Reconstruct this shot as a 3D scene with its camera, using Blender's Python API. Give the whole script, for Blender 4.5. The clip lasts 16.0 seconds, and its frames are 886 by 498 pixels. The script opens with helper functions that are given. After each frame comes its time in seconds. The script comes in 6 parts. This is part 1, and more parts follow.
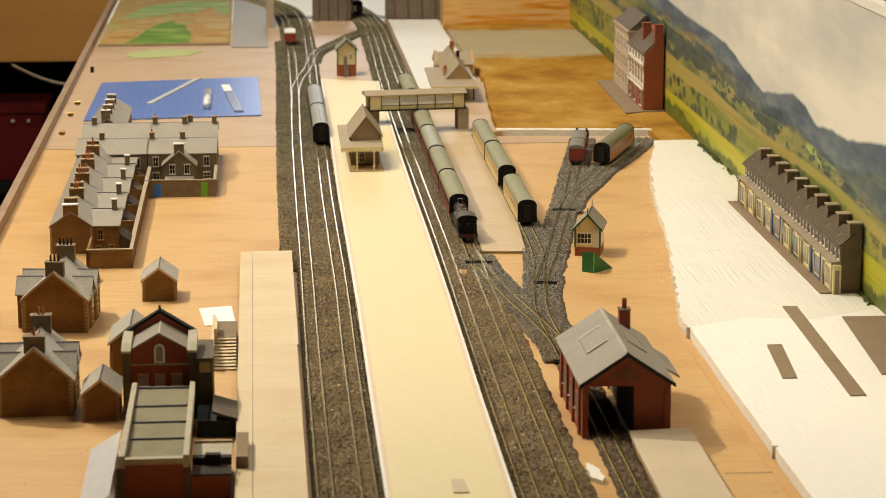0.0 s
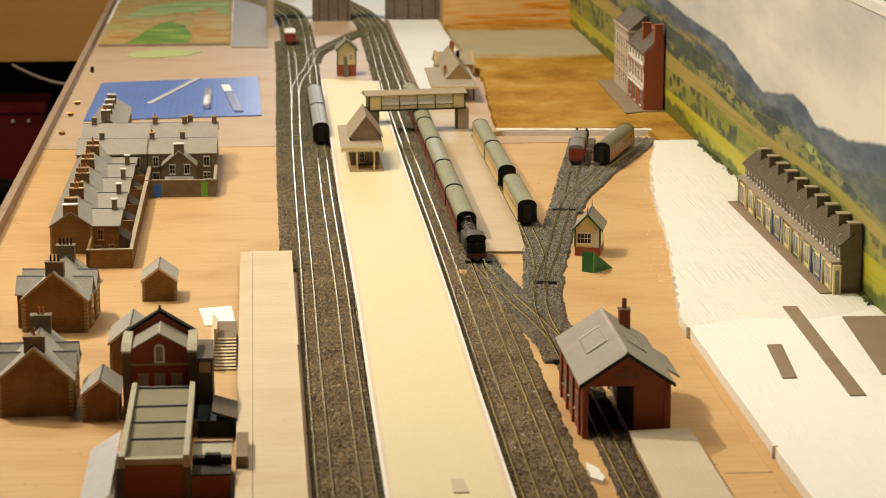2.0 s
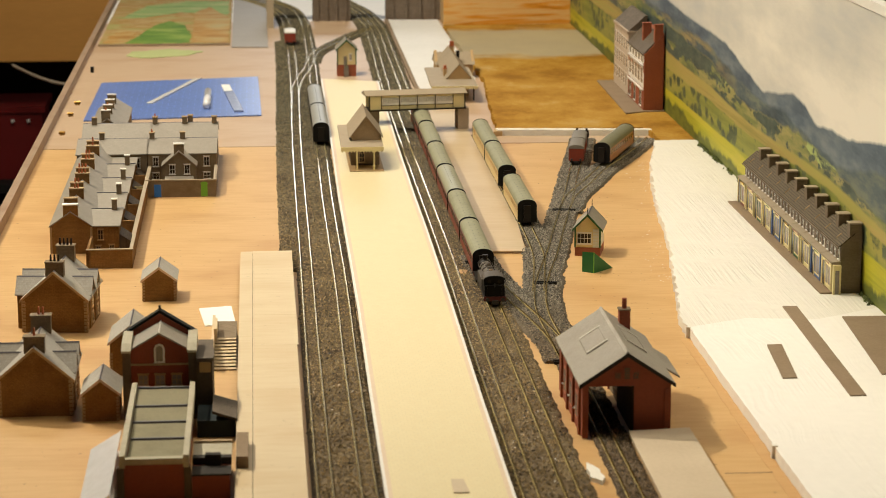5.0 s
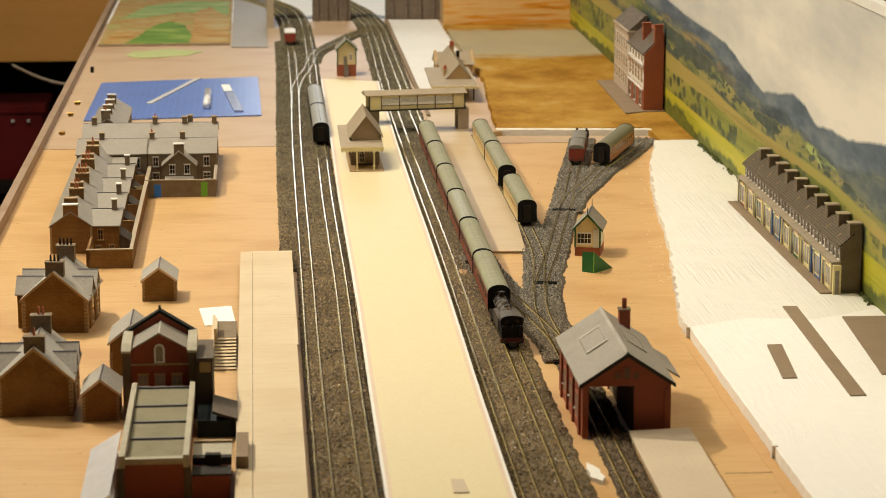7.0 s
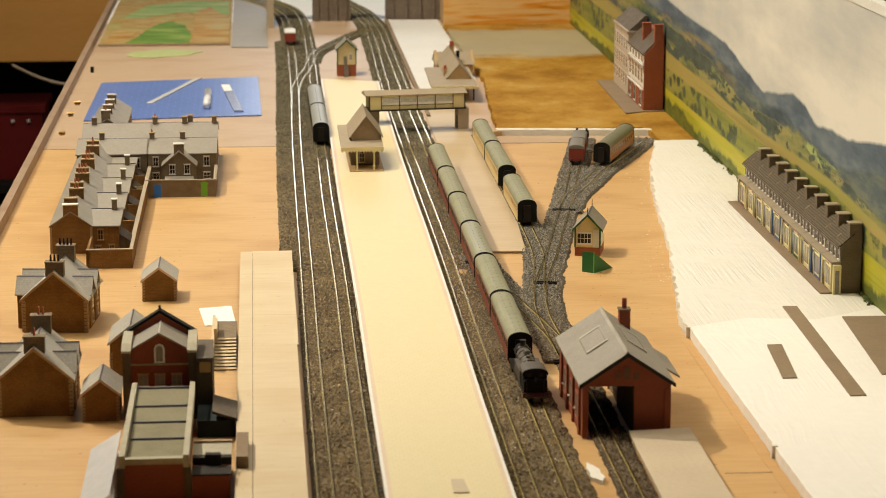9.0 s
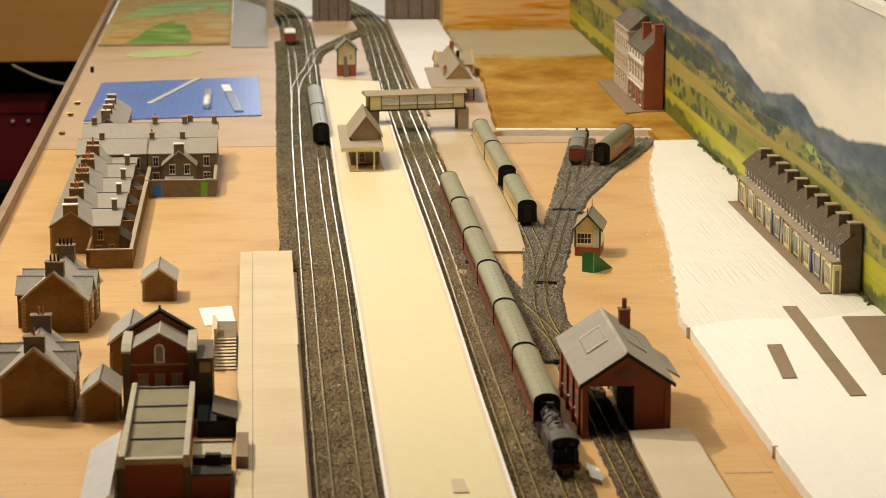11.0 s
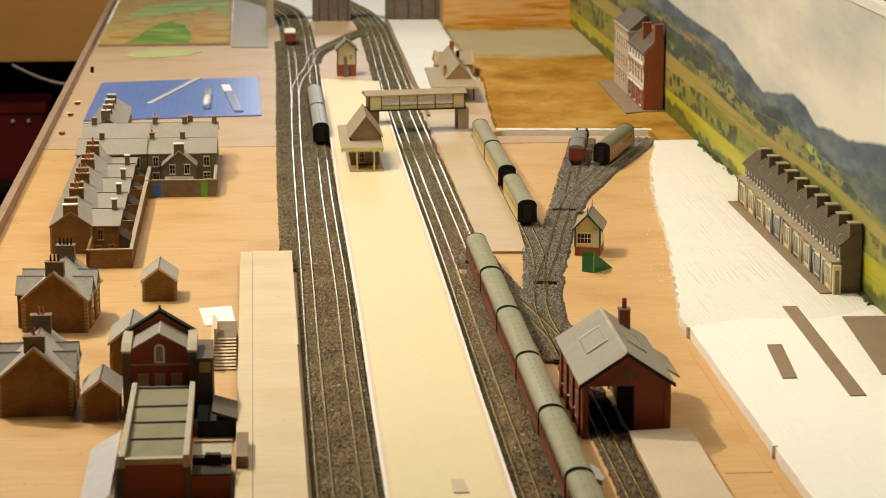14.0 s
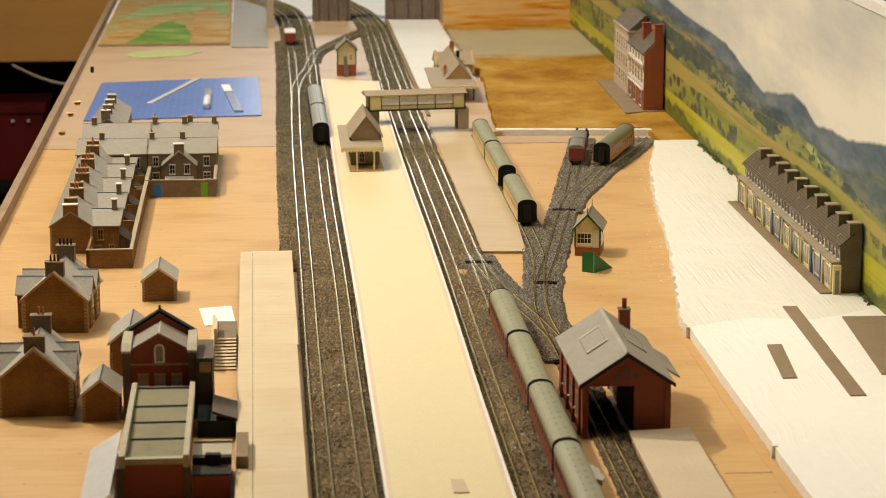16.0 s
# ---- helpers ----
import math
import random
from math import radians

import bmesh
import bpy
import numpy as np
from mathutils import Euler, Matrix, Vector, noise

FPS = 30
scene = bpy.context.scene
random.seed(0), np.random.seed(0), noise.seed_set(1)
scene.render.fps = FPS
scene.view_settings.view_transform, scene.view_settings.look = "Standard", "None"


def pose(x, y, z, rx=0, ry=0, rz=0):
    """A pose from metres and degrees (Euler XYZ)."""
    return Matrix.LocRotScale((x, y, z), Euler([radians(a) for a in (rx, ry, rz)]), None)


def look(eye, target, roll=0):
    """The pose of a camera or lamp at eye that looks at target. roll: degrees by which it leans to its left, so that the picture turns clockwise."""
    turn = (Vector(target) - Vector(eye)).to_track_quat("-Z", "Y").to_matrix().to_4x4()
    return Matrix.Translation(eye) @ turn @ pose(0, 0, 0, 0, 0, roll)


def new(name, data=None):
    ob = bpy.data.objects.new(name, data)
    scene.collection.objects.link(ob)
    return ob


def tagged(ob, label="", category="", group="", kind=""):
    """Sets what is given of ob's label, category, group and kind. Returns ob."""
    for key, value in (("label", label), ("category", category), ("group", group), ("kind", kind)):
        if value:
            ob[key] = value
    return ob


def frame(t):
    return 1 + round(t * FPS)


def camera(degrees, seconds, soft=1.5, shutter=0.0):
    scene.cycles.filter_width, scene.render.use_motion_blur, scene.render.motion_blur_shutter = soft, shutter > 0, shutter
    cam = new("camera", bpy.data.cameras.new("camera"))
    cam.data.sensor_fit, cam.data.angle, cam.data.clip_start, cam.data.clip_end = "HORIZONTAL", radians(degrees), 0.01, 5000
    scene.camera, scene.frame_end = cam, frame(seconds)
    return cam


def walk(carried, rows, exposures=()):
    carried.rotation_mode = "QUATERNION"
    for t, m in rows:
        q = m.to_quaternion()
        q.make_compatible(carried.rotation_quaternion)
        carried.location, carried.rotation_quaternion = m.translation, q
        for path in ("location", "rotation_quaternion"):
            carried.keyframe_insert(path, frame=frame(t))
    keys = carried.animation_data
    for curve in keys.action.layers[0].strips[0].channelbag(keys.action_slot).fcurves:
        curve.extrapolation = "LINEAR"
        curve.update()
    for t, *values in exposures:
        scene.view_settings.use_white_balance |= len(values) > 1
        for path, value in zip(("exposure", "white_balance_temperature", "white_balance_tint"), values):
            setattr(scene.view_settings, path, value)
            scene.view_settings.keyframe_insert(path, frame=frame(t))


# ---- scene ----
cam = camera(21.651, 16.0, soft=0.7)
cam.data.dof.use_dof = True
cam.data.dof.focus_distance = 3.75
cam.data.dof.aperture_fstop = 11.0
EYE = pose(0, 0, 0.85, 90 - 12.66, 0, -4.574)
walk(cam, [(0.0, EYE), (16.0, EYE)], exposures=[(0.0, 0.0), (16.0, 0.0)])

# ---- light: a warmly lit hall, one strong lamp high on the left, a weaker one beside it, added fill further off ----
world = bpy.data.worlds.new("hall_air")
world.use_nodes = True
world.node_tree.nodes["Background"].inputs[0].default_value = (1.0, 0.88, 0.72, 1)
world.node_tree.nodes["Background"].inputs[1].default_value = 0.03
scene.world = world


def lamp(name, eye, target, power, size, color=(1.0, 0.905, 0.725), shape="DISK", size_y=None, spread=180):
    data = bpy.data.lights.new(name, "AREA")
    data.shape, data.size, data.energy, data.color = shape, size, power, color
    data.spread = radians(spread)
    if size_y:
        data.size_y = size_y
    ob = new(name, data)
    ob.matrix_world = look(eye, target)
    return ob


lamp("unseen_lamp", (-1.36, 4.20, 2.36), (0.40, 2.8, 0), 25.5, 0.06, spread=106)
lamp("unseen_lamp", (-1.30, 3.60, 2.42), (0.3, 2.2, 0), 21, 0.06)
# soft fill out of view, added to brighten the far end
lamp("unseen_lamp", (-0.55, 5.35, 2.35), (0.5, 6.7, 0), 80, 0.9)
# overhead fill panel, also added, to lift the ground on the right
lamp("unseen_lamp", (1.1, 2.9, 2.4), (0.85, 2.7, 0), 23, 1.2, shape="RECTANGLE", size_y=0.5)
# unseen cool panel added beyond the board for glints on the rails
lamp("added_glint_panel", (0.45, 9.6, 1.08), (0.25, 4.5, 0.3), 11, 1.0, (0.92, 0.96, 1.0), shape="RECTANGLE", size_y=0.50)


# ---- materials ----
def link(nt, a, b):
    nt.links.new(a, b)


def mat(name, color, rough=0.6, var=0.25, fine=350.0, coarse=18.0, bump=0.25, metal=0.0, stretch=(1, 1, 1), island=0.0, stain=0.35):
    """A surface with grain at two scales and fine relief."""
    m = bpy.data.materials.new(name)
    m.use_nodes = True
    nt = m.node_tree
    bsdf = nt.nodes["Principled BSDF"]
    tc = nt.nodes.new("ShaderNodeTexCoord")
    mp = nt.nodes.new("ShaderNodeMapping")
    mp.inputs["Scale"].default_value = stretch
    link(nt, tc.outputs["Object"], mp.inputs[0])
    n1 = nt.nodes.new("ShaderNodeTexNoise")
    n1.inputs["Scale"].default_value, n1.inputs["Detail"].default_value = fine, 4
    n2 = nt.nodes.new("ShaderNodeTexNoise")
    n2.inputs["Scale"].default_value, n2.inputs["Detail"].default_value = coarse, 3
    link(nt, mp.outputs[0], n1.inputs["Vector"])
    link(nt, mp.outputs[0], n2.inputs["Vector"])
    mix = nt.nodes.new("ShaderNodeMix")
    mix.data_type = "RGBA"
    mix.inputs[6].default_value = (*[c * (1 - var) for c in color], 1)
    mix.inputs[7].default_value = (*[min(1, c * (1 + var)) for c in color], 1)
    link(nt, n1.outputs["Fac"], mix.inputs[0])
    mix2 = nt.nodes.new("ShaderNodeMix")
    mix2.data_type, mix2.blend_type = "RGBA", "MULTIPLY"
    mix2.inputs[7].default_value = (1 - var * 0.9, 1 - var, 1 - var * 1.15, 1)
    ramp = nt.nodes.new("ShaderNodeMapRange")
    ramp.inputs[1].default_value, ramp.inputs[2].default_value = 0.42, 0.72
    ramp.inputs[4].default_value = stain * 2
    link(nt, n2.outputs["Fac"], ramp.inputs[0])
    link(nt, ramp.outputs[0], mix2.inputs[0])
    link(nt, mix.outputs[2], mix2.inputs[6])
    out = mix2.outputs[2]
    if island:
        g = nt.nodes.new("ShaderNodeNewGeometry")
        hs = nt.nodes.new("ShaderNodeHueSaturation")
        mr = nt.nodes.new("ShaderNodeMapRange")
        mr.inputs[3].default_value, mr.inputs[4].default_value = 1 - island, 1 + island
        link(nt, g.outputs["Random Per Island"], mr.inputs[0])
        link(nt, mr.outputs[0], hs.inputs["Value"])
        link(nt, out, hs.inputs["Color"])
        out = hs.outputs[0]
    link(nt, out, bsdf.inputs["Base Color"])
    bsdf.inputs["Roughness"].default_value, bsdf.inputs["Metallic"].default_value = rough, metal
    if bump:
        b = nt.nodes.new("ShaderNodeBump")
        b.inputs["Strength"].default_value, b.inputs["Distance"].default_value = bump, 0.0008 if fine > 111 else 0.002
        link(nt, n1.outputs["Fac"], b.inputs["Height"])
        link(nt, b.outputs[0], bsdf.inputs["Normal"])
    return m


def line_overlay(m, scale, width, height, dark, vector="xy", other=0.89):
    """Adds faint courses or joints to a surface from mat()."""
    nt = m.node_tree
    bsdf = nt.nodes["Principled BSDF"]
    src = bsdf.inputs["Base Color"].links[0].from_socket
    tc = nt.nodes.new("ShaderNodeTexCoord")
    vec = tc.outputs["Object"]
    if vector == "yx":
        sep, com = nt.nodes.new("ShaderNodeSeparateXYZ"), nt.nodes.new("ShaderNodeCombineXYZ")
        link(nt, vec, sep.inputs[0])
        link(nt, sep.outputs[1], com.inputs[0])
        link(nt, sep.outputs[0], com.inputs[1])
        vec = com.outputs[0]
    elif vector != "xy":
        sep, com, add = nt.nodes.new("ShaderNodeSeparateXYZ"), nt.nodes.new("ShaderNodeCombineXYZ"), nt.nodes.new("ShaderNodeMath")
        link(nt, vec, sep.inputs[0])
        link(nt, sep.outputs[0], add.inputs[0])
        link(nt, sep.outputs[1], add.inputs[1])
        link(nt, add.outputs[0], com.inputs[0])
        link(nt, sep.outputs[2], com.inputs[1])
        vec = com.outputs[0]
    br = nt.nodes.new("ShaderNodeTexBrick")
    br.inputs["Scale"].default_value = scale
    br.inputs["Brick Width"].default_value, br.inputs["Row Height"].default_value = width, height
    br.inputs["Mortar Size"].default_value = 0.03
    br.inputs["Color1"].default_value = br.inputs["Color2"].default_value = (1, 1, 1, 1)
    br.inputs["Color2"].default_value = (other, other * 0.985, other * 0.96, 1)
    br.inputs["Mortar"].default_value = (dark, dark, dark, 1)
    link(nt, vec, br.inputs[0])
    mx = nt.nodes.new("ShaderNodeMix")
    mx.data_type, mx.blend_type = "RGBA", "MULTIPLY"
    mx.inputs[0].default_value = 1
    link(nt, src, mx.inputs[6])
    link(nt, br.outputs["Color"], mx.inputs[7])
    link(nt, mx.outputs[2], bsdf.inputs["Base Color"])
    return m


def ply(name, light, deep, blotch, dirt=0.5):
    """Plywood: long grain along x, broad warm patches, a few dark specks."""
    m = bpy.data.materials.new(name)
    m.use_nodes = True
    nt = m.node_tree
    bsdf = nt.nodes["Principled BSDF"]
    bsdf.inputs["Roughness"].default_value = 0.5
    tc = nt.nodes.new("ShaderNodeTexCoord")

    def tex(stretch, scale, detail, distortion=0.0):
        mp, n = nt.nodes.new("ShaderNodeMapping"), nt.nodes.new("ShaderNodeTexNoise")
        mp.inputs["Scale"].default_value = stretch
        link(nt, tc.outputs["Object"], mp.inputs[0])
        link(nt, mp.outputs[0], n.inputs["Vector"])
        n.inputs["Scale"].default_value, n.inputs["Detail"].default_value, n.inputs["Distortion"].default_value = scale, detail, distortion
        return n.outputs["Fac"]

    def fade(fac, lo, hi, top):
        mr = nt.nodes.new("ShaderNodeMapRange")
        mr.inputs[1].default_value, mr.inputs[2].default_value, mr.inputs[4].default_value = lo, hi, top
        link(nt, fac, mr.inputs[0])
        return mr.outputs[0]

    def over(below, color, fac):
        mx = nt.nodes.new("ShaderNodeMix")
        mx.data_type = "RGBA"
        link(nt, fac, mx.inputs[0])
        if isinstance(below, tuple):
            mx.inputs[6].default_value = (*below, 1)
        else:
            link(nt, below, mx.inputs[6])
        mx.inputs[7].default_value = (*color, 1)
        return mx.outputs[2]

    grain = tex((1.0, 9.0, 1), 14, 6, 0.6)
    col = over(light, deep, fade(grain, 0.42, 0.70, 0.6))
    col = over(col, blotch, fade(tex((1, 1.6, 1), 5.5, 4), 0.48, 0.72, 0.75))
    col = over(col, tuple(c * 0.45 for c in deep), fade(tex((1, 1, 1), 120, 2), 0.70, 0.76, dirt))
    link(nt, col, bsdf.inputs["Base Color"])
    bp = nt.nodes.new("ShaderNodeBump")
    bp.inputs["Strength"].default_value, bp.inputs["Distance"].default_value = 0.15, 0.0005
    link(nt, grain, bp.inputs["Height"])
    link(nt, bp.outputs[0], bsdf.inputs["Normal"])
    return m


PLY = ply("plywood", (0.60, 0.375, 0.155), (0.52, 0.295, 0.102), (0.46, 0.24, 0.078), 0.7)
PLY_PALE = ply("pale_plywood", (0.64, 0.51, 0.315), (0.58, 0.435, 0.245), (0.55, 0.39, 0.20), 0.3)
PLY_BAY = ply("smooth_birch_ply", (0.54, 0.415, 0.26), (0.49, 0.36, 0.21), (0.47, 0.335, 0.185), 0.3)
PINK_PLY = ply("pinkish_plywood", (0.52, 0.375, 0.245), (0.46, 0.305, 0.185), (0.43, 0.265, 0.145), 0.4)
STAIN = ply("orange_glue_stain", (0.56, 0.33, 0.13), (0.50, 0.27, 0.09), (0.58, 0.36, 0.15))
CREAM = line_overlay(mat("cream_card", (0.74, 0.63, 0.375), 0.5, 0.025, 90, 6.0, 0.03, stain=0.15), 100, 0.9, 0.9, 0.89, other=0.985)
COPING = mat("white_coping", (0.80, 0.76, 0.70), 0.5, 0.06, 200, 12, 0.05)
PINK_LINE = mat("pale_pink_edging", (0.70, 0.55, 0.39), 0.6, 0.08, 200, 12, 0.05)


def plaster(name, lines, depth, swirl, color):
    """White plaster combed with a stiff brush: long wavering grooves, lumps and a little grime."""
    m = mat(name, color, 0.75, 0.04, 60, 7, 0.0, stain=0.2)
    nt = m.node_tree
    tc = nt.nodes.new("ShaderNodeTexCoord")

    def tex(vec, scale, detail):
        n = nt.nodes.new("ShaderNodeTexNoise")
        n.inputs["Scale"].default_value, n.inputs["Detail"].default_value = scale, detail
        link(nt, vec, n.inputs["Vector"])
        return n

    bend = nt.nodes.new("ShaderNodeVectorMath")
    bend.operation = "MULTIPLY_ADD"
    bend.inputs[1].default_value = (swirl, swirl * 2, 0)
    link(nt, tex(tc.outputs["Object"], 5.0, 2).outputs["Color"], bend.inputs[0])
    link(nt, tc.outputs["Object"], bend.inputs[2])
    mp = nt.nodes.new("ShaderNodeMapping")
    mp.inputs["Scale"].default_value = (1.0, 0.022, 1.0)
    link(nt, bend.outputs[0], mp.inputs[0])
    grooves = tex(mp.outputs[0], lines, 2).outputs["Fac"]
    lumps = tex(tc.outputs["Object"], 70, 6).outputs["Fac"]
    mask = nt.nodes.new("ShaderNodeMapRange")
    mask.inputs[1].default_value, mask.inputs[2].default_value = 0.38, 0.60
    link(nt, tex(tc.outputs["Object"], 9.0, 2).outputs["Fac"], mask.inputs[0])
    cut = nt.nodes.new("ShaderNodeMath")
    cut.operation = "MULTIPLY"
    link(nt, grooves, cut.inputs[0])
    link(nt, mask.outputs[0], cut.inputs[1])
    add = nt.nodes.new("ShaderNodeMath")
    add.operation = "MULTIPLY_ADD"
    add.inputs[1].default_value = 0.35
    link(nt, lumps, add.inputs[0])
    link(nt, cut.outputs[0], add.inputs[2])
    b = nt.nodes.new("ShaderNodeBump")
    b.inputs["Strength"].default_value, b.inputs["Distance"].default_value = depth, 0.003
    link(nt, add.outputs[0], b.inputs["Height"])
    link(nt, b.outputs[0], nt.nodes["Principled BSDF"].inputs["Normal"])
    return m


PLASTER = plaster("white_plaster", 230, 1.0, 0.007, (0.755, 0.715, 0.63))
PLASTER_SMOOTH = plaster("smoother_white_plaster", 190, 0.50, 0.06, (0.825, 0.79, 0.725))
PAPER_DULL = mat("dull_white_paper", (0.77, 0.755, 0.72), 0.7, 0.06, 80, 9, 0.05)
PAPER = mat("white_paper", (0.86, 0.83, 0.78), 0.6, 0.04, 80, 9, 0.05)
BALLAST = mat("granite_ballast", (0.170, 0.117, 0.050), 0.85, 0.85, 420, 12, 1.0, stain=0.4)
BALLAST_YARD = mat("grey_yard_ballast", (0.140, 0.116, 0.080), 0.85, 0.8, 420, 12, 1.0, stain=0.3)
YARD_STONES = mat("grey_yard_stones", (0.225, 0.198, 0.155), 0.6, 0.3, 300, 14, 0.3, island=0.9)
STONES = mat("ballast_stones", (0.27, 0.188, 0.080), 0.38, 0.35, 300, 14, 0.3, island=0.97)


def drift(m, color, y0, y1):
    """The surface turns towards another colour along y."""
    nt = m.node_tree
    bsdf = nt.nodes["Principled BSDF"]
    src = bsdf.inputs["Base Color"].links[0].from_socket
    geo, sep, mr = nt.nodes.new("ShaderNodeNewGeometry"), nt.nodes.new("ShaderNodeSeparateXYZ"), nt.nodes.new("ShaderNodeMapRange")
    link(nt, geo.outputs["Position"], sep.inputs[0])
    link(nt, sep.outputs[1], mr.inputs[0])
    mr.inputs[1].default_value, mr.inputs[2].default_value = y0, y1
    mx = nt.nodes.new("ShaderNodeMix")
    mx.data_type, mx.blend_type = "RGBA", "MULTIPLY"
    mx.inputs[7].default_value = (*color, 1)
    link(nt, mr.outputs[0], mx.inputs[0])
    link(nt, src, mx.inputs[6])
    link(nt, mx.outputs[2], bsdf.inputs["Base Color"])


# BALLAST and STONES turn bluer far off: cool far light put into their colour
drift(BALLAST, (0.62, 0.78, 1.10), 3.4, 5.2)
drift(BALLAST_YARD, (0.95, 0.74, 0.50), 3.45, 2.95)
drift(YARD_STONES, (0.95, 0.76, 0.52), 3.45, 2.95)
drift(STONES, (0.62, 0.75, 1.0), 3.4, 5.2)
SLEEPER = mat("dark_sleepers", (0.13, 0.095, 0.06), 0.8, 0.4, 300, 20, 0.3)
RAIL = mat("nickel_rail", (0.66, 0.60, 0.42), 0.22, 0.10, 200, 9, 0.0, metal=0.85)
RAIL_WEB = mat("rusty_rail_side", (0.50, 0.40, 0.15), 0.6, 0.2, 200, 9, 0.0)
drift(RAIL, (0.62, 0.49, 0.22), 4.15, 3.55)
STONE_WALL = line_overlay(mat("brown_stone", (0.30, 0.165, 0.062), 0.8, 0.35, 380, 40, 0.3), 160, 0.8, 0.34, 0.72, "wall")
GREY_STONE = line_overlay(mat("grey_brown_stone", (0.25, 0.19, 0.125), 0.8, 0.3, 380, 40, 0.3), 160, 0.8, 0.34, 0.75, "wall")
TAN_STONE = line_overlay(mat("tan_stone", (0.40, 0.285, 0.16), 0.8, 0.3, 380, 40, 0.3), 160, 0.8, 0.34, 0.75, "wall")
QUOIN = mat("pale_quoins", (0.42, 0.29, 0.15), 0.8, 0.2, 300, 40, 0.2)
RED_BRICK = line_overlay(mat("red_brick_paper", (0.31, 0.068, 0.028), 0.7, 0.22, 350, 30, 0.2), 190, 0.8, 0.28, 0.75, "wall")
ORANGE_BRICK = line_overlay(mat("orange_brick_paper", (0.34, 0.092, 0.038), 0.7, 0.18, 350, 30, 0.2), 190, 0.8, 0.28, 0.8, "wall")
SLATE = line_overlay(mat("grey_slates", (0.315, 0.278, 0.225), 0.6, 0.16, 320, 25, 0.2), 170, 0.5, 0.42, 0.80)
DARK_SLATE = line_overlay(mat("dark_slates", (0.16, 0.128, 0.095), 0.7, 0.25, 320, 25, 0.2), 100, 0.6, 0.5, 0.45)
ROOF_CARD = mat("grey_brown_roof_card", (0.36, 0.285, 0.19), 0.65, 0.15, 250, 25, 0.1)
SHOP_SLATE = line_overlay(mat("brown_grey_slates", (0.175, 0.138, 0.092), 0.8, 0.35, 320, 25, 0.2), 60, 0.42, 0.19, 0.30, vector="yx", other=0.85)
PALE_SLATE = line_overlay(mat("pale_slates", (0.44, 0.405, 0.345), 0.6, 0.16, 320, 25, 0.2), 170, 0.5, 0.42, 0.80)
RIDGE = mat("bluish_ridge", (0.16, 0.15, 0.17), 0.6, 0.15)
POT = mat("terracotta_pots", (0.44, 0.12, 0.04), 0.6, 0.15)
TAN_CARD = mat("tan_card", (0.50, 0.33, 0.15), 0.7, 0.15, 250, 20, 0.1)
WHITE = mat("white_paint", (0.80, 0.77, 0.70), 0.5, 0.06)
CREAM_PAINT = mat("cream_paint", (0.78, 0.66, 0.34), 0.5, 0.08)
GREEN_PAINT = mat("green_paint", (0.03, 0.11, 0.035), 0.45, 0.15)
BRIGHT_GREEN = mat("bright_green_door", (0.16, 0.42, 0.04), 0.5, 0.1)
BLUE_DOOR = mat("blue_door", (0.02, 0.16, 0.55), 0.5, 0.1)
BLUE_PAINT = mat("blue_shop_paint", (0.09, 0.16, 0.36), 0.5, 0.15)
MAROON_SHOP = mat("maroon_shop_paint", (0.24, 0.07, 0.06), 0.5, 0.15)
GLASS_DARK = mat("dark_panes", (0.035, 0.03, 0.028), 0.15, 0.3, 200, 20, 0.0)
GLASS_GREY = mat("greyish_panes", (0.32, 0.27, 0.22), 0.2, 0.3, 200, 60, 0.0)
GLASS_PALE = mat("pale_see_through_panes", (0.60, 0.56, 0.49), 0.2, 0.35, 260, 60, 0.0)
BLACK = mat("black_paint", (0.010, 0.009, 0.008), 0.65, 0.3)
SOOT = mat("sooty_black", (0.024, 0.019, 0.015), 0.42, 0.4, 250, 60, 0.1)
TANK_SIDE = mat("weathered_black", (0.092, 0.074, 0.055), 0.6, 0.4, 250, 60, 0.1)
RED_BEAM = mat("red_buffer_beam", (0.13, 0.014, 0.010), 0.5, 0.2)
MAROON = mat("maroon_coach_side", (0.29, 0.072, 0.045), 0.35, 0.12, 200, 30, 0.0)
ROOF_GREY = mat("grey_coach_roof", (0.275, 0.265, 0.165), 0.62, 0.14, 200, 40, 0.05)
ROOF_OLIVE = mat("olive_coach_roof", (0.165, 0.155, 0.085), 0.6, 0.12, 200, 40, 0.05)
ROOF_SHINY = mat("glossy_grey_coach_roof", (0.31, 0.30, 0.20), 0.45, 0.08, 200, 25, 0.0)
ROOF_SILVER = mat("silver_coach_roof", (0.30, 0.30, 0.275), 0.45, 0.08, 200, 25, 0.0)
AMBER = mat("amber_panes", (0.52, 0.31, 0.08), 0.3, 0.2)
VENT = mat("roof_vents", (0.15, 0.135, 0.10), 0.5, 0.1)
YELLOW_SIDE = mat("cream_coach_side", (0.66, 0.50, 0.22), 0.4, 0.12, 200, 30, 0.0)
TEAK_SIDE = mat("orange_brown_coach_side", (0.36, 0.14, 0.03), 0.4, 0.2, 200, 30, 0.0)
VAN_ROOF = mat("dull_van_roof", (0.20, 0.18, 0.15), 0.6, 0.15)
SHOP_STONE = line_overlay(mat("dark_shop_stone", (0.17, 0.125, 0.08), 0.8, 0.3, 380, 40, 0.3), 160, 0.8, 0.34, 0.75, "wall")
VAN_RED = mat("bauxite_red_van", (0.23, 0.035, 0.017), 0.5, 0.15)
STEEL = mat("dark_steel", (0.05, 0.045, 0.04), 0.45, 0.3, 300, 40, 0.0, metal=0.4)
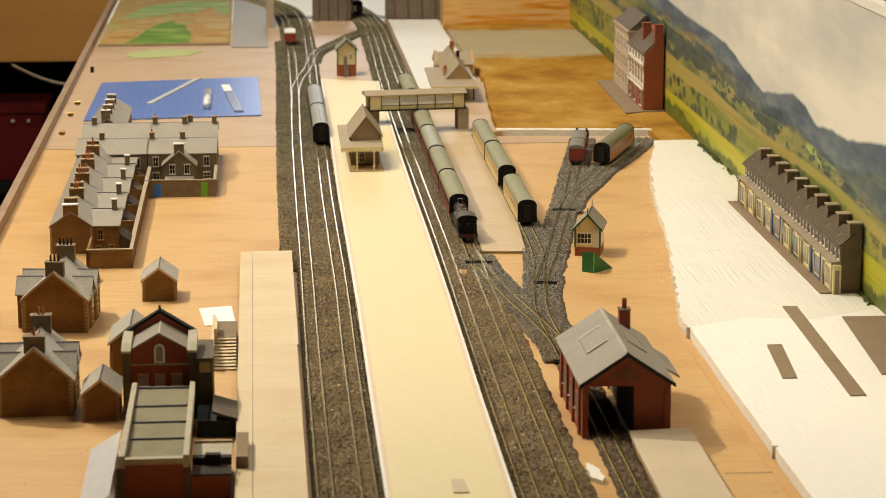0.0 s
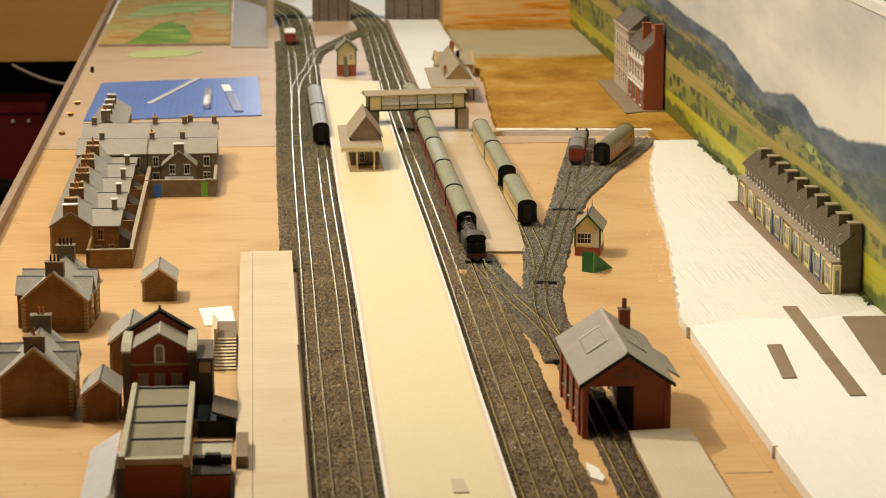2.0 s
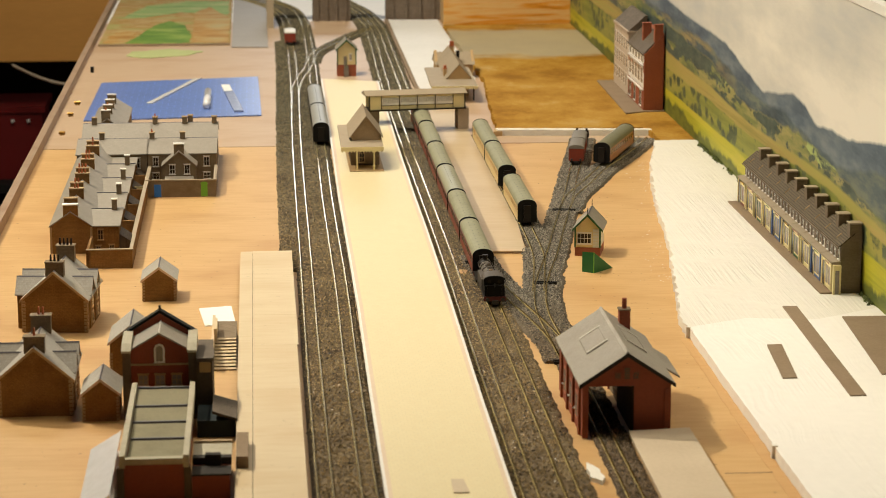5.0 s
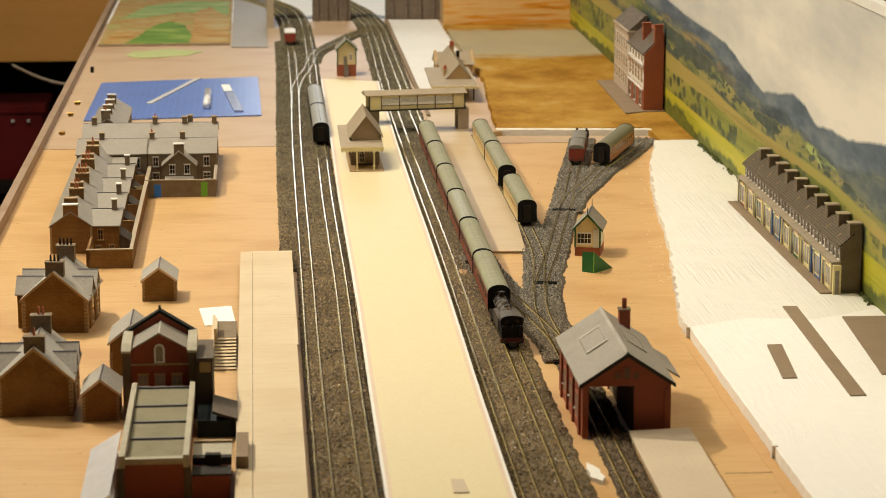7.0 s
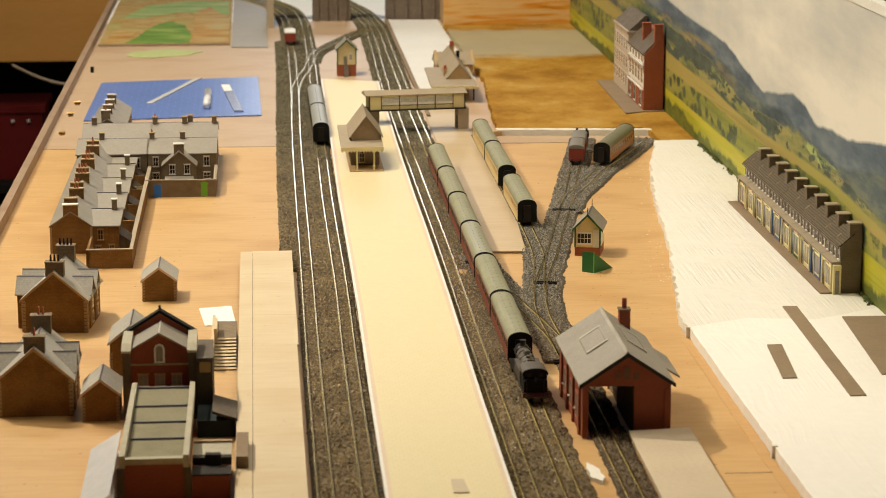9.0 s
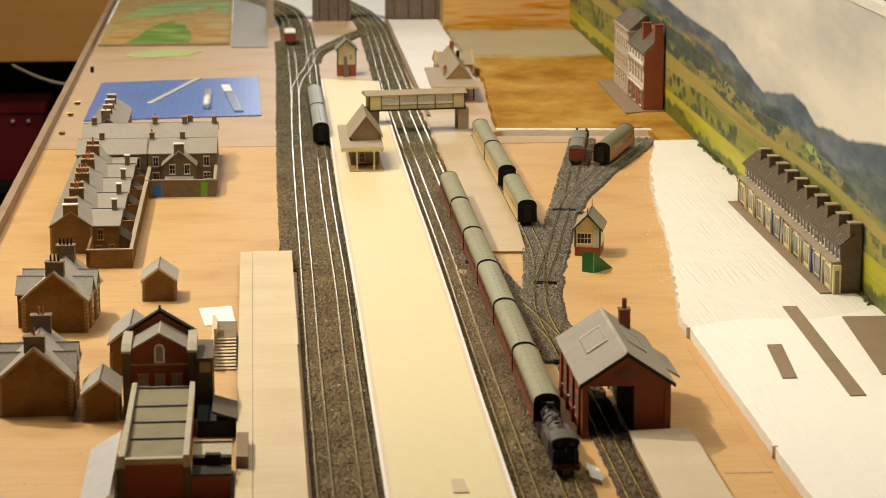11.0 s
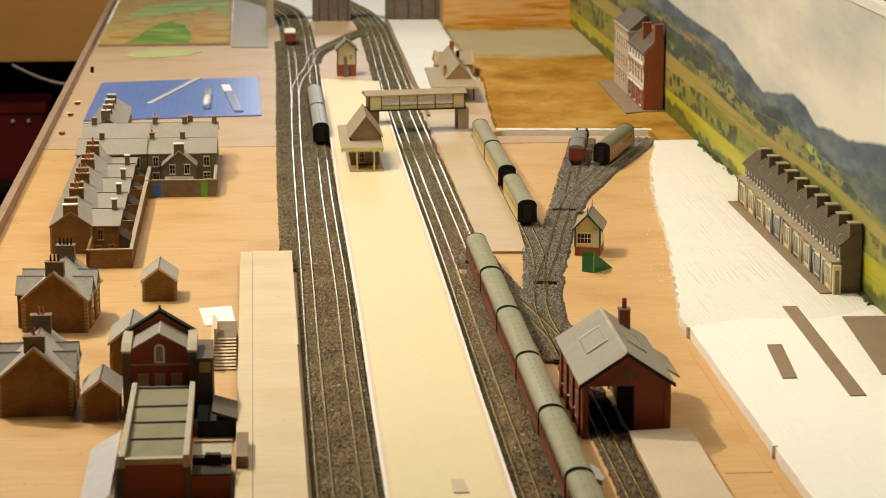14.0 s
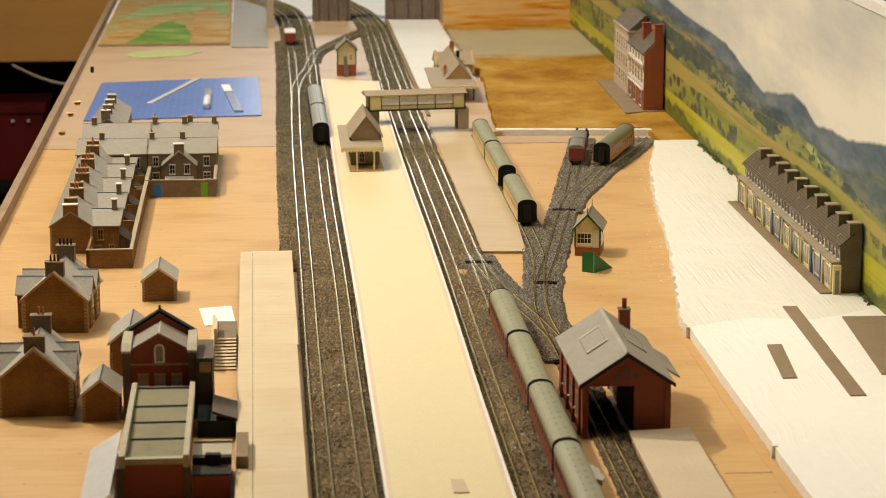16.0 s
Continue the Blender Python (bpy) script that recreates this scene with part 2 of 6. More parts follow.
BLUE_MAT = line_overlay(mat("blue_cutting_mat", (0.13, 0.21, 0.52), 0.32, 0.12, 90, 10, 0.05), 30, 0.9, 0.9, 1.4, other=1.0)
BAG = mat("thin_hazy_film", (0.36, 0.42, 0.62), 0.16, 0.25, 60, 40, 0.4)
STEEL_RULE = mat("steel_rule", (0.80, 0.79, 0.77), 0.22, 0.08, 200, 20, 0.0, metal=0.1)
CLEAR = mat("clear_tube", (0.75, 0.74, 0.74), 0.12, 0.1, 100, 40, 0.0)
BROWN_CARD = mat("brown_card", (0.265, 0.192, 0.122), 0.75, 0.15, 250, 25, 0.1)
GREY_PANEL = mat("grey_panel", (0.33, 0.30, 0.26), 0.55, 0.1, 60, 8, 0.05)
BRIDGE_STONE = line_overlay(mat("dark_bridge_stone", (0.16, 0.12, 0.085), 0.8, 0.3, 150, 30, 0.3), 60, 0.8, 0.5, 0.75, "wall")
BUFF = mat("buff_stone_card", (0.47, 0.37, 0.27), 0.7, 0.12, 250, 20, 0.1)
GREEN_WEDGE = mat("dark_green_card", (0.012, 0.13, 0.03), 0.55, 0.2, 100, 30, 0.1)
RIM = ply("weathered_edge_wood", (0.36, 0.25, 0.165), (0.30, 0.195, 0.12), (0.25, 0.15, 0.085))
BRASS = mat("brass_hook", (0.33, 0.19, 0.05), 0.35, 0.1, 200, 20, 0.0, metal=1.0)
SPILL = mat("pale_green_paint_patch", (0.42, 0.46, 0.19), 0.7, 0.12, 90, 20, 0.05)
HALL_WALL = mat("hall_wall", (0.30, 0.24, 0.18), 0.8, 0.08, 30, 2, 0.1)
HALL_FLOOR = mat("dark_hall_floor", (0.035, 0.02, 0.014), 0.6, 0.2, 30, 2, 0.1)
FASCIA = mat("orange_brown_board", (0.56, 0.27, 0.06), 0.55, 0.10, 20, 2, 0.05, stretch=(1, 1, 6))
DOCK_CARD = mat("bare_grey_card", (0.57, 0.46, 0.32), 0.8, 0.10, 200, 14, 0.1)
SKYLIGHT_BAR = mat("pale_grey_wood_strip", (0.54, 0.50, 0.43), 0.7, 0.12)
PALE_STONE = line_overlay(mat("pale_pinkish_stone", (0.58, 0.47, 0.35), 0.8, 0.15, 300, 40, 0.15), 160, 0.8, 0.34, 0.85, "wall")
YELLOW_BAR = mat("yellow_sign_paint", (0.60, 0.36, 0.03), 0.5, 0.1)
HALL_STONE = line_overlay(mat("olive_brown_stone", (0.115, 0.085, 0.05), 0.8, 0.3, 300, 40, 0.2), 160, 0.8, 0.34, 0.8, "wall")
PARAPET = mat("warm_grey_card", (0.43, 0.385, 0.28), 0.8, 0.2, 200, 30, 0.15)
OLIVE_ROOF = mat("drab_olive_roof", (0.235, 0.205, 0.12), 0.85, 0.22, 260, 30, 0.2)
DARK_CARD = mat("dark_brown_card", (0.028, 0.022, 0.016), 0.95, 0.3, 200, 30, 0.1)
TEAL_DARK = mat("dark_teal_card", (0.014, 0.026, 0.028), 0.8, 0.25, 200, 30, 0.1)
RED_BOX = mat("red_plastic", (0.12, 0.004, 0.004), 0.4, 0.15)
CABLE = mat("grey_cable", (0.42, 0.36, 0.29), 0.5, 0.1)

for dull in (BLACK, SOOT):
    dull.node_tree.nodes["Principled BSDF"].inputs["Specular IOR Level"].default_value = 0.18


def painted(name, stops, axis_scale, noise_scale, detail=4.0, rough=0.7, distort=0.6, grain=0.62):
    """Streaky brush paint: colours along a stretched noise."""
    m = bpy.data.materials.new(name)
    m.use_nodes = True
    nt = m.node_tree
    tc, mp, n = nt.nodes.new("ShaderNodeTexCoord"), nt.nodes.new("ShaderNodeMapping"), nt.nodes.new("ShaderNodeTexNoise")
    mp.inputs["Scale"].default_value = axis_scale
    n.inputs["Scale"].default_value, n.inputs["Detail"].default_value, n.inputs["Distortion"].default_value = noise_scale, detail, distort
    n.inputs["Roughness"].default_value = grain
    r = nt.nodes.new("ShaderNodeValToRGB")
    while len(r.color_ramp.elements) < len(stops):
        r.color_ramp.elements.new(0.5)
    for e, (p, c) in zip(r.color_ramp.elements, stops):
        e.position, e.color = p, (*c, 1)
    link(nt, tc.outputs["Object"], mp.inputs[0])
    link(nt, mp.outputs[0], n.inputs["Vector"])
    link(nt, n.outputs["Fac"], r.inputs[0])
    b = nt.nodes["Principled BSDF"]
    b.inputs["Roughness"].default_value = rough
    link(nt, r.outputs[0], b.inputs["Base Color"])
    bp = nt.nodes.new("ShaderNodeBump")
    bp.inputs["Strength"].default_value, bp.inputs["Distance"].default_value = 0.3, 0.001
    link(nt, n.outputs["Fac"], bp.inputs["Height"])
    link(nt, bp.outputs[0], b.inputs["Normal"])
    return m


EARTH = painted("brown_earth_paint", [(0.30, (0.17, 0.070, 0.006)), (0.42, (0.28, 0.130, 0.012)), (0.50, (0.36, 0.185, 0.024)), (0.58, (0.42, 0.235, 0.040)), (0.70, (0.47, 0.33, 0.13))], (1.0, 0.7, 1), 5.0, 15.0, rough=0.85, distort=0.0, grain=0.74)


def add_grey_band(m, y0, y1):
    """A band of thin grey-green paint brushed across the sheet between y0 and y1."""
    nt = m.node_tree
    bsdf = nt.nodes["Principled BSDF"]
    src = bsdf.inputs["Base Color"].links[0].from_socket
    tc, sep = nt.nodes.new("ShaderNodeTexCoord"), nt.nodes.new("ShaderNodeSeparateXYZ")
    link(nt, tc.outputs["Object"], sep.inputs[0])
    n = nt.nodes.new("ShaderNodeTexNoise")
    n.inputs["Scale"].default_value, n.inputs["Detail"].default_value = 7.0, 6.0
    link(nt, tc.outputs["Object"], n.inputs["Vector"])
    wob = nt.nodes.new("ShaderNodeMath")
    wob.operation = "MULTIPLY_ADD"
    wob.inputs[1].default_value = 0.30
    link(nt, n.outputs["Fac"], wob.inputs[0])
    link(nt, sep.outputs[1], wob.inputs[2])
    masks = []
    for a, b in ((y0 + 0.13, y0 + 0.18), (y1 + 0.20, y1 + 0.14)):
        mr = nt.nodes.new("ShaderNodeMapRange")
        mr.inputs[1].default_value, mr.inputs[2].default_value = a, b
        link(nt, wob.outputs[0], mr.inputs[0])
        masks.append(mr.outputs[0])
    both = nt.nodes.new("ShaderNodeMath")
    both.operation = "MULTIPLY"
    link(nt, masks[0], both.inputs[0])
    link(nt, masks[1], both.inputs[1])
    thin = nt.nodes.new("ShaderNodeMath")
    thin.operation = "MULTIPLY"
    thin.inputs[1].default_value = 0.8
    link(nt, both.outputs[0], thin.inputs[0])
    mx = nt.nodes.new("ShaderNodeMix")
    mx.data_type = "RGBA"
    mx.inputs[7].default_value = (0.40, 0.355, 0.235, 1)
    link(nt, thin.outputs[0], mx.inputs[0])
    link(nt, src, mx.inputs[6])
    link(nt, mx.outputs[2], bsdf.inputs["Base Color"])


add_grey_band(EARTH, 6.00, 6.52)
EARTH_DARK = painted("brown_banded_paint", [(0.3, (0.26, 0.085, 0.008)), (0.44, (0.60, 0.25, 0.025)), (0.55, (0.62, 0.40, 0.16)), (0.68, (0.60, 0.27, 0.04))], (0.6, 1, 9.0), 5.0)
HILL_PAINT = painted("streaky_ochre_hill_paint", [(0.32, (0.24, 0.30, 0.06)), (0.44, (0.40, 0.33, 0.13)), (0.50, (0.36, 0.19, 0.04)), (0.56, (0.46, 0.35, 0.16)), (0.66, (0.30, 0.13, 0.02))], (0.9, 2.4, 1), 6.0, 8.0, distort=0.4)
for matt in (EARTH, EARTH_DARK, HILL_PAINT, DARK_SLATE, SHOP_SLATE, BROWN_CARD, GREY_STONE, STONE_WALL):
    matt.node_tree.nodes["Principled BSDF"].inputs["Specular IOR Level"].default_value = 0.15


def math_node(nt, op, a, b):
    n = nt.nodes.new("ShaderNodeMath")
    n.operation = op
    for i, v in enumerate((a, b)):
        if isinstance(v, (int, float)):
            n.inputs[i].default_value = v
        else:
            link(nt, v, n.inputs[i])
    return n.outputs[0]


def mural_material():
    """A painted valley: pale sky, blue wooded ridges, fields with tree lines, a yellow-green meadow. u runs along the board, v up."""
    m = bpy.data.materials.new("painted_valley")
    m.use_nodes = True
    nt = m.node_tree
    bsdf = nt.nodes["Principled BSDF"]
    bsdf.inputs["Roughness"].default_value = 0.55
    tc, sep = nt.nodes.new("ShaderNodeTexCoord"), nt.nodes.new("ShaderNodeSeparateXYZ")
    link(nt, tc.outputs["Object"], sep.inputs[0])
    u, v = sep.outputs[1], sep.outputs[2]

    def noise_at(scale, detail, su=1.0, sv=1.0, off=0.0):
        mp, n = nt.nodes.new("ShaderNodeMapping"), nt.nodes.new("ShaderNodeTexNoise")
        mp.inputs["Scale"].default_value, mp.inputs["Location"].default_value = (0, su * 0.7, sv), (off, off, 0)
        link(nt, tc.outputs["Object"], mp.inputs[0])
        link(nt, mp.outputs[0], n.inputs["Vector"])
        n.inputs["Scale"].default_value, n.inputs["Detail"].default_value, n.inputs["Roughness"].default_value = scale, detail + 3, 0.62
        return n.outputs["Fac"]

    def ramp(fac, stops):
        r = nt.nodes.new("ShaderNodeValToRGB")
        while len(r.color_ramp.elements) < len(stops):
            r.color_ramp.elements.new(0.5)
        for e, (p, c) in zip(r.color_ramp.elements, stops):
            e.position, e.color = p, (*c, 1)
        link(nt, fac, r.inputs[0])
        return r.outputs[0]

    def over(below, color, mask):
        mx = nt.nodes.new("ShaderNodeMix")
        mx.data_type = "RGBA"
        link(nt, mask, mx.inputs[0])
        link(nt, below, mx.inputs[6])
        if isinstance(color, tuple):
            mx.inputs[7].default_value = (*color, 1)
        else:
            link(nt, color, mx.inputs[7])
        return mx.outputs[2]

    def below_line(line, soft=0.004):
        mr = nt.nodes.new("ShaderNodeMapRange")
        mr.inputs[1].default_value, mr.inputs[2].default_value = -soft, soft
        link(nt, math_node(nt, "SUBTRACT", line, v), mr.inputs[0])
        return mr.outputs[0]

    def skyline(points, lo=2.0, hi=7.0, rough=0.02, scale=9.0):
        mr = nt.nodes.new("ShaderNodeMapRange")
        mr.inputs[1].default_value, mr.inputs[2].default_value = lo, hi
        link(nt, u, mr.inputs[0])
        h = ramp(mr.outputs[0], [((a - lo) / (hi - lo), (b, b, b)) for a, b in points])
        n = noise_at(scale, 6, 1, 0, 3.1)
        return math_node(nt, "ADD", h, math_node(nt, "MULTIPLY", math_node(nt, "SUBTRACT", n, 0.5), rough))

    def clumps(su, sv, size, off):
        """Rounded tree shapes, su and sv to the metre."""
        mp, vo = nt.nodes.new("ShaderNodeMapping"), nt.nodes.new("ShaderNodeTexVoronoi")
        mp.inputs["Scale"].default_value, mp.inputs["Location"].default_value = (0, su, sv), (off, off, off)
        wob = nt.nodes.new("ShaderNodeVectorMath")
        wob.operation = "MULTIPLY_ADD"
        n = nt.nodes.new("ShaderNodeTexNoise")
        n.inputs["Scale"].default_value, n.inputs["Detail"].default_value = 2.4, 4
        link(nt, tc.outputs["Object"], mp.inputs[0])
        link(nt, mp.outputs[0], n.inputs["Vector"])
        link(nt, n.outputs["Color"], wob.inputs[0])
        wob.inputs[1].default_value = (0, 0.9, 0.9)
        link(nt, mp.outputs[0], wob.inputs[2])
        link(nt, wob.outputs[0], vo.inputs["Vector"])
        vo.inputs["Scale"].default_value = 1.0
        mr = nt.nodes.new("ShaderNodeMapRange")
        mr.inputs[1].default_value, mr.inputs[2].default_value = size, size - 0.20
        link(nt, vo.outputs["Distance"], mr.inputs[0])
        return mr.outputs[0]

    def above(fac, lo, hi):
        mr = nt.nodes.new("ShaderNodeMapRange")
        mr.inputs[1].default_value, mr.inputs[2].default_value = lo, hi
        link(nt, fac, mr.inputs[0])
        return mr.outputs[0]

    def both(a, b):
        return math_node(nt, "MULTIPLY", a, b)

    # sky with soft cloud
    col = ramp(noise_at(5.0, 3, 0.30, 1.0), [(0.36, (0.50, 0.505, 0.48)), (0.48, (0.62, 0.595, 0.525)), (0.62, (0.78, 0.735, 0.635))])
    # far blue hills
    far = skyline([(2.0, 0.26), (3.31, 0.250), (3.41, 0.237), (3.54, 0.217), (3.65, 0.219), (3.75, 0.205), (3.84, 0.227), (3.92, 0.234), (4.02, 0.217), (4.16, 0.199), (4.33, 0.218), (4.5, 0.241), (4.66, 0.244), (4.96, 0.246), (5.3, 0.258), (6.9, 0.25)], rough=0.016, scale=14)
    col = over(col, ramp(noise_at(20, 8, 0.34, 1.0), [(0.38, (0.052, 0.082, 0.120)), (0.5, (0.100, 0.140, 0.175)), (0.62, (0.18, 0.215, 0.23))]), below_line(far, 0.003))
    shoulder = skyline([(2.0, 0.185), (3.31, 0.205), (3.6, 0.165), (3.8, 0.175), (4.0, 0.192), (4.16, 0.180), (4.4, 0.190), (4.7, 0.215), (5.0, 0.220), (6.9, 0.22)], rough=0.03, scale=10)
    col = over(col, ramp(noise_at(24, 6, 0.30, 1.0), [(0.40, (0.034, 0.058, 0.078)), (0.5, (0.072, 0.105, 0.115)), (0.60, (0.15, 0.175, 0.13))]), below_line(shoulder, 0.004))
    warm = both(above(u, 4.35, 4.75), above(noise_at(12, 4, 0.25, 1.4, 2.0), 0.50, 0.58))
    col = over(col, (0.30, 0.235, 0.10), both(warm, below_line(shoulder, 0.006)))
    # fields on the lower slopes, with woods and single trees
    mid = skyline([(2.0, 0.12), (3.29, 0.130), (3.45, 0.148), (3.58, 0.149), (3.75, 0.165), (3.94, 0.168), (4.11, 0.160), (4.27, 0.152), (4.49, 0.168), (4.68, 0.188), (4.95, 0.19), (5.25, 0.205), (5.55, 0.212), (6.9, 0.22)], rough=0.045, scale=9)
    in_mid = below_line(mid, 0.003)
    col = over(col, ramp(noise_at(9, 4, 0.28, 1.6, 7.0), [(0.40, (0.105, 0.13, 0.055)), (0.46, (0.19, 0.21, 0.06)), (0.53, (0.33, 0.28, 0.10)), (0.60, (0.18, 0.22, 0.06))]), in_mid)
    col = over(col, (0.36, 0.43, 0.14), both(in_mid, above(noise_at(15, 2, 0.3, 1.0, 4.2), 0.60, 0.62)))
    woods = both(in_mid, above(noise_at(13, 7, 0.30, 1.0, 9.0), 0.475, 0.51))
    col = over(col, ramp(noise_at(46, 5, 0.30, 0.8), [(0.36, (0.030, 0.050, 0.045)), (0.6, (0.085, 0.115, 0.085))]), woods)
    col = over(col, (0.060, 0.088, 0.066), both(in_mid, both(clumps(24, 56, 0.40, 3.0), above(noise_at(9, 2, 0.3, 1.0, 1.3), 0.43, 0.47))))
    # ochre band
    ochre = skyline([(2.0, 0.12), (3.29, 0.118), (3.5, 0.130), (3.66, 0.136), (3.85, 0.134), (4.26, 0.122), (4.43, 0.125), (4.67, 0.135), (4.97, 0.135), (5.2, 0.14), (5.96, 0.15), (6.9, 0.15)], rough=0.012, scale=4)
    col = over(col, ramp(noise_at(12, 4, 0.15, 3.0), [(0.36, (0.27, 0.225, 0.05)), (0.5, (0.40, 0.30, 0.085)), (0.64, (0.35, 0.315, 0.07))]), below_line(ochre, 0.0025))
    # green field with hedges and tree groups
    green = skyline([(2.0, 0.100), (3.29, 0.100), (3.5, 0.111), (3.66, 0.117), (3.85, 0.114), (4.26, 0.100), (4.43, 0.102), (4.67, 0.105), (4.97, 0.100), (5.2, 0.100), (5.96, 0.114), (6.9, 0.11)], rough=0.016, scale=9)
    in_green = below_line(green, 0.002)
    col = over(col, ramp(noise_at(12, 4, 0.2, 2.2, 5.5), [(0.36, (0.15, 0.17, 0.035)), (0.5, (0.24, 0.25, 0.045)), (0.64, (0.33, 0.29, 0.06))]), in_green)
    groups = above(noise_at(7, 3, 0.45, 0.9, 6.0), 0.46, 0.50)
    col = over(col, ramp(noise_at(60, 5, 0.30, 0.8), [(0.34, (0.035, 0.054, 0.032)), (0.62, (0.095, 0.12, 0.050))]), both(in_green, both(clumps(22, 34, 0.60, 8.0), groups)))
    # bright meadow along the foot
    meadow = skyline([(2.0, 0.066), (3.3, 0.066), (3.42, 0.067), (4.25, 0.058), (4.42, 0.054), (4.97, 0.055), (5.2, 0.053), (6.63, 0.046), (6.9, 0.045)], rough=0.012, scale=6)
    in_meadow = below_line(meadow, 0.002)
    col = over(col, ramp(noise_at(14, 5, 0.16, 2.6), [(0.32, (0.27, 0.275, 0.012)), (0.5, (0.45, 0.41, 0.022)), (0.66, (0.52, 0.43, 0.045))]), in_meadow)
    foot = skyline([(2.0, 0.030), (3.3, 0.026), (4.2, 0.010), (4.85, 0.020), (5.05, 0.034), (5.5, 0.03), (6.0, 0.020), (6.9, 0.010)], rough=0.07, scale=17)
    col = over(col, ramp(noise_at(50, 5, 0.3, 0.8), [(0.34, (0.05, 0.075, 0.012)), (0.62, (0.17, 0.18, 0.02))]), below_line(foot, 0.004))
    link(nt, col, bsdf.inputs["Base Color"])
    return m


MURAL = mural_material()


# ---- mesh building ----
class Build:
    """Collects vertices and faces for one mesh."""

    def __init__(self):
        self.v, self.f = [], []

    def box(self, x0, x1, y0, y1, z0, z1):
        n = len(self.v)
        self.v += [(x0, y0, z0), (x1, y0, z0), (x1, y1, z0), (x0, y1, z0), (x0, y0, z1), (x1, y0, z1), (x1, y1, z1), (x0, y1, z1)]
        self.f += [tuple(n + i for i in q) for q in ((3, 2, 1, 0), (4, 5, 6, 7), (0, 1, 5, 4), (1, 2, 6, 5), (2, 3, 7, 6), (3, 0, 4, 7))]
        return self

    def prism(self, prof, axis, a, b):
        """A profile drawn out along an axis. axis y: profile in (x, z); x: in (y, z); z: in (x, y)."""
        n, k = len(self.v), len(prof)
        put = {"y": lambda p, t: (p[0], t, p[1]), "x": lambda p, t: (t, p[0], p[1]), "z": lambda p, t: (p[0], p[1], t)}[axis]
        self.v += [put(p, a) for p in prof] + [put(p, b) for p in prof]
        self.f += [tuple(range(n + k - 1, n - 1, -1)), tuple(range(n + k, n + 2 * k))]
        self.f += [(n + i, n + (i + 1) % k, n + k + (i + 1) % k, n + k + i) for i in range(k)]
        return self

    def cyl(self, c, r, a, b, axis="z", k=14, r2=None):
        """A round bar about the axis through c (the two other coordinates), from a to b."""
        r2 = r if r2 is None else r2
        n = len(self.v)
        put = {"y": lambda p, q, t: (p, t, q), "x": lambda p, q, t: (t, p, q), "z": lambda p, q, t: (p, q, t)}[axis]
        for t, rr in ((a, r), (b, r2)):
            for i in range(k):
                w = 2 * math.pi * i / k
                self.v.append(put(c[0] + rr * math.cos(w), c[1] + rr * math.sin(w), t))
        self.f += [tuple(range(n + k - 1, n - 1, -1)), tuple(range(n + k, n + 2 * k))]
        self.f += [(n + i, n + (i + 1) % k, n + k + (i + 1) % k, n + k + i) for i in range(k)]
        return self

    def ball(self, c, r, k=10, squash=1.0):
        n = len(self.v)
        rings = 5
        for j in range(1, rings):
            a = math.pi * j / rings
            for i in range(k):
                w = 2 * math.pi * i / k
                self.v.append((c[0] + r * math.sin(a) * math.cos(w), c[1] + r * math.sin(a) * math.sin(w), c[2] + r * squash * math.cos(a)))
        for j in range(rings - 2):
            for i in range(k):
                a, b = n + j * k + i, n + j * k + (i + 1) % k
                self.f.append((a, a + k, b + k, b))
        self.f += [tuple(n + i for i in range(k)), tuple(n + (rings - 2) * k + i for i in range(k - 1, -1, -1))]
        return self

    def mesh(self, name, material):
        me = bpy.data.meshes.new(name)
        me.from_pydata(self.v, [], self.f)
        bm = bmesh.new()
        bm.from_mesh(me)
        bmesh.ops.recalc_face_normals(bm, faces=bm.faces)
        bm.to_mesh(me)
        bm.free()
        me.materials.append(material)
        return me


def part(name, build, material, parent, label="", smooth=False):
    me = build if isinstance(build, bpy.types.Mesh) else build.mesh(name, material)
    if smooth:
        me.shade_smooth()
    ob = new(name, me)
    ob.parent = parent
    if label:
        tagged(ob, label)
    return ob


def thing(name, x, y, z, label, category, group="", rz=0.0):
    ob = new(name)
    ob.matrix_world = pose(x, y, z, 0, 0, rz)
    ob.empty_display_size = 0.02
    return tagged(ob, label, category, group)


def solid(name, build, material, label, category="", kind="", group=""):
    ob = new(name, build.mesh(name, material))
    return tagged(ob, label, category, group, kind)


def spline(pts, step=0.004):
    """Evenly spaced points on a smooth line through pts."""
    p = [np.array(q, float) for q in pts]
    p = [2 * p[0] - p[1]] + p + [2 * p[-1] - p[-2]]
    fine = []
    for i in range(1, len(p) - 2):
        a, b, c, d = p[i - 1:i + 3]
        for t in np.linspace(0, 1, 60, endpoint=False):
            fine.append(0.5 * ((2 * b) + (c - a) * t + (2 * a - 5 * b + 4 * c - d) * t * t + (3 * b - a - 3 * c + d) * t ** 3))
    fine = np.array(fine + [p[-2]])
    s = np.concatenate([[0], np.cumsum(np.linalg.norm(np.diff(fine, axis=0), axis=1))])
    n = max(2, int(s[-1] / step))
    t = np.linspace(0, s[-1], n + 1)
    out = np.stack([np.interp(t, s, fine[:, 0]), np.interp(t, s, fine[:, 1])], 1)
    d = np.gradient(out, axis=0)
    d /= np.linalg.norm(d, axis=1)[:, None]
    return out, np.stack([d[:, 1], -d[:, 0]], 1)


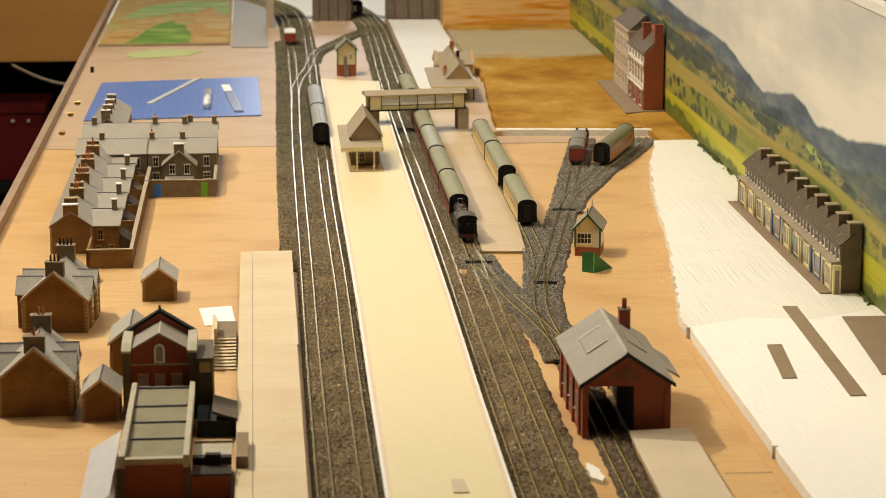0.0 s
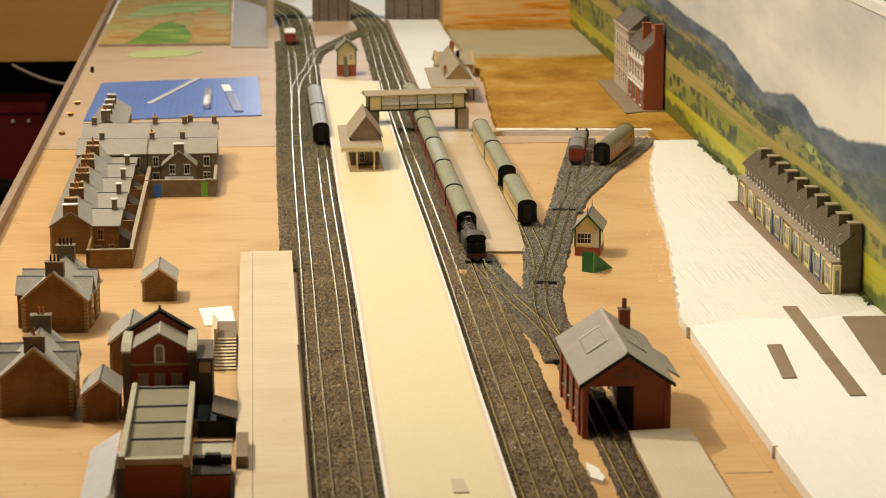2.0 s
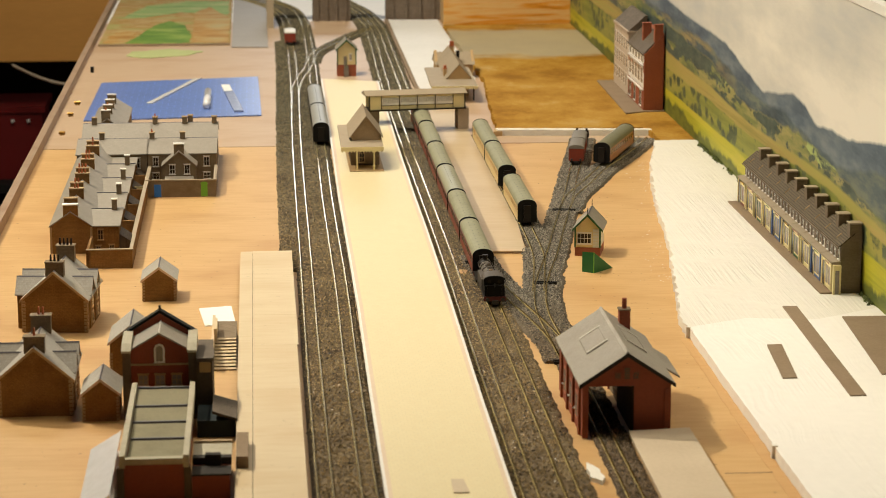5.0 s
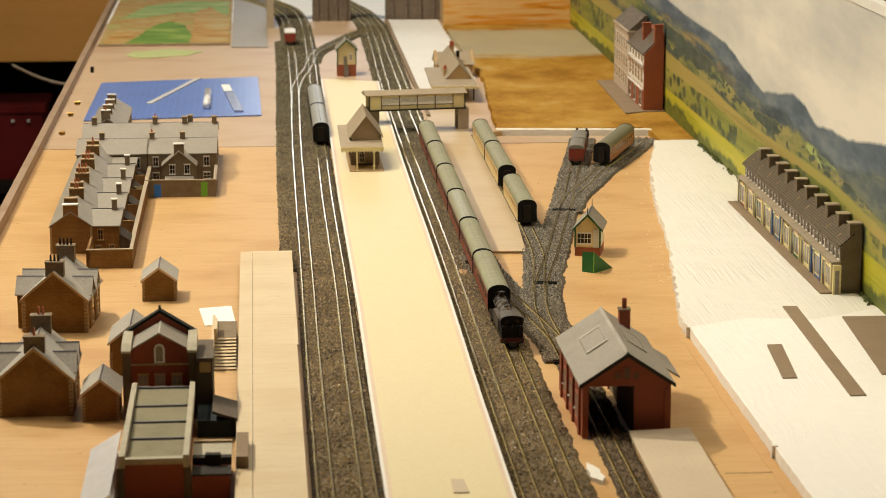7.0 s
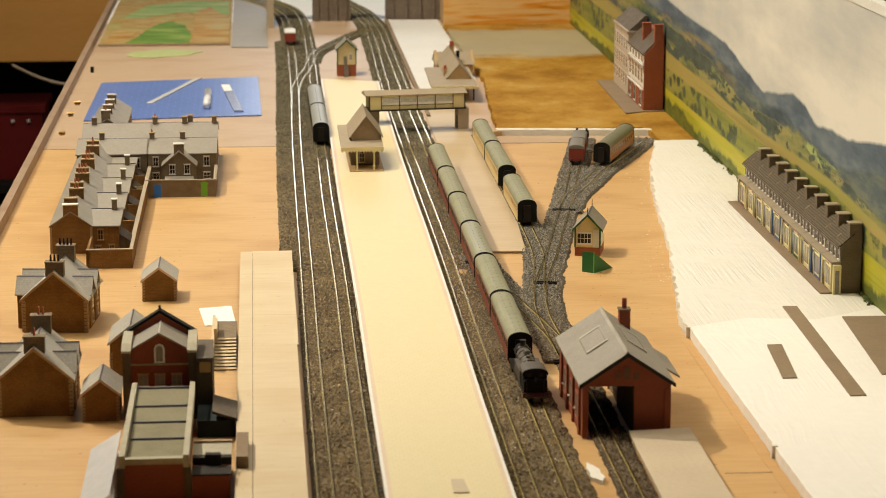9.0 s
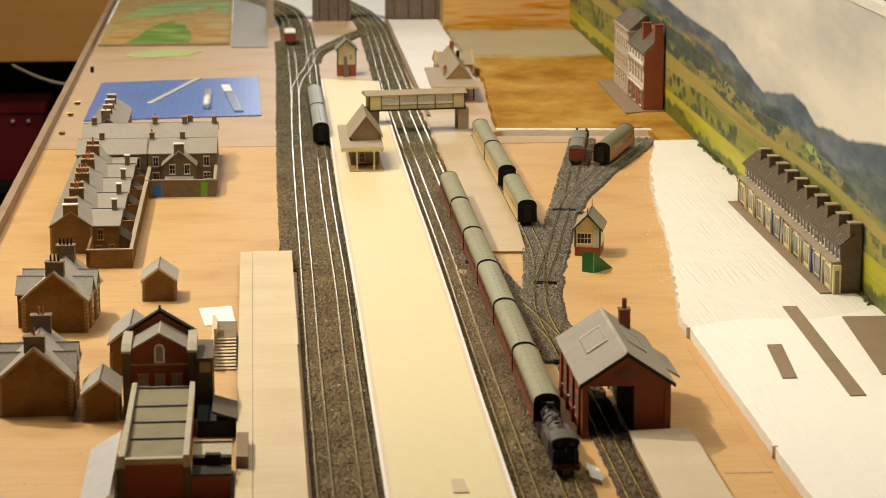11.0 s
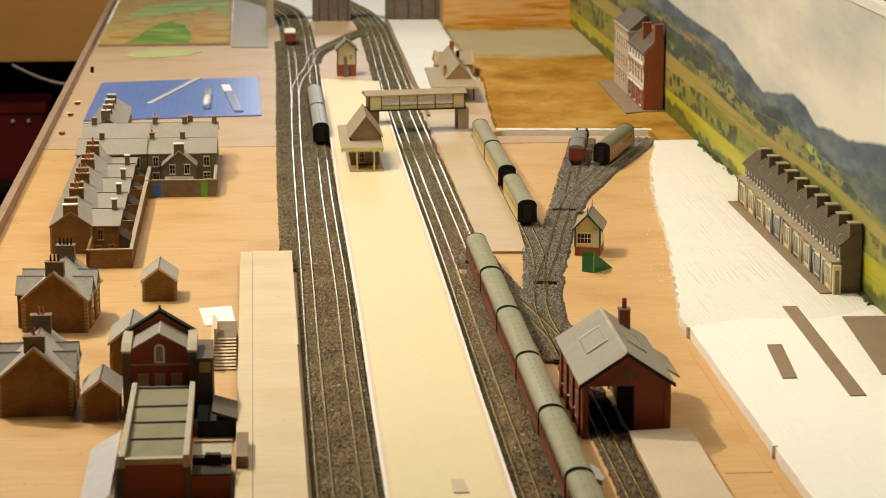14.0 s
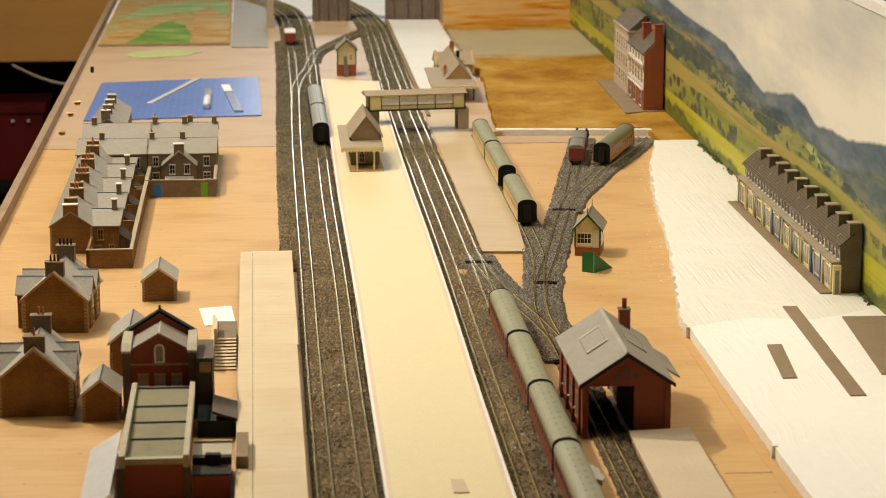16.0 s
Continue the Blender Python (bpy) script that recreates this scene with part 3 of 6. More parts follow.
# ---- the hall ----
solid("floor", Build().box(-4.5, 4.5, -3.5, 13, -1.0, -0.95), HALL_FLOOR, "dark hall floor", kind="structure")
solid("ceiling", Build().box(-4.5, 4.5, -3.5, 13, 2.6, 2.66), HALL_WALL, "plain pale ceiling of the hall", kind="structure")
solid("wall_west", Build().box(-4.6, -4.5, -3.5, 13, -0.95, 2.6), HALL_WALL, "plain hall wall", kind="structure")
solid("wall_east", Build().box(4.5, 4.6, -3.5, 13, -0.95, 2.6), HALL_WALL, "plain hall wall", kind="structure")
solid("wall_north", Build().box(-4.5, 4.5, 13, 13.1, -0.95, 2.6), HALL_WALL, "plain hall wall", kind="structure")
solid("wall_south", Build().box(-4.5, 4.5, -3.6, -3.5, -0.95, 2.6), HALL_WALL, "plain hall wall", kind="structure")

# ---- the baseboard and its painted sheets ----
board = thing("baseboard", 0.25, 4.8, 0, "long plywood baseboard of a model railway on legs", "baseboard")
board["kind"] = "structure"
part("deck", Build().box(-0.70, 0.70, -3.6, -0.03, -0.018, 0.0), PLY, board, "warm-toned plywood deck")
part("joint", Build().box(0.285, 0.352, -2.2495, -2.2480, 0.0, 0.0004), BROWN_CARD, board, "thin dark joint between boards")
part("far_deck", Build().box(-0.70, 0.70, -0.028, 2.08, -0.018, 0.0006), PINK_PLY, board, "paler plywood deck")
part("end_deck", Build().box(-0.70, 0.70, 2.083, 3.4, -0.018, 0.0), PAPER, board, "white deck beyond the bridge")
for lx in (-0.6, 0.6):
    for ly in (-2.6, -0.6, 1.6, 3.2):
        part("leg", Build().box(lx - 0.03, lx + 0.03, ly - 0.03, ly + 0.03, -0.95, -0.018), PLY, board)
part("edge_rail", Build().box(-0.712, -0.698, -3.6, 3.4, -0.06, 0.022), RIM, board, "raised pale wooden edge strip")
part("edge_rail", Build().box(0.70, 0.712, -3.6, 3.4, -0.06, 0.0), PLY, board)

back = thing("backdrop", 0.905, 0, 0.0157, "tall painted backdrop of a hilly green valley under a pale sky", "backdrop")
back["kind"] = "structure"
back.scale = (0.98, 0.98, 0.98)
part("painted_board", Build().box(0, 0.012, 1.8, 6.85, -0.0158, 0.437), MURAL, back)
part("top_strip", Build().box(-0.003, 0.016, 1.8, 6.85, 0.437, 0.452), WHITE, back, "white wooden strip along the top")
part("far_edge_strip", Build().box(-0.004, 0.016, 6.85, 6.862, -0.0158, 0.452), BROWN_CARD, back)


def ragged(prof, z0, z1, jitter, seed):
    """A sheet with an uneven edge."""
    rng = random.Random(seed)
    out = []
    for (ax, ay), (bx, by) in zip(prof, prof[1:] + prof[:1]):
        n = max(1, int(math.hypot(bx - ax, by - ay) / 0.012))
        for i in range(n):
            t = i / n
            out.append((ax + (bx - ax) * t + rng.uniform(-jitter, jitter), ay + (by - ay) * t + rng.uniform(-jitter, jitter)))
    return Build().prism(out, "z", z0, z1)


solid("earth_sheet", ragged([(0.505, 4.885), (0.818, 4.868), (0.832, 4.79), (0.828, 4.645), (0.860, 4.655), (0.895, 4.690), (0.906, 4.68), (0.906, 6.66), (0.535, 6.66), (0.548, 5.60)], 0.0, 0.013, 0.004, 3), EARTH, "sheet of ground painted in streaky browns and ochre", kind="structure")
solid("plaster_edge", ragged([(0.508, 4.862), (0.833, 4.836), (0.835, 4.854), (0.505, 4.884)], 0.0, 0.0135, 0.0012, 4), PLASTER, "white plaster lip at the edge of the brown ground", kind="structure")
solid("plaster_ground", ragged([(0.6065, 1.6), (0.6050, 2.6), (0.6065, 3.17), (0.70, 3.215), (0.80, 3.20), (0.906, 3.26), (0.906, 1.6)], 0.0, 0.0151, 0.0009, 5), PLASTER_SMOOTH, "rough white plaster ground with brush marks", kind="structure")
solid("plaster_ground", ragged([(0.606, 3.172), (0.606, 3.24), (0.619, 3.325), (0.6445, 3.505), (0.678, 3.746), (0.705, 3.998), (0.737, 4.256), (0.763, 4.426), (0.790, 4.56), (0.820, 4.70), (0.906, 4.70), (0.906, 3.10), (0.62, 3.10)], 0.0, 0.0148, 0.0035, 6), PLASTER, "rough white plaster ground with brush marks", kind="structure")
for y in (3.168, 2.605):
    solid("plaster_edge", Build().box(0.6015, 0.609, y - 0.004, y + 0.004, 0, 0.0165), PLASTER, "white plaster joint block at the ground's edge", kind="structure")
solid("paper_sheet", Build().prism([(0.384, 5.60), (0.392, 5.30), (0.425, 5.30), (0.533, 5.66), (0.533, 6.86), (0.386, 6.87)], "z", 0.001, 0.005), PAPER_DULL, "sheet of white paper between track and station", "paper sheet")
solid("wood_strip", Build().prism([(0.372, 5.10), (0.380, 5.10), (0.384, 6.86), (0.374, 6.86)], "z", 0.0, 0.009), BROWN_CARD, "thin brown wooden strip beside the white paper", "wood strip")
solid("glue_stain", ragged([(0.590, 1.6), (0.590, 2.6), (0.593, 3.16), (0.604, 3.16), (0.604, 1.6)], 0.0, 0.0005, 0.0015, 15), STAIN, "orange glue stain along the plaster edge", kind="structure")
for prof in ([(0.748, 2.804), (0.769, 2.805), (0.787, 3.273), (0.766, 3.275)], [(0.680, 2.892), (0.6995, 2.893), (0.7164, 3.061), (0.6954, 3.060)], [(0.8384, 3.207), (0.906, 3.205), (0.906, 2.90), (0.815, 2.90)]):
    solid("card_strip", Build().prism(prof, "z", 0.0145, 0.0168), BROWN_CARD, "strip of brown card lying on the white plaster", "card strip", group="card strips on the plaster")
solid("paint_patch", ragged([(-0.349, 6.168), (-0.309, 6.115), (-0.192, 6.156), (-0.149, 6.24), (-0.241, 6.29), (-0.338, 6.245)], 0.001, 0.002, 0.006, 8), SPILL, "patch of pale green paint on the boards", kind="structure")

# far end of the board
solid("hill_sheet", ragged([(-0.437, 6.37), (-0.078, 6.37), (-0.083, 7.9), (-0.437, 7.9)], 0.0, 0.005, 0.0012, 31), HILL_PAINT, "flat sheet painted with pale ochre hills", kind="structure")
GREEN_HILL = painted("dark_green_hill_paint", [(0.3, (0.045, 0.13, 0.008)), (0.5, (0.12, 0.23, 0.014)), (0.62, (0.24, 0.33, 0.05)), (0.7, (0.36, 0.33, 0.10))], (0.9, 2.4, 1), 9.0, 7.0)
SAGE_HILL = painted("sage_green_hill_paint", [(0.3, (0.13, 0.25, 0.05)), (0.5, (0.23, 0.35, 0.10)), (0.6, (0.36, 0.40, 0.16)), (0.7, (0.44, 0.35, 0.15))], (0.9, 2.4, 1), 9.0, 7.0)
RUST_HILL = painted("rust_brown_hill_paint", [(0.3, (0.20, 0.085, 0.01)), (0.45, (0.40, 0.20, 0.03)), (0.55, (0.44, 0.30, 0.10)), (0.7, (0.40, 0.34, 0.16))], (0.8, 2.2, 1), 7.0)
solid("painted_hill", ragged([(-0.183, 6.40), (-0.192, 7.08), (-0.151, 7.23), (-0.084, 6.95), (-0.084, 6.385)], 0.0048, 0.0056, 0.004, 32), RUST_HILL, "rust-brown hill painted on the sheet", kind="structure")
solid("painted_hill", ragged([(-0.43, 6.40), (-0.40, 6.70), (-0.34, 6.62), (-0.37, 6.39)], 0.0048, 0.0055, 0.006, 35), RUST_HILL, "rust-brown hill painted on the sheet", kind="structure")
solid("painted_hill", ragged([(-0.369, 6.385), (-0.336, 6.534), (-0.299, 6.787), (-0.261, 6.879), (-0.217, 6.781), (-0.19, 6.572), (-0.19, 6.39), (-0.274, 6.38)], 0.0048, 0.0060, 0.004, 33), GREEN_HILL, "dark green hill painted on the sheet", kind="structure")
solid("painted_hill", ragged([(-0.407, 6.96), (-0.345, 7.276), (-0.226, 7.39), (-0.092, 7.379), (-0.090, 7.02), (-0.234, 7.10), (-0.348, 6.965)], 0.0048, 0.0054, 0.004, 34), SAGE_HILL, "sage green hill painted on the sheet", kind="structure")
solid("ledge", Build().box(-0.437, -0.078, 6.358, 6.3685, 0, 0.0065), BROWN_CARD, "thin brown ledge before the painted hills", kind="structure")
solid("grey_panel", Build().prism([(-0.0735, 6.31), (0.026, 6.30), (0.024, 7.9), (-0.078, 7.9)], "z", 0.0, 0.004), GREY_PANEL, "plain grey roadway panel", kind="structure")
solid("earth_backboard", Build().box(0.535, 0.904, 6.665, 6.68, 0, 0.30), EARTH_DARK, "upright board painted in brown bands", kind="structure")


bridge = thing("road_bridge", 0.28, 6.90, 0, "dark stone road bridge with two openings over the tracks", "bridge")
part("pier", Build().box(-0.255, -0.235, -0.18, 0.03, 0, 0.12), ROOF_CARD, bridge, "weathered brown end post")
part("pier", Build().box(-0.118, -0.006, -0.02, 0.03, 0, 0.085), BRIDGE_STONE, bridge)
part("pier", Build().box(0.100, 0.262, -0.02, 0.03, 0, 0.085), BRIDGE_STONE, bridge)
part("pier", Build().box(0.262, 0.285, -0.22, 0.03, 0, 0.10), TAN_CARD, bridge, "pale brown end post")
part("deck", Build().box(-0.255, 0.285, -0.02, 0.03, 0.085, 0.12), BRIDGE_STONE, bridge)
for x0, x1 in ((-0.118, -0.006), (0.100, 0.262)):
    for i in range(4):
        xx = x0 + (x1 - x0) * (i + 0.5) / 4
        part("pilaster", Build().box(xx - 0.004, xx + 0.004, -0.026, -0.0205, 0, 0.085), BRIDGE_STONE, bridge)

# ---- ballast and tracks ----
TRACKS = {
    "outer": [(0.067, 1.4), (0.067, 2.9), (0.070, 3.6), (0.075, 4.7), (0.085, 5.6), (0.086, 6.4), (0.075, 6.95), (0.02, 7.25), (-0.09, 7.5), (-0.3, 7.65)],
    "platform_left": [(0.115, 1.4), (0.117, 2.9), (0.121, 3.5), (0.121, 4.2), (0.126, 4.8), (0.131, 5.4), (0.136, 6.1), (0.130, 6.95), (0.075, 7.3), (-0.05, 7.56), (-0.3, 7.72)],
    "platform_right": [(0.299, 1.4), (0.298, 3.0), (0.3015, 3.7), (0.301, 4.5), (0.302, 5.2), (0.305, 5.7), (0.314, 6.3), (0.312, 6.8), (0.27, 7.2), (0.17, 7.5), (-0.1, 7.8)],
    "main": [(0.345, 1.4), (0.346, 3.3), (0.346, 4.5), (0.346, 5.4), (0.350, 6.2), (0.350, 6.7), (0.31, 7.2), (0.21, 7.55), (-0.1, 7.86)],
    "shed": [(0.414, 1.4), (0.415, 2.6), (0.414, 3.1), (0.414, 3.32), (0.434, 3.496), (0.4745, 3.694), (0.516, 3.913), (0.5635, 4.159), (0.607, 4.40), (0.657, 4.66), (0.682, 4.80)],
    "bay": [(0.422, 3.44), (0.437, 3.55), (0.452, 3.68), (0.457, 3.80), (0.459, 4.0), (0.460, 4.45), (0.462, 4.86)],
    "siding": [(0.5405, 4.04), (0.572, 4.176), (0.617, 4.299), (0.6705, 4.45), (0.722, 4.57), (0.775, 4.70), (0.808, 4.79)],
    "cross": [(0.347, 3.70), (0.356, 3.57), (0.376, 3.41), (0.398, 3.27), (0.412, 3.15), (0.4145, 3.0)],
    "far_cross": [(0.083, 5.30), (0.087, 5.50), (0.101, 5.69), (0.125, 5.88), (0.136, 6.09), (0.137, 6.25)],
    "far_link": [(0.135, 5.98), (0.154, 6.17), (0.196, 6.31), (0.268, 6.54), (0.314, 6.66), (0.322, 6.80)],
}
rng = np.random.RandomState(4)


def ribbon(name, pts, left, right, lift=0.0, cell=0.003, edge=0.0032, top=None):
    """An uneven bed of ballast along a line, left and right: its half widths along the way, as functions of the travelled part."""
    c, nrm = spline(pts, cell)
    n = len(c)
    cols = int((left(0.5) + right(0.5)) / cell) + 2
    verts = np.zeros((n, cols, 3))
    for i in range(n):
        t = i / (n - 1)
        jl = edge * (noise.noise((c[i, 1] * 45, 1.7, lift * 999)) + 0.6 * noise.noise((c[i, 1] * 160, 8, lift * 999)))
        jr = edge * (noise.noise((c[i, 1] * 45, 5.2, lift * 999)) + 0.6 * noise.noise((c[i, 1] * 160, 3, lift * 999)))
        w = np.linspace(-left(t) - jl, right(t) + jr, cols)
        verts[i, :, 0], verts[i, :, 1] = c[i, 0] + nrm[i, 0] * w, c[i, 1] + nrm[i, 1] * w
    z = 0.0037 + lift + rng.uniform(-0.0007, 0.0007, (n, cols))
    z[:, 0] = z[:, -1] = 0.0004
    z[:, 1] *= 0.75
    z[:, -2] *= 0.75
    verts[:, :, 2] = z
    idx = np.arange(n * cols).reshape(n, cols)
    faces = np.stack([idx[:-1, :-1], idx[:-1, 1:], idx[1:, 1:], idx[1:, :-1]], -1).reshape(-1, 4)
    me = bpy.data.meshes.new(name)
    me.from_pydata(verts.reshape(-1, 3).tolist(), [], faces.tolist())
    me.materials.append(top or BALLAST)
    ob = new(name, me)
    tagged(ob, "bed of grey-brown granite ballast under the tracks", "", "", "structure")
    return verts


beds = [
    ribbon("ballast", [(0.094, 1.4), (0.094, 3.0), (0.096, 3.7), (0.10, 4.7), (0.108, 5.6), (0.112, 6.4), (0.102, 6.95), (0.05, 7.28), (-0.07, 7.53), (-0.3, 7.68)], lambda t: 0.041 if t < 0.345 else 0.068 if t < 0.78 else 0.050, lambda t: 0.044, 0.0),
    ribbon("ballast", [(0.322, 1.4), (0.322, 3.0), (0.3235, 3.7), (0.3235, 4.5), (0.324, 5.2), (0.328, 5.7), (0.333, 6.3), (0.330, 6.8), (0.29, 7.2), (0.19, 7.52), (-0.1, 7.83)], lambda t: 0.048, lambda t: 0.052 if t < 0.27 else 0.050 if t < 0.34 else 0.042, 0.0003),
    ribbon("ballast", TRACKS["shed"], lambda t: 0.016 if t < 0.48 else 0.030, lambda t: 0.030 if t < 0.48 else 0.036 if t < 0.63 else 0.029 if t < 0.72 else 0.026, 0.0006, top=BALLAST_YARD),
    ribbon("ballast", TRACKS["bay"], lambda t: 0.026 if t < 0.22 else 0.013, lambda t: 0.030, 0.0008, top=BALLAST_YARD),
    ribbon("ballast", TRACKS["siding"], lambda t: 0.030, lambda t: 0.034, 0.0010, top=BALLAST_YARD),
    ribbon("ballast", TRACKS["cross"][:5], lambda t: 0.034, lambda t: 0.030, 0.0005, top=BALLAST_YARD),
    ribbon("ballast", TRACKS["far_link"], lambda t: 0.026, lambda t: 0.026, 0.0007),
]


def stones(bed, count, seed):
    """Loose stones lying on a bed of ballast."""
    r = np.random.RandomState(seed)
    n, cols, _ = bed.shape
    i, j = (n - 2) * r.rand(count) ** 1.25, 1 + (cols - 3) * r.rand(count)
    base = bed[i.astype(int), j.astype(int)] + np.stack([r.uniform(-0.0015, 0.0015, count), r.uniform(-0.0015, 0.0015, count), r.uniform(0.0, 0.0006, count)], 1)
    size = r.uniform(0.0007, 0.0017, count)
    octa = np.array([(1, 0, 0), (-1, 0, 0), (0, 1, 0), (0, -1, 0), (0, 0, 1), (0, 0, -1)], float)
    v = base[:, None, :] + octa[None] * size[:, None, None] * r.uniform(0.6, 1.3, (count, 6, 1)) + r.uniform(-0.0003, 0.0003, (count, 6, 3))
    tri = np.array([(0, 2, 4), (2, 1, 4), (1, 3, 4), (3, 0, 4), (2, 0, 5), (1, 2, 5), (3, 1, 5), (0, 3, 5)])
    f = (np.arange(count) * 6)[:, None, None] + tri[None]
    me = bpy.data.meshes.new("ballast_stones")
    me.from_pydata(v.reshape(-1, 3).tolist(), [], f.reshape(-1, 3).tolist())
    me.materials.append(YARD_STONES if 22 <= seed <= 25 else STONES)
    tagged(new("ballast_stones", me), "loose grey and brown ballast chippings between the rails", "ballast", "", "stuff")


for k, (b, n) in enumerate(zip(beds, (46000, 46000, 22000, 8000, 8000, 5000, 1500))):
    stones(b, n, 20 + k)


def sweep(build, c, nrm, off, w, z0, z1):
    """A bar of width w along a line, moved off sideways."""
    n0 = len(build.v)
    for (x, y), (nx, ny) in zip(c, nrm):
        for o, z in ((off - w / 2, z0), (off - w / 2, z1), (off + w / 2, z1), (off + w / 2, z0)):
            build.v.append((x + nx * o, y + ny * o, z))
    for i in range(len(c) - 1):
        a = n0 + 4 * i
        for k in range(4):
            build.f.append((a + k, a + (k + 1) % 4, a + 4 + (k + 1) % 4, a + 4 + k))


def railway_track(name, pts, label):
    t = thing("railway_track", pts[0][0], pts[0][1], 0, label, "railway track", "model railway tracks")
    c, nrm = spline([(x - pts[0][0], y - pts[0][1]) for x, y in pts], 0.012)
    for off in (-0.0087, 0.0087):
        b, w = Build(), Build()
        sweep(b, c, nrm, off, 0.0015, 0.0066, 0.0080)
        sweep(w, c, nrm, off, 0.0021, 0.0030, 0.0066)
        r = part("rail", b, RAIL, t, "worn nickel-silver rail")
        part("web", w, RAIL_WEB, r)
    c, nrm = spline([(x - pts[0][0], y - pts[0][1]) for x, y in pts], 0.0085)
    s = Build()
    for (x, y), (nx, ny) in zip(c, nrm):
        a = len(s.v)
        for z in (0.0010, 0.0036):
            for u, v in ((-0.0155, -0.0018), (0.0155, -0.0018), (0.0155, 0.0018), (-0.0155, 0.0018)):
                s.v.append((x + nx * u - ny * v, y + ny * u + nx * v, z))
        s.f += [tuple(a + i for i in q) for q in ((4, 5, 6, 7), (0, 1, 5, 4), (1, 2, 6, 5), (2, 3, 7, 6), (3, 0, 4, 7))]
    sl = part("sleeper_bed", s, SLEEPER, t, "dark sleepers half buried in ballast")
    sl["kind"] = "stuff"
    return t


for key, pts in TRACKS.items():
    railway_track(key, pts, {"cross": "crossover track curving from the main line to the goods shed", "siding": "curved siding track in grey ballast", "bay": "bay platform track curving out of the points"}.get(key, "model railway track with worn rails in ballast"))


def point_motor(x, y, w=0.045, rz=0):
    t = thing("point_lever", x, y, 0.0052, "black point-operating tie bar set across the track", "point lever", "point levers", rz)
    part("tie_bar", Build().box(-w / 2, w / 2, -0.0016, 0.0016, -0.002, 0.0022), BLACK, t)
    part("housing", Build().box(w / 2, w / 2 + 0.006, -0.003, 0.003, -0.002, 0.0035), BLACK, t)
    part("tie_bar", Build().box(-w / 2, w / 2, 0.008, 0.0105, -0.002, 0.0022), BLACK, t)


point_motor(0.346, 3.640, 0.036)
point_motor(0.436, 3.490, 0.030)
point_motor(0.5385, 4.045, 0.036, -10)
point_motor(0.4146, 3.03, 0.04)
solid("bare_patch", ragged([(0.312, 3.575), (0.325, 3.572), (0.327, 3.598), (0.315, 3.600)], 0.003, 0.0048, 0.002, 9), PLY, "bare wooden patch in the ballast", kind="structure")
solid("plaster_blob", ragged([(0.374, 2.535), (0.384, 2.520), (0.391, 2.535), (0.387, 2.575), (0.379, 2.588), (0.373, 2.570)], 0.0, 0.0055, 0.0024, 11), PLASTER, "blob of white plaster beside the shed track", "plaster blob")

# ---- platforms ----
plat = thing("island_platform", 0.21, 4.0, 0, "long cream card island platform with white edges", "platform")
lx = [(2.0, 0.130), (2.43, 0.131), (2.84, 0.1335), (3.28, 0.1375), (3.65, 0.1385), (4.11, 0.139), (4.70, 0.144), (5.575, 0.149)]
rx = [(2.0, 0.275), (2.42, 0.275), (2.82, 0.2755), (3.35, 0.279), (3.86, 0.280), (4.10, 0.279), (4.69, 0.280), (5.525, 0.286)]


def band(a, b, z0, z1, inset_a=0.0, inset_b=0.0):
    return Build().prism([(x - 0.21 + inset_a, y - 4.0) for y, x in a] + [(x - 0.21 + inset_b, y - 4.0) for y, x in reversed(b)], "z", z0, z1)


# the shade under the platform edge is put into this black body colour
part("body", band(lx, rx, 0.0, 0.019, 0.002, -0.002), BLACK, plat, "platform sides coloured black for shade")
deck = part("deck", band(lx, rx, 0.019, 0.022, 0.0085, -0.0085), CREAM, plat, "cream paving card")
part("edging", band(lx, lx, 0.019, 0.0222, 0.0035, 0.0085), PINK_LINE, plat)
part("edging", band(rx, rx, 0.019, 0.0222, -0.0085, -0.0035), PINK_LINE, plat)
part("coping", band(lx, lx, 0.017, 0.0224, 0.0, 0.0035), COPING, plat, "white platform edge")
part("coping", band(rx, rx, 0.017, 0.0224, -0.0035, 0.0), COPING, plat, "white platform edge")
solid("card_offcut", Build().prism([(0.207, 2.44), (0.225, 2.44), (0.222, 2.487), (0.208, 2.487)], "z", 0.0220, 0.0232), DOCK_CARD, "brown card offcut lying on the platform", "card offcut")

bay = thing("bay_platform", 0.40, 4.3, 0, "thin plywood bay platform with a curved end", "platform")
part("deck", Build().prism([(-0.035, -0.568), (0.036, -0.574), (0.0420, -0.46), (0.0470, -0.35), (0.0480, -0.07), (0.0480, 0.35), (0.0480, 1.25), (-0.030, 1.25), (-0.031, 0.55), (-0.033, 0.0)], "z", 0.0018, 0.0045), PLY_BAY, bay, "smooth pinkish plywood deck")
part("underlay", Build().prism([(-0.033, -0.564), (0.034, -0.570), (0.0395, -0.46), (0.0435, -0.35), (0.0435, -0.07), (0.0420, 0.35), (0.0410, 1.25), (-0.028, 1.25), (-0.029, 0.55), (-0.031, 0.0)], "z", 0.0, 0.0018), RED_BRICK, bay, "dark red edge under the deck")

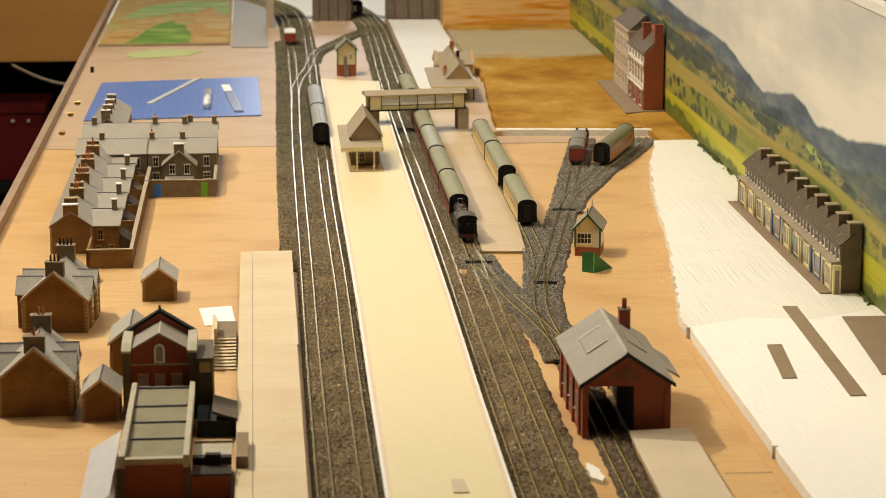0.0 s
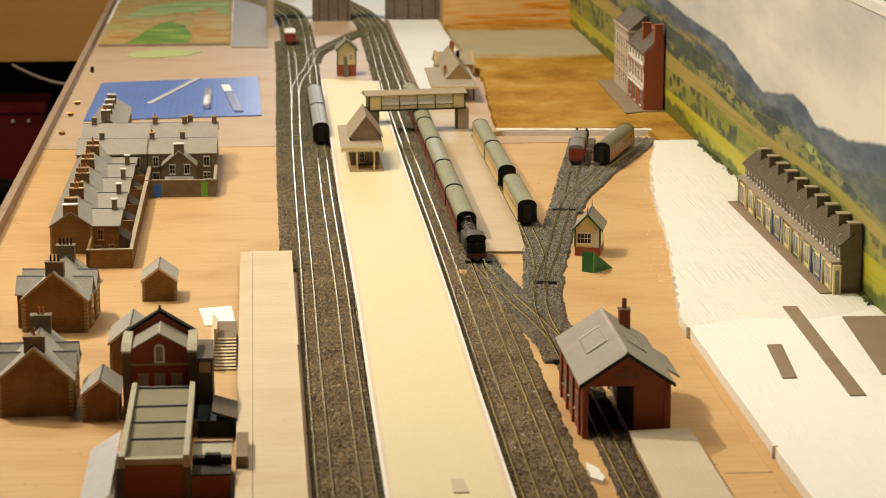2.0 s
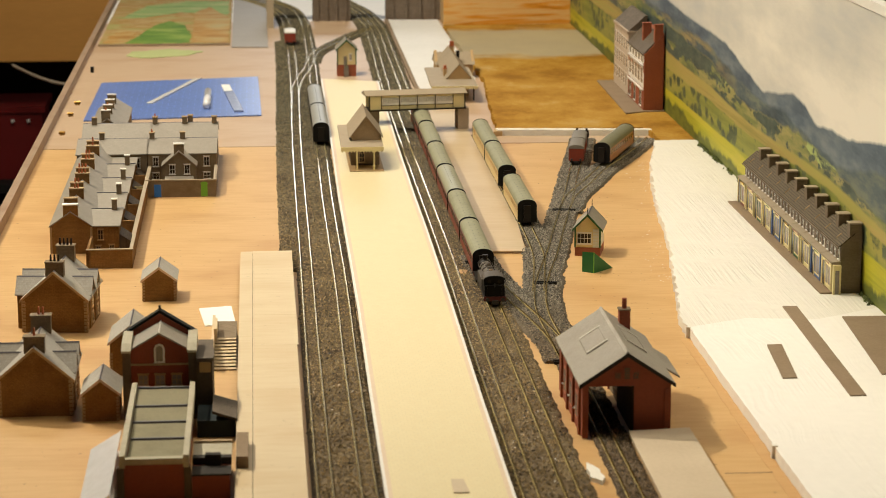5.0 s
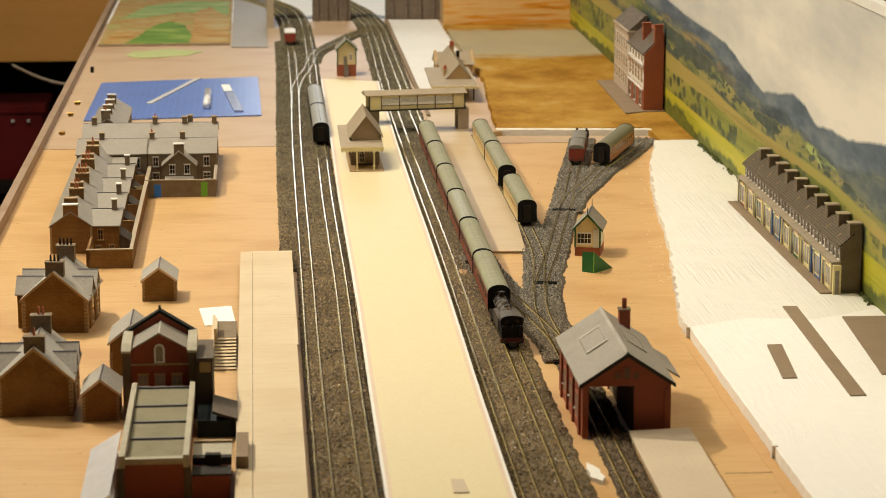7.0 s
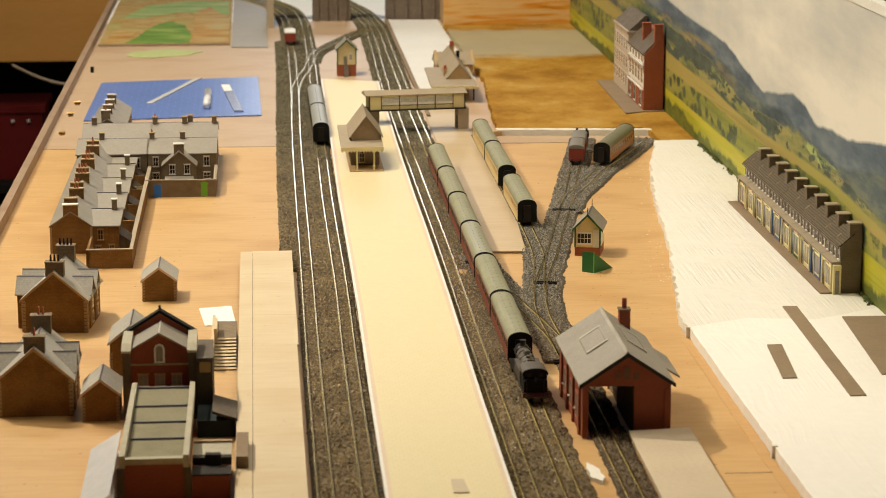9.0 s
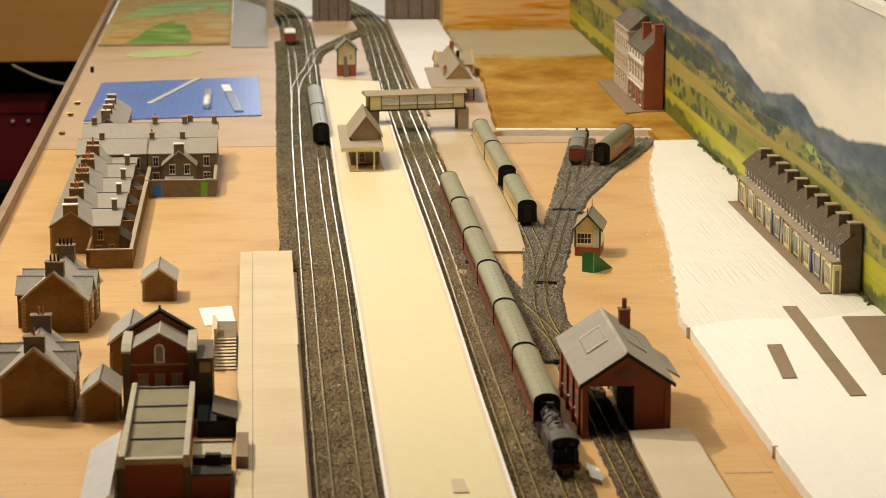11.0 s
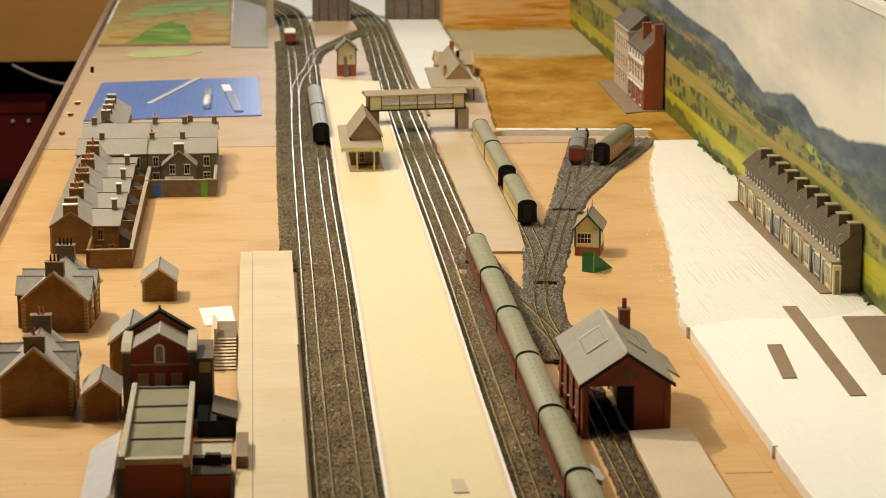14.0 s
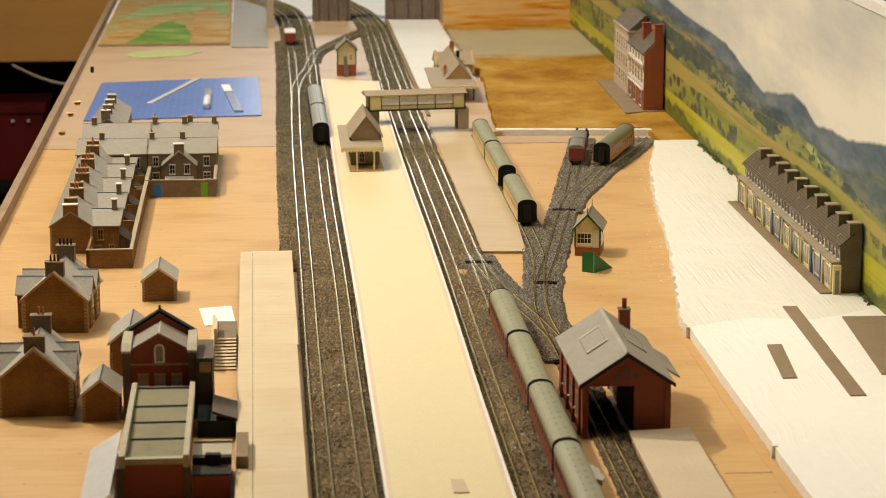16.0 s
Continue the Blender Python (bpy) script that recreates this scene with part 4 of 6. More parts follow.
cp_ = thing("card_platform", 0.005, 2.9, 0, "pale card platform with joints beside the station building", "platform")
edges = [-0.9, -0.22, -0.02, 0.20, 0.37, 0.58, 0.792]
for a, b in zip(edges, edges[1:]):
    part("deck_panel", Build().box(-0.020, 0.043 - 0.002 * (a < 0), a + 0.0002, b - 0.0002, 0.0165, 0.0200), PLY_PALE, cp_)
part("back_strip", Build().box(-0.040, -0.0206, -0.9, 0.790, 0.0165, 0.0199), PLY_PALE, cp_, "narrow back strip")
# body coloured black, standing in for shade along the platform side
part("body", Build().box(-0.038, 0.041, -0.9, 0.785, 0, 0.0165), BLACK, cp_, "card platform side coloured black for shade")
gp = thing("loading_dock", 0.475, 2.55, 0, "bare card loading dock before the goods shed", "loading dock")
part("deck", Build().prism([(-0.040, -0.55), (0.042, -0.55), (0.043, 0.138), (-0.034, 0.130)], "z", 0.011, 0.015), DOCK_CARD, gp)
part("body", Build().prism([(-0.038, -0.55), (0.040, -0.55), (0.041, 0.136), (-0.032, 0.128)], "z", 0.0, 0.011), PLY, gp)


# ---- rolling stock ----
RT = 0.008  # top of the rail
HW = 0.0160


def coach_profile(hw=HW, z0=0.0135, eave=0.0405, top=0.0525, steps=12, grow=0.0):
    """Half-round roofed section, in (x, z)."""
    arc = [(math.cos(math.pi * i / steps) * (hw + grow), eave + math.sin(math.pi * i / steps) ** 0.8 * (top + grow - eave)) for i in range(steps + 1)]
    return [(hw + grow, z0)] + arc + [(-hw - grow, z0)], arc


def bogie(parent, y, wheel_r=0.0062):
    b = part("bogie", Build().box(-0.0115, 0.0115, y - 0.017, y + 0.017, RT + 0.0035, RT + 0.0075).box(-0.0125, -0.0105, y - 0.019, y + 0.019, RT + 0.0025, RT + 0.0075).box(0.0105, 0.0125, y - 0.019, y + 0.019, RT + 0.0025, RT + 0.0075), SOOT, parent, "black bogie")
    for dy in (-0.0125, 0.0125):
        part("wheelset", Build().cyl((y + dy, RT + wheel_r), wheel_r, -0.0095, -0.0072, "x").cyl((y + dy, RT + wheel_r), wheel_r, 0.0072, 0.0095, "x").cyl((y + dy, RT + wheel_r), 0.0012, -0.0072, 0.0072, "x"), STEEL, b, "steel wheelset", True)


def coach(name, x, y, label, length, side, roof, windows, group, rz=0.0, vents=2, strip=None, glass=GLASS_DARK):
    """A coach whose near end stands at y; it runs on along +y."""
    t = thing(name, x, y, 0, label, "railway coach", group, rz)
    prof, arc = coach_profile()
    part("body", Build().prism([(HW, 0.0135), (HW, 0.0405), (-HW, 0.0405), (-HW, 0.0135)], "y", 0.0015, length - 0.0015), side, t)
    rb = Build()
    rb.prism([(px * 1.03, pz) for px, pz in arc] + [(-HW * 0.9, 0.0401), (HW * 0.9, 0.0401)], "y", 0.0008, length - 0.0008)
    part("roof", rb, roof, t, smooth=False)
    for ya, yb in ((-0.0005, 0.0016), (length - 0.0016, length + 0.0005)):
        part("end_panel", Build().prism([(px * 1.045, pz + (0.0006 if pz > 0.03 else 0)) for px, pz in prof], "y", ya, yb), BLACK, t, "black coach end")
    for ya, yb in ((-0.0040, -0.0005), (length + 0.0005, length + 0.0040)):
        part("gangway", Build().box(-0.0062, 0.0062, ya, yb, 0.0145, 0.0430), SOOT, t, "black corridor gangway")
    part("underframe", Build().box(-0.0135, 0.0135, 0.004, length - 0.004, 0.0115, 0.0135).box(-0.011, 0.011, length * 0.38, length * 0.62, 0.0120 - 0.0035, 0.0116), SOOT, t)
    bogie(t, 0.036)
    bogie(t, length - 0.036)
    if vents:
        for i in range(int(length / 0.021)):
            for sx in ((-0.0042, 0.0042) if vents == 2 else (0.0,)):
                yy = 0.016 + i * 0.021 + (0.004 if sx > 0 else 0)
                if yy < length - 0.012:
                    part("roof_vent", Build().box(sx - 0.0008, sx + 0.0008, yy - 0.0016, yy + 0.0016, 0.0508, 0.0530 if vents == 1 else 0.0524), VENT if vents == 2 else BLACK, t)
    n = windows
    w = (length - 0.02) / n
    for s in (-1, 1):
        for i in range(n):
            ya = 0.010 + i * w
            xs = sorted((s * (HW - 0.0004), s * (HW + 0.0003)))
            p = part("window", Build().box(xs[0], xs[1], ya + w * 0.16, ya + w * 0.84, 0.0275, 0.0365), glass, t)
    if strip:
        for s in (-1, 1):
            xs = sorted((s * (HW - 0.0004), s * (HW + 0.0002)))
            part("lower_panel", Build().box(xs[0], xs[1], 0.002, length - 0.002, 0.0140, 0.0240), strip, t, "darker lower panel")
    return t


def tank_engine(x, y):
    """Runs bunker first along -y: cab and bunker near y, boiler behind."""
    t = thing("steam_locomotive", x, y, 0, "black weathered tank engine running bunker first ahead of maroon coaches", "steam locomotive")
    k = 10
    part("frames", Build().box(-0.0125, 0.0125, 0.004, 0.168, RT + 0.004, RT + 0.0105), SOOT, t)
    part("running_plate", Build().box(-0.0165, 0.0165, 0.002, 0.170, RT + 0.0105, RT + 0.0125), SOOT, t)
    part("buffer_beam", Build().box(-0.0165, 0.0165, 0.0, 0.003, RT + 0.0055, RT + 0.0120), RED_BEAM, t, "dull red buffer beam")
    part("buffer_beam", Build().box(-0.0165, 0.0165, 0.168, 0.171, RT + 0.0055, RT + 0.0120), RED_BEAM, t)
    for sx in (-0.0115, 0.0115):
        part("buffer", Build().cyl((sx, RT + 0.0088), 0.0012, -0.0045, 0.0005, "y", 10).cyl((sx, RT + 0.0088), 0.0030, -0.0060, -0.0045, "y", 14), STEEL, t)
    part("coupling", Build().box(-0.0045, 0.0045, -0.010, 0.001, RT + 0.003, RT + 0.006).box(-0.0045, 0.0045, -0.0105, -0.009, RT + 0.003, RT + 0.009), STEEL, t, "steel coupling hook")
    part("bunker", Build().prism([(-0.0150, RT + 0.0125), (0.0150, RT + 0.0125), (0.0150, RT + 0.0265), (0.0135, RT + 0.0285), (-0.0135, RT + 0.0285), (-0.0150, RT + 0.0265)], "y", 0.003, 0.012), BLACK, t, "black coal bunker")
    cb = Build()
    arc = [(math.cos(math.pi * i / k) * 0.0160, RT + 0.0350 + math.sin(math.pi * i / k) ** 0.8 * 0.0070) for i in range(k + 1)]
    cb.prism([(0.0150, RT + 0.0125)] + [(a * 0.95, b - 0.001) for a, b in arc] + [(-0.0150, RT + 0.0125)], "y", 0.0095, 0.042)
    part("cab", cb, BLACK, t, "black cab")
    part("cab_roof", Build().prism([(a * 1.02, b + 0.0004) for a, b in arc] + [(a * 1.02, b - 0.0008) for a, b in reversed(arc)], "y", 0.0085, 0.044), TANK_SIDE, t, "weathered grey-brown cab roof")
    part("roof_rim", Build().prism([(a * 1.04, b + 0.0009) for a, b in arc] + [(a * 0.98, b - 0.0020) for a, b in reversed(arc)], "y", 0.0060, 0.0084), BLACK, t, "black cab roof edge")
    for sx in (-0.0075, 0.0075):
        part("spectacle", Build().cyl((sx, RT + 0.0335), 0.0030, 0.0088, 0.0096, "y", 14), GLASS_DARK, t)
    part("lamp_bracket", Build().box(-0.001, 0.001, 0.0015, 0.0030, RT + 0.0265, RT + 0.0320), STEEL, t)
    for sx in (-1, 1):
        xs = sorted((sx * 0.0090, sx * 0.0158))
        part("side_tank", Build().box(xs[0], xs[1], 0.046, 0.108, RT + 0.0125, RT + 0.0290), TANK_SIDE, t, "brownish weathered side tank")
        part("ladder", Build().box(min(sx * 0.0105, sx * 0.0120), max(sx * 0.0105, sx * 0.0120), 0.0015, 0.0030, RT + 0.0125, RT + 0.0300), SOOT, t)
    boiler = part("boiler", Build().cyl((0, RT + 0.0255), 0.0108, 0.046, 0.138, "y", 22, 0.0100), TANK_SIDE, t, "weathered dark boiler", True)
    for yy in (0.074, 0.098, 0.122):
        part("boiler_band", Build().cyl((0, RT + 0.0255), 0.0110, yy - 0.0005, yy + 0.0005, "y", 22), SOOT, boiler)
    part("smokebox", Build().cyl((0, RT + 0.0255), 0.0104, 0.138, 0.162, "y", 22), SOOT, t, "matt black smokebox", True)
    part("smokebox_door", Build().cyl((0, RT + 0.0255), 0.0092, 0.162, 0.1645, "y", 22, 0.0050), SOOT, t)
    part("chimney", Build().cyl((0, 0.150), 0.0036, RT + 0.0345, RT + 0.0415, "z", 16, 0.0040).cyl((0, 0.150), 0.0046, RT + 0.0415, RT + 0.0430), SOOT, t, smooth=False)
    part("dome", Build().cyl((0, 0.106), 0.0048, RT + 0.0340, RT + 0.0380, "z", 16, 0.0043).ball((0, 0.106, RT + 0.0380), 0.0043, 14, 0.7), TANK_SIDE, t, smooth=True)
    part("top_feed", Build().cyl((0, 0.086), 0.0032, RT + 0.0340, RT + 0.0385, "z", 14), TANK_SIDE, t)
    part("safety_valve", Build().cyl((-0.0015, 0.064), 0.0013, RT + 0.0345, RT + 0.0395, "z", 10).cyl((0.0015, 0.064), 0.0013, RT + 0.0345, RT + 0.0395, "z", 10), BRASS, t)
    for sx in (-1, 1):
        part("handrail", Build().cyl((sx * 0.0112, RT + 0.0285), 0.0004, 0.112, 0.160, "y", 6), STEEL, t)
        xs = sorted((sx * 0.0125, sx * 0.0165))
        part("cylinder", Build().box(xs[0], xs[1], 0.132, 0.152, RT + 0.003, RT + 0.0115), SOOT, t)
        part("coupling_rod", Build().box(min(sx * 0.0112, sx * 0.0122), max(sx * 0.0112, sx * 0.0122), 0.060, 0.122, RT + 0.0070, RT + 0.0085), STEEL, t)
    for yy, r in ((0.014, 0.0065), (0.032, 0.0065), (0.064, 0.0105), (0.092, 0.0105), (0.120, 0.0105), (0.152, 0.0062)):
        for sx in (-1, 1):
            xs = sorted((sx * 0.0075, sx * 0.0102))
            part("wheel", Build().cyl((yy, RT + r), r, xs[0], xs[1], "x", 20), STEEL, t, "dark steel wheel", True)
    part("coal", Build().ball((0.003, 0.0075, RT + 0.0285), 0.004, 8, 0.4), BLACK, t, "black coal heap")
    return t


LOCO_LEN = 0.178
PITCH = 0.2465
TRAIN_X = 0.346
engine = tank_engine(TRAIN_X, 3.97 - LOCO_LEN)
train = []
for i in range(6):
    train.append(coach("railway_coach", TRAIN_X, 3.97 + i * PITCH, "maroon passenger coach with a glossy grey roof" if i == 2 else "maroon passenger coach with a dull grey roof", PITCH - 0.008, MAROON, ROOF_SHINY if i == 2 else ROOF_GREY, 9, "coaches of the moving train"))

for y, ln in ((3.915, 0.245), (4.245, 0.262), (4.515, 0.255)):
    coach("railway_coach", 0.4600, y, "cream-sided coach with a grey roof at the bay platform", ln, YELLOW_SIDE, ROOF_GREY, 12, "coaches at the bay platform", glass=AMBER)
for y, ln in ((4.752, 0.262), (5.020, 0.270)):
    coach("railway_coach", 0.1265, y, "dark coach with a silver-grey vented roof beside the platform", ln, STEEL, ROOF_SILVER, 8, "coaches beside the island platform", vents=1)
coach("railway_coach", 0.672, 4.468, "orange-brown coach with a grey roof on the curved siding", 0.235, TEAK_SIDE, ROOF_OLIVE, 10, "stock on the siding", rz=-20.8)


def van(x, y, label, side, roof, length=0.085, rz=0.0, group="stock on the siding", top=0.046):
    t = thing("goods_van", x, y, 0, label, "goods van", group, rz)
    prof, arc = coach_profile(0.0150, 0.0135, 0.0385, top, 10)
    part("body", Build().prism([(0.0145, 0.0135), (0.0145, 0.0385), (-0.0145, 0.0385), (-0.0145, 0.0135)], "y", 0, length), side, t)
    part("roof", Build().prism([(a * 1.03, b) for a, b in arc] + [(-0.013, 0.0382), (0.013, 0.0382)], "y", -0.001, length + 0.001), roof, t)
    part("underframe", Build().box(-0.012, 0.012, -0.001, length + 0.001, 0.0105, 0.0135), SOOT, t)
    for sx in (-0.009, 0.009):
        part("buffer", Build().cyl((sx, 0.0165), 0.0022, -0.006, 0.0, "y", 10), STEEL, t)
    for yy in (length * 0.22, length * 0.78):
        part("wheelset", Build().cyl((yy, RT + 0.0062), 0.0062, -0.0095, -0.0072, "x").cyl((yy, RT + 0.0062), 0.0062, 0.0072, 0.0095, "x").cyl((yy, RT + 0.0062), 0.001, -0.0072, 0.0072, "x"), STEEL, t)
    for s in (-1, 1):
        xs = sorted((s * 0.0142, s * 0.0150))
        for i in range(4):
            ya = length * (0.12 + 0.25 * i)
            part("strapping", Build().box(xs[0], xs[1], ya - 0.0007, ya + 0.0007, 0.0135, 0.0385), side, t)
        part("door", Build().box(xs[0], xs[1], length * 0.36, length * 0.64, 0.0145, 0.0375), side, t)
    part("coupling", Build().box(-0.004, 0.004, -0.008, 0.0, 0.0095, 0.0125), STEEL, t)
    return t


van(0.6235, 4.485, "red-brown goods van with a grey roof on the siding", VAN_RED, VAN_ROOF, 0.085, -10)
van(0.6405, 4.576, "red-brown goods van with a grey roof behind another van", VAN_RED, VAN_ROOF, 0.085, -10)
van(0.0865, 6.315, "small red van with a pale roof on the outer track", VAN_RED, WHITE, 0.085, 0, "stock on the outer track", 0.0425)
bs = thing("buffer_stop", 0.664, 4.695, 0, "weathered dark timber buffer stop at the end of the siding", "buffer stop", "buffer stops", -12)
for sx in (-0.012, 0.008):
    part("post", Build().prism([(-0.004, 0.0), (0.030, 0.0), (0.003, 0.040), (-0.004, 0.044)], "x", sx, sx + 0.004), SOOT, bs)
part("beam", Build().box(-0.015, 0.015, -0.008, -0.0045, 0.026, 0.040), SOOT, bs)
tail = van(0.300, 6.97, "dark brake van at the tail of a departing train", SOOT, BLACK, 0.10, 8, "departing train", 0.052)
part("tail_panel", Build().box(-0.012, -0.004, -0.0012, -0.0002, 0.018, 0.036), YELLOW_SIDE, tail, "dull yellow end panel")


# ---- buildings ----
def gable(t, x0, x1, y0, y1, eave, ridge, axis, wall, roof, over=0.003, z0=0.0, thick=0.0022, ridge_mat=RIDGE, verge=None):
    """Walls with two gables and a pitched roof of two slabs. axis: the ridge's way."""
    a0, a1, b0, b1 = (x0, x1, y0, y1) if axis == "y" else (y0, y1, x0, x1)
    m = (a0 + a1) / 2
    part("wall", Build().prism([(a0, z0), (a1, z0), (a1, eave), (m, ridge), (a0, eave)], axis, b0, b1), wall, t)
    sl = (ridge - eave) / (m - a0)
    for s, a in ((-1, a0), (1, a1)):
        e, ez = a + s * over, eave - over * sl
        pr = [(e, ez + 0.0004), (m, ridge + 0.0004), (m, ridge + thick + 0.0006), (e, ez + thick)]
        part("roof_slope", Build().prism(pr, axis, b0 - over, b1 + over), roof, t)
        if verge:
            for bb in (b0 - over - 0.0008, b1 + over - 0.0004):
                part("bargeboard", Build().prism([(e, ez - 0.0012), (m, ridge - 0.0012), (m, ridge + thick + 0.001), (e, ez + thick + 0.0004)], axis, bb, bb + 0.0012), verge, t)
    rb = Build()
    rb.prism([(m - 0.0013, ridge + thick - 0.0004), (m + 0.0013, ridge + thick - 0.0004), (m, ridge + thick + 0.0014)], axis, b0 - over, b1 + over)
    part("ridge_tiles", rb, ridge_mat, t)


def window(t, side, plane, u, z, w, h, frame_mat=WHITE, pane=GLASS_DARK, bars=(1, 1), sill=True):
    """A framed window on a wall. side S looks along -y, N +y, E +x, W -x; plane: the wall's place; u, z: the middle."""
    f = Build()

    def put(build, u0, u1, z0, z1, d0, d1):
        s = 1 if side in "NE" else -1
        a, b = sorted((plane + s * d0, plane + s * d1))
        build.box(u0, u1, a, b, z0, z1) if side in "NS" else build.box(a, b, u0, u1, z0, z1)

    fw = min(0.0011, w * 0.14)
    put(f, u - w / 2, u + w / 2, z - h / 2, z + h / 2, -0.0003, 0.0009)
    win = part("window", f, frame_mat, t)
    nu, nz = bars[0] + 1, bars[1] + 1
    pw, ph = (w - 2 * fw - 0.0007 * bars[0]) / nu, (h - 2 * fw - 0.0007 * bars[1]) / nz
    for i in range(nu):
        for k in range(nz):
            g = Build()
            u0, z0 = u - w / 2 + fw + i * (pw + 0.0007), z - h / 2 + fw + k * (ph + 0.0007)
            put(g, u0, u0 + pw, z0, z0 + ph, 0.0, 0.00105)
            part("pane", g, pane, win)
    if sill:
        s = Build()
        put(s, u - w / 2 - 0.0012, u + w / 2 + 0.0012, z - h / 2 - 0.0016, z - h / 2, -0.0002, 0.0018)
        part("sill", s, frame_mat, win)
        s = Build()
        put(s, u - w / 2 - 0.0010, u + w / 2 + 0.0010, z + h / 2, z + h / 2 + 0.0016, -0.0002, 0.0012)
        part("lintel", s, frame_mat, win)


def door(t, side, plane, u, z0, w, h, material):
    b = Build()
    s = 1 if side in "NE" else -1
    a0, a1 = sorted((plane - s * 0.0002, plane + s * 0.0009))
    b.box(u - w / 2, u + w / 2, a0, a1, z0, z0 + h) if side in "NS" else b.box(a0, a1, u - w / 2, u + w / 2, z0, z0 + h)
    part("door", b, material, t)


def chimney(t, x, y, z0, z1, w, d, wall, pots=2, cap=WHITE, pot_h=0.006, along="x", clay=None):
    c = part("chimney", Build().box(x - w / 2, x + w / 2, y - d / 2, y + d / 2, z0, z1), wall, t)
    part("chimney_cap", Build().box(x - w / 2 - 0.0010, x + w / 2 + 0.0010, y - d / 2 - 0.0010, y + d / 2 + 0.0010, z1, z1 + 0.0016), cap, c, "pale card cap")
    for i in range(pots):
        o = (i - (pots - 1) / 2) * 0.0055
        px, py = (x + o, y) if along == "x" else (x, y + o)
        part("chimney_pot", Build().cyl((px, py), 0.0018, z1 + 0.0016, z1 + 0.0016 + pot_h, "z", 10, 0.0012), clay or POT, c, "sooty chimney pot" if clay else "terracotta chimney pot")


# terrace running along the board, six houses with back wings and yards
def terrace_unit(y, label, end=False, pots=2, depth=0.138):
    t = thing("terraced_house", -0.315, y, 0, label, "terraced house", "terrace along the board's edge")
    gable(t, -0.034, 0.034, 0.0, depth - 0.001, 0.046, 0.0695, "y", STONE_WALL, SLATE, 0.0022)
    chimney(t, 0.0, 0.0055, 0.060, 0.082, 0.024, 0.012, STONE_WALL, 0 if end else pots, WHITE if end else QUOIN, 0.007)
    chimney(t, -0.004, depth * 0.5, 0.060, 0.080, 0.022, 0.012, STONE_WALL, pots, QUOIN, 0.007)
    part("wing", Build().prism([(0.004, 0.0), (depth * 0.80, 0.0), (depth * 0.80, 0.050), (0.004, 0.044)], "x", 0.034, 0.078), STONE_WALL, t, "lean-to back wing")
    part("wing_roof", Build().prism([(0.001, 0.0442), (depth * 0.81, 0.0504), (depth * 0.81, 0.0526), (0.001, 0.0464)], "x", 0.020, 0.081), SLATE, t)
    part("wing_ridge", Build().box(0.022, 0.081, depth * 0.81, depth * 0.83, 0.0495, 0.0538), RIDGE, t)
    if y < 4.3:
        chimney(t, 0.066, depth * 0.76, 0.048, 0.070, 0.0085, 0.010, GREY_STONE, 0)
    window(t, "S", 0.004, 0.048, 0.031, 0.0095, 0.017, TAN_CARD)
    window(t, "S", 0.004, 0.044, 0.0075, 0.009, 0.009, TAN_CARD)
    window(t, "S", 0.004, 0.066, 0.0085, 0.009, 0.010, TAN_CARD)
    if end:
        for sx in (-0.033, 0.033):
            part("quoin", Build().box(sx - 0.0018, sx + 0.0018, -0.0008, 0.003, 0, 0.045), QUOIN, t)
    part("yard_wall", Build().box(0.101, 0.105, 0.0, depth, 0, 0.030), STONE_WALL, t, "brown stone yard wall")
    part("yard_wall", Build().box(0.0785, 0.1008, depth - 0.006, depth - 0.002, 0, 0.027), STONE_WALL, t)
    part("wall_coping", Build().box(0.0995, 0.1065, 0.0, depth, 0.030, 0.0315), ROOF_CARD, t)
    part("outhouse", Build().prism([(0.0785, 0.0), (0.1005, 0.0), (0.1005, 0.014), (0.0785, 0.029)], "y", depth * 0.12, depth * 0.55), DARK_SLATE, t, "dark slated yard outhouse")
    return t


for i in range(5):
    terrace_unit(3.785 + i * 0.138, "end terraced house in brown stone with a gable chimney" if i == 0 else "brown stone terraced house with grey slates and back yard", i == 0, (0, 2, 3, 2, 1)[i])
ew = thing("yard_wall", -0.245, 3.672, 0, "brown stone end wall of the terrace yard", "wall")
part("wall", Build().box(-0.036, 0.036, 0.0, 0.004, 0, 0.030).box(0.032, 0.036, 0.004, 0.112, 0, 0.030).box(-0.038, -0.034, 0.0, 0.112, 0, 0.030), STONE_WALL, ew)
part("wall_coping", Build().box(-0.038, 0.038, -0.001, 0.005, 0.030, 0.0318).box(0.031, 0.037, 0.005, 0.112, 0.030, 0.0318), ROOF_CARD, ew)


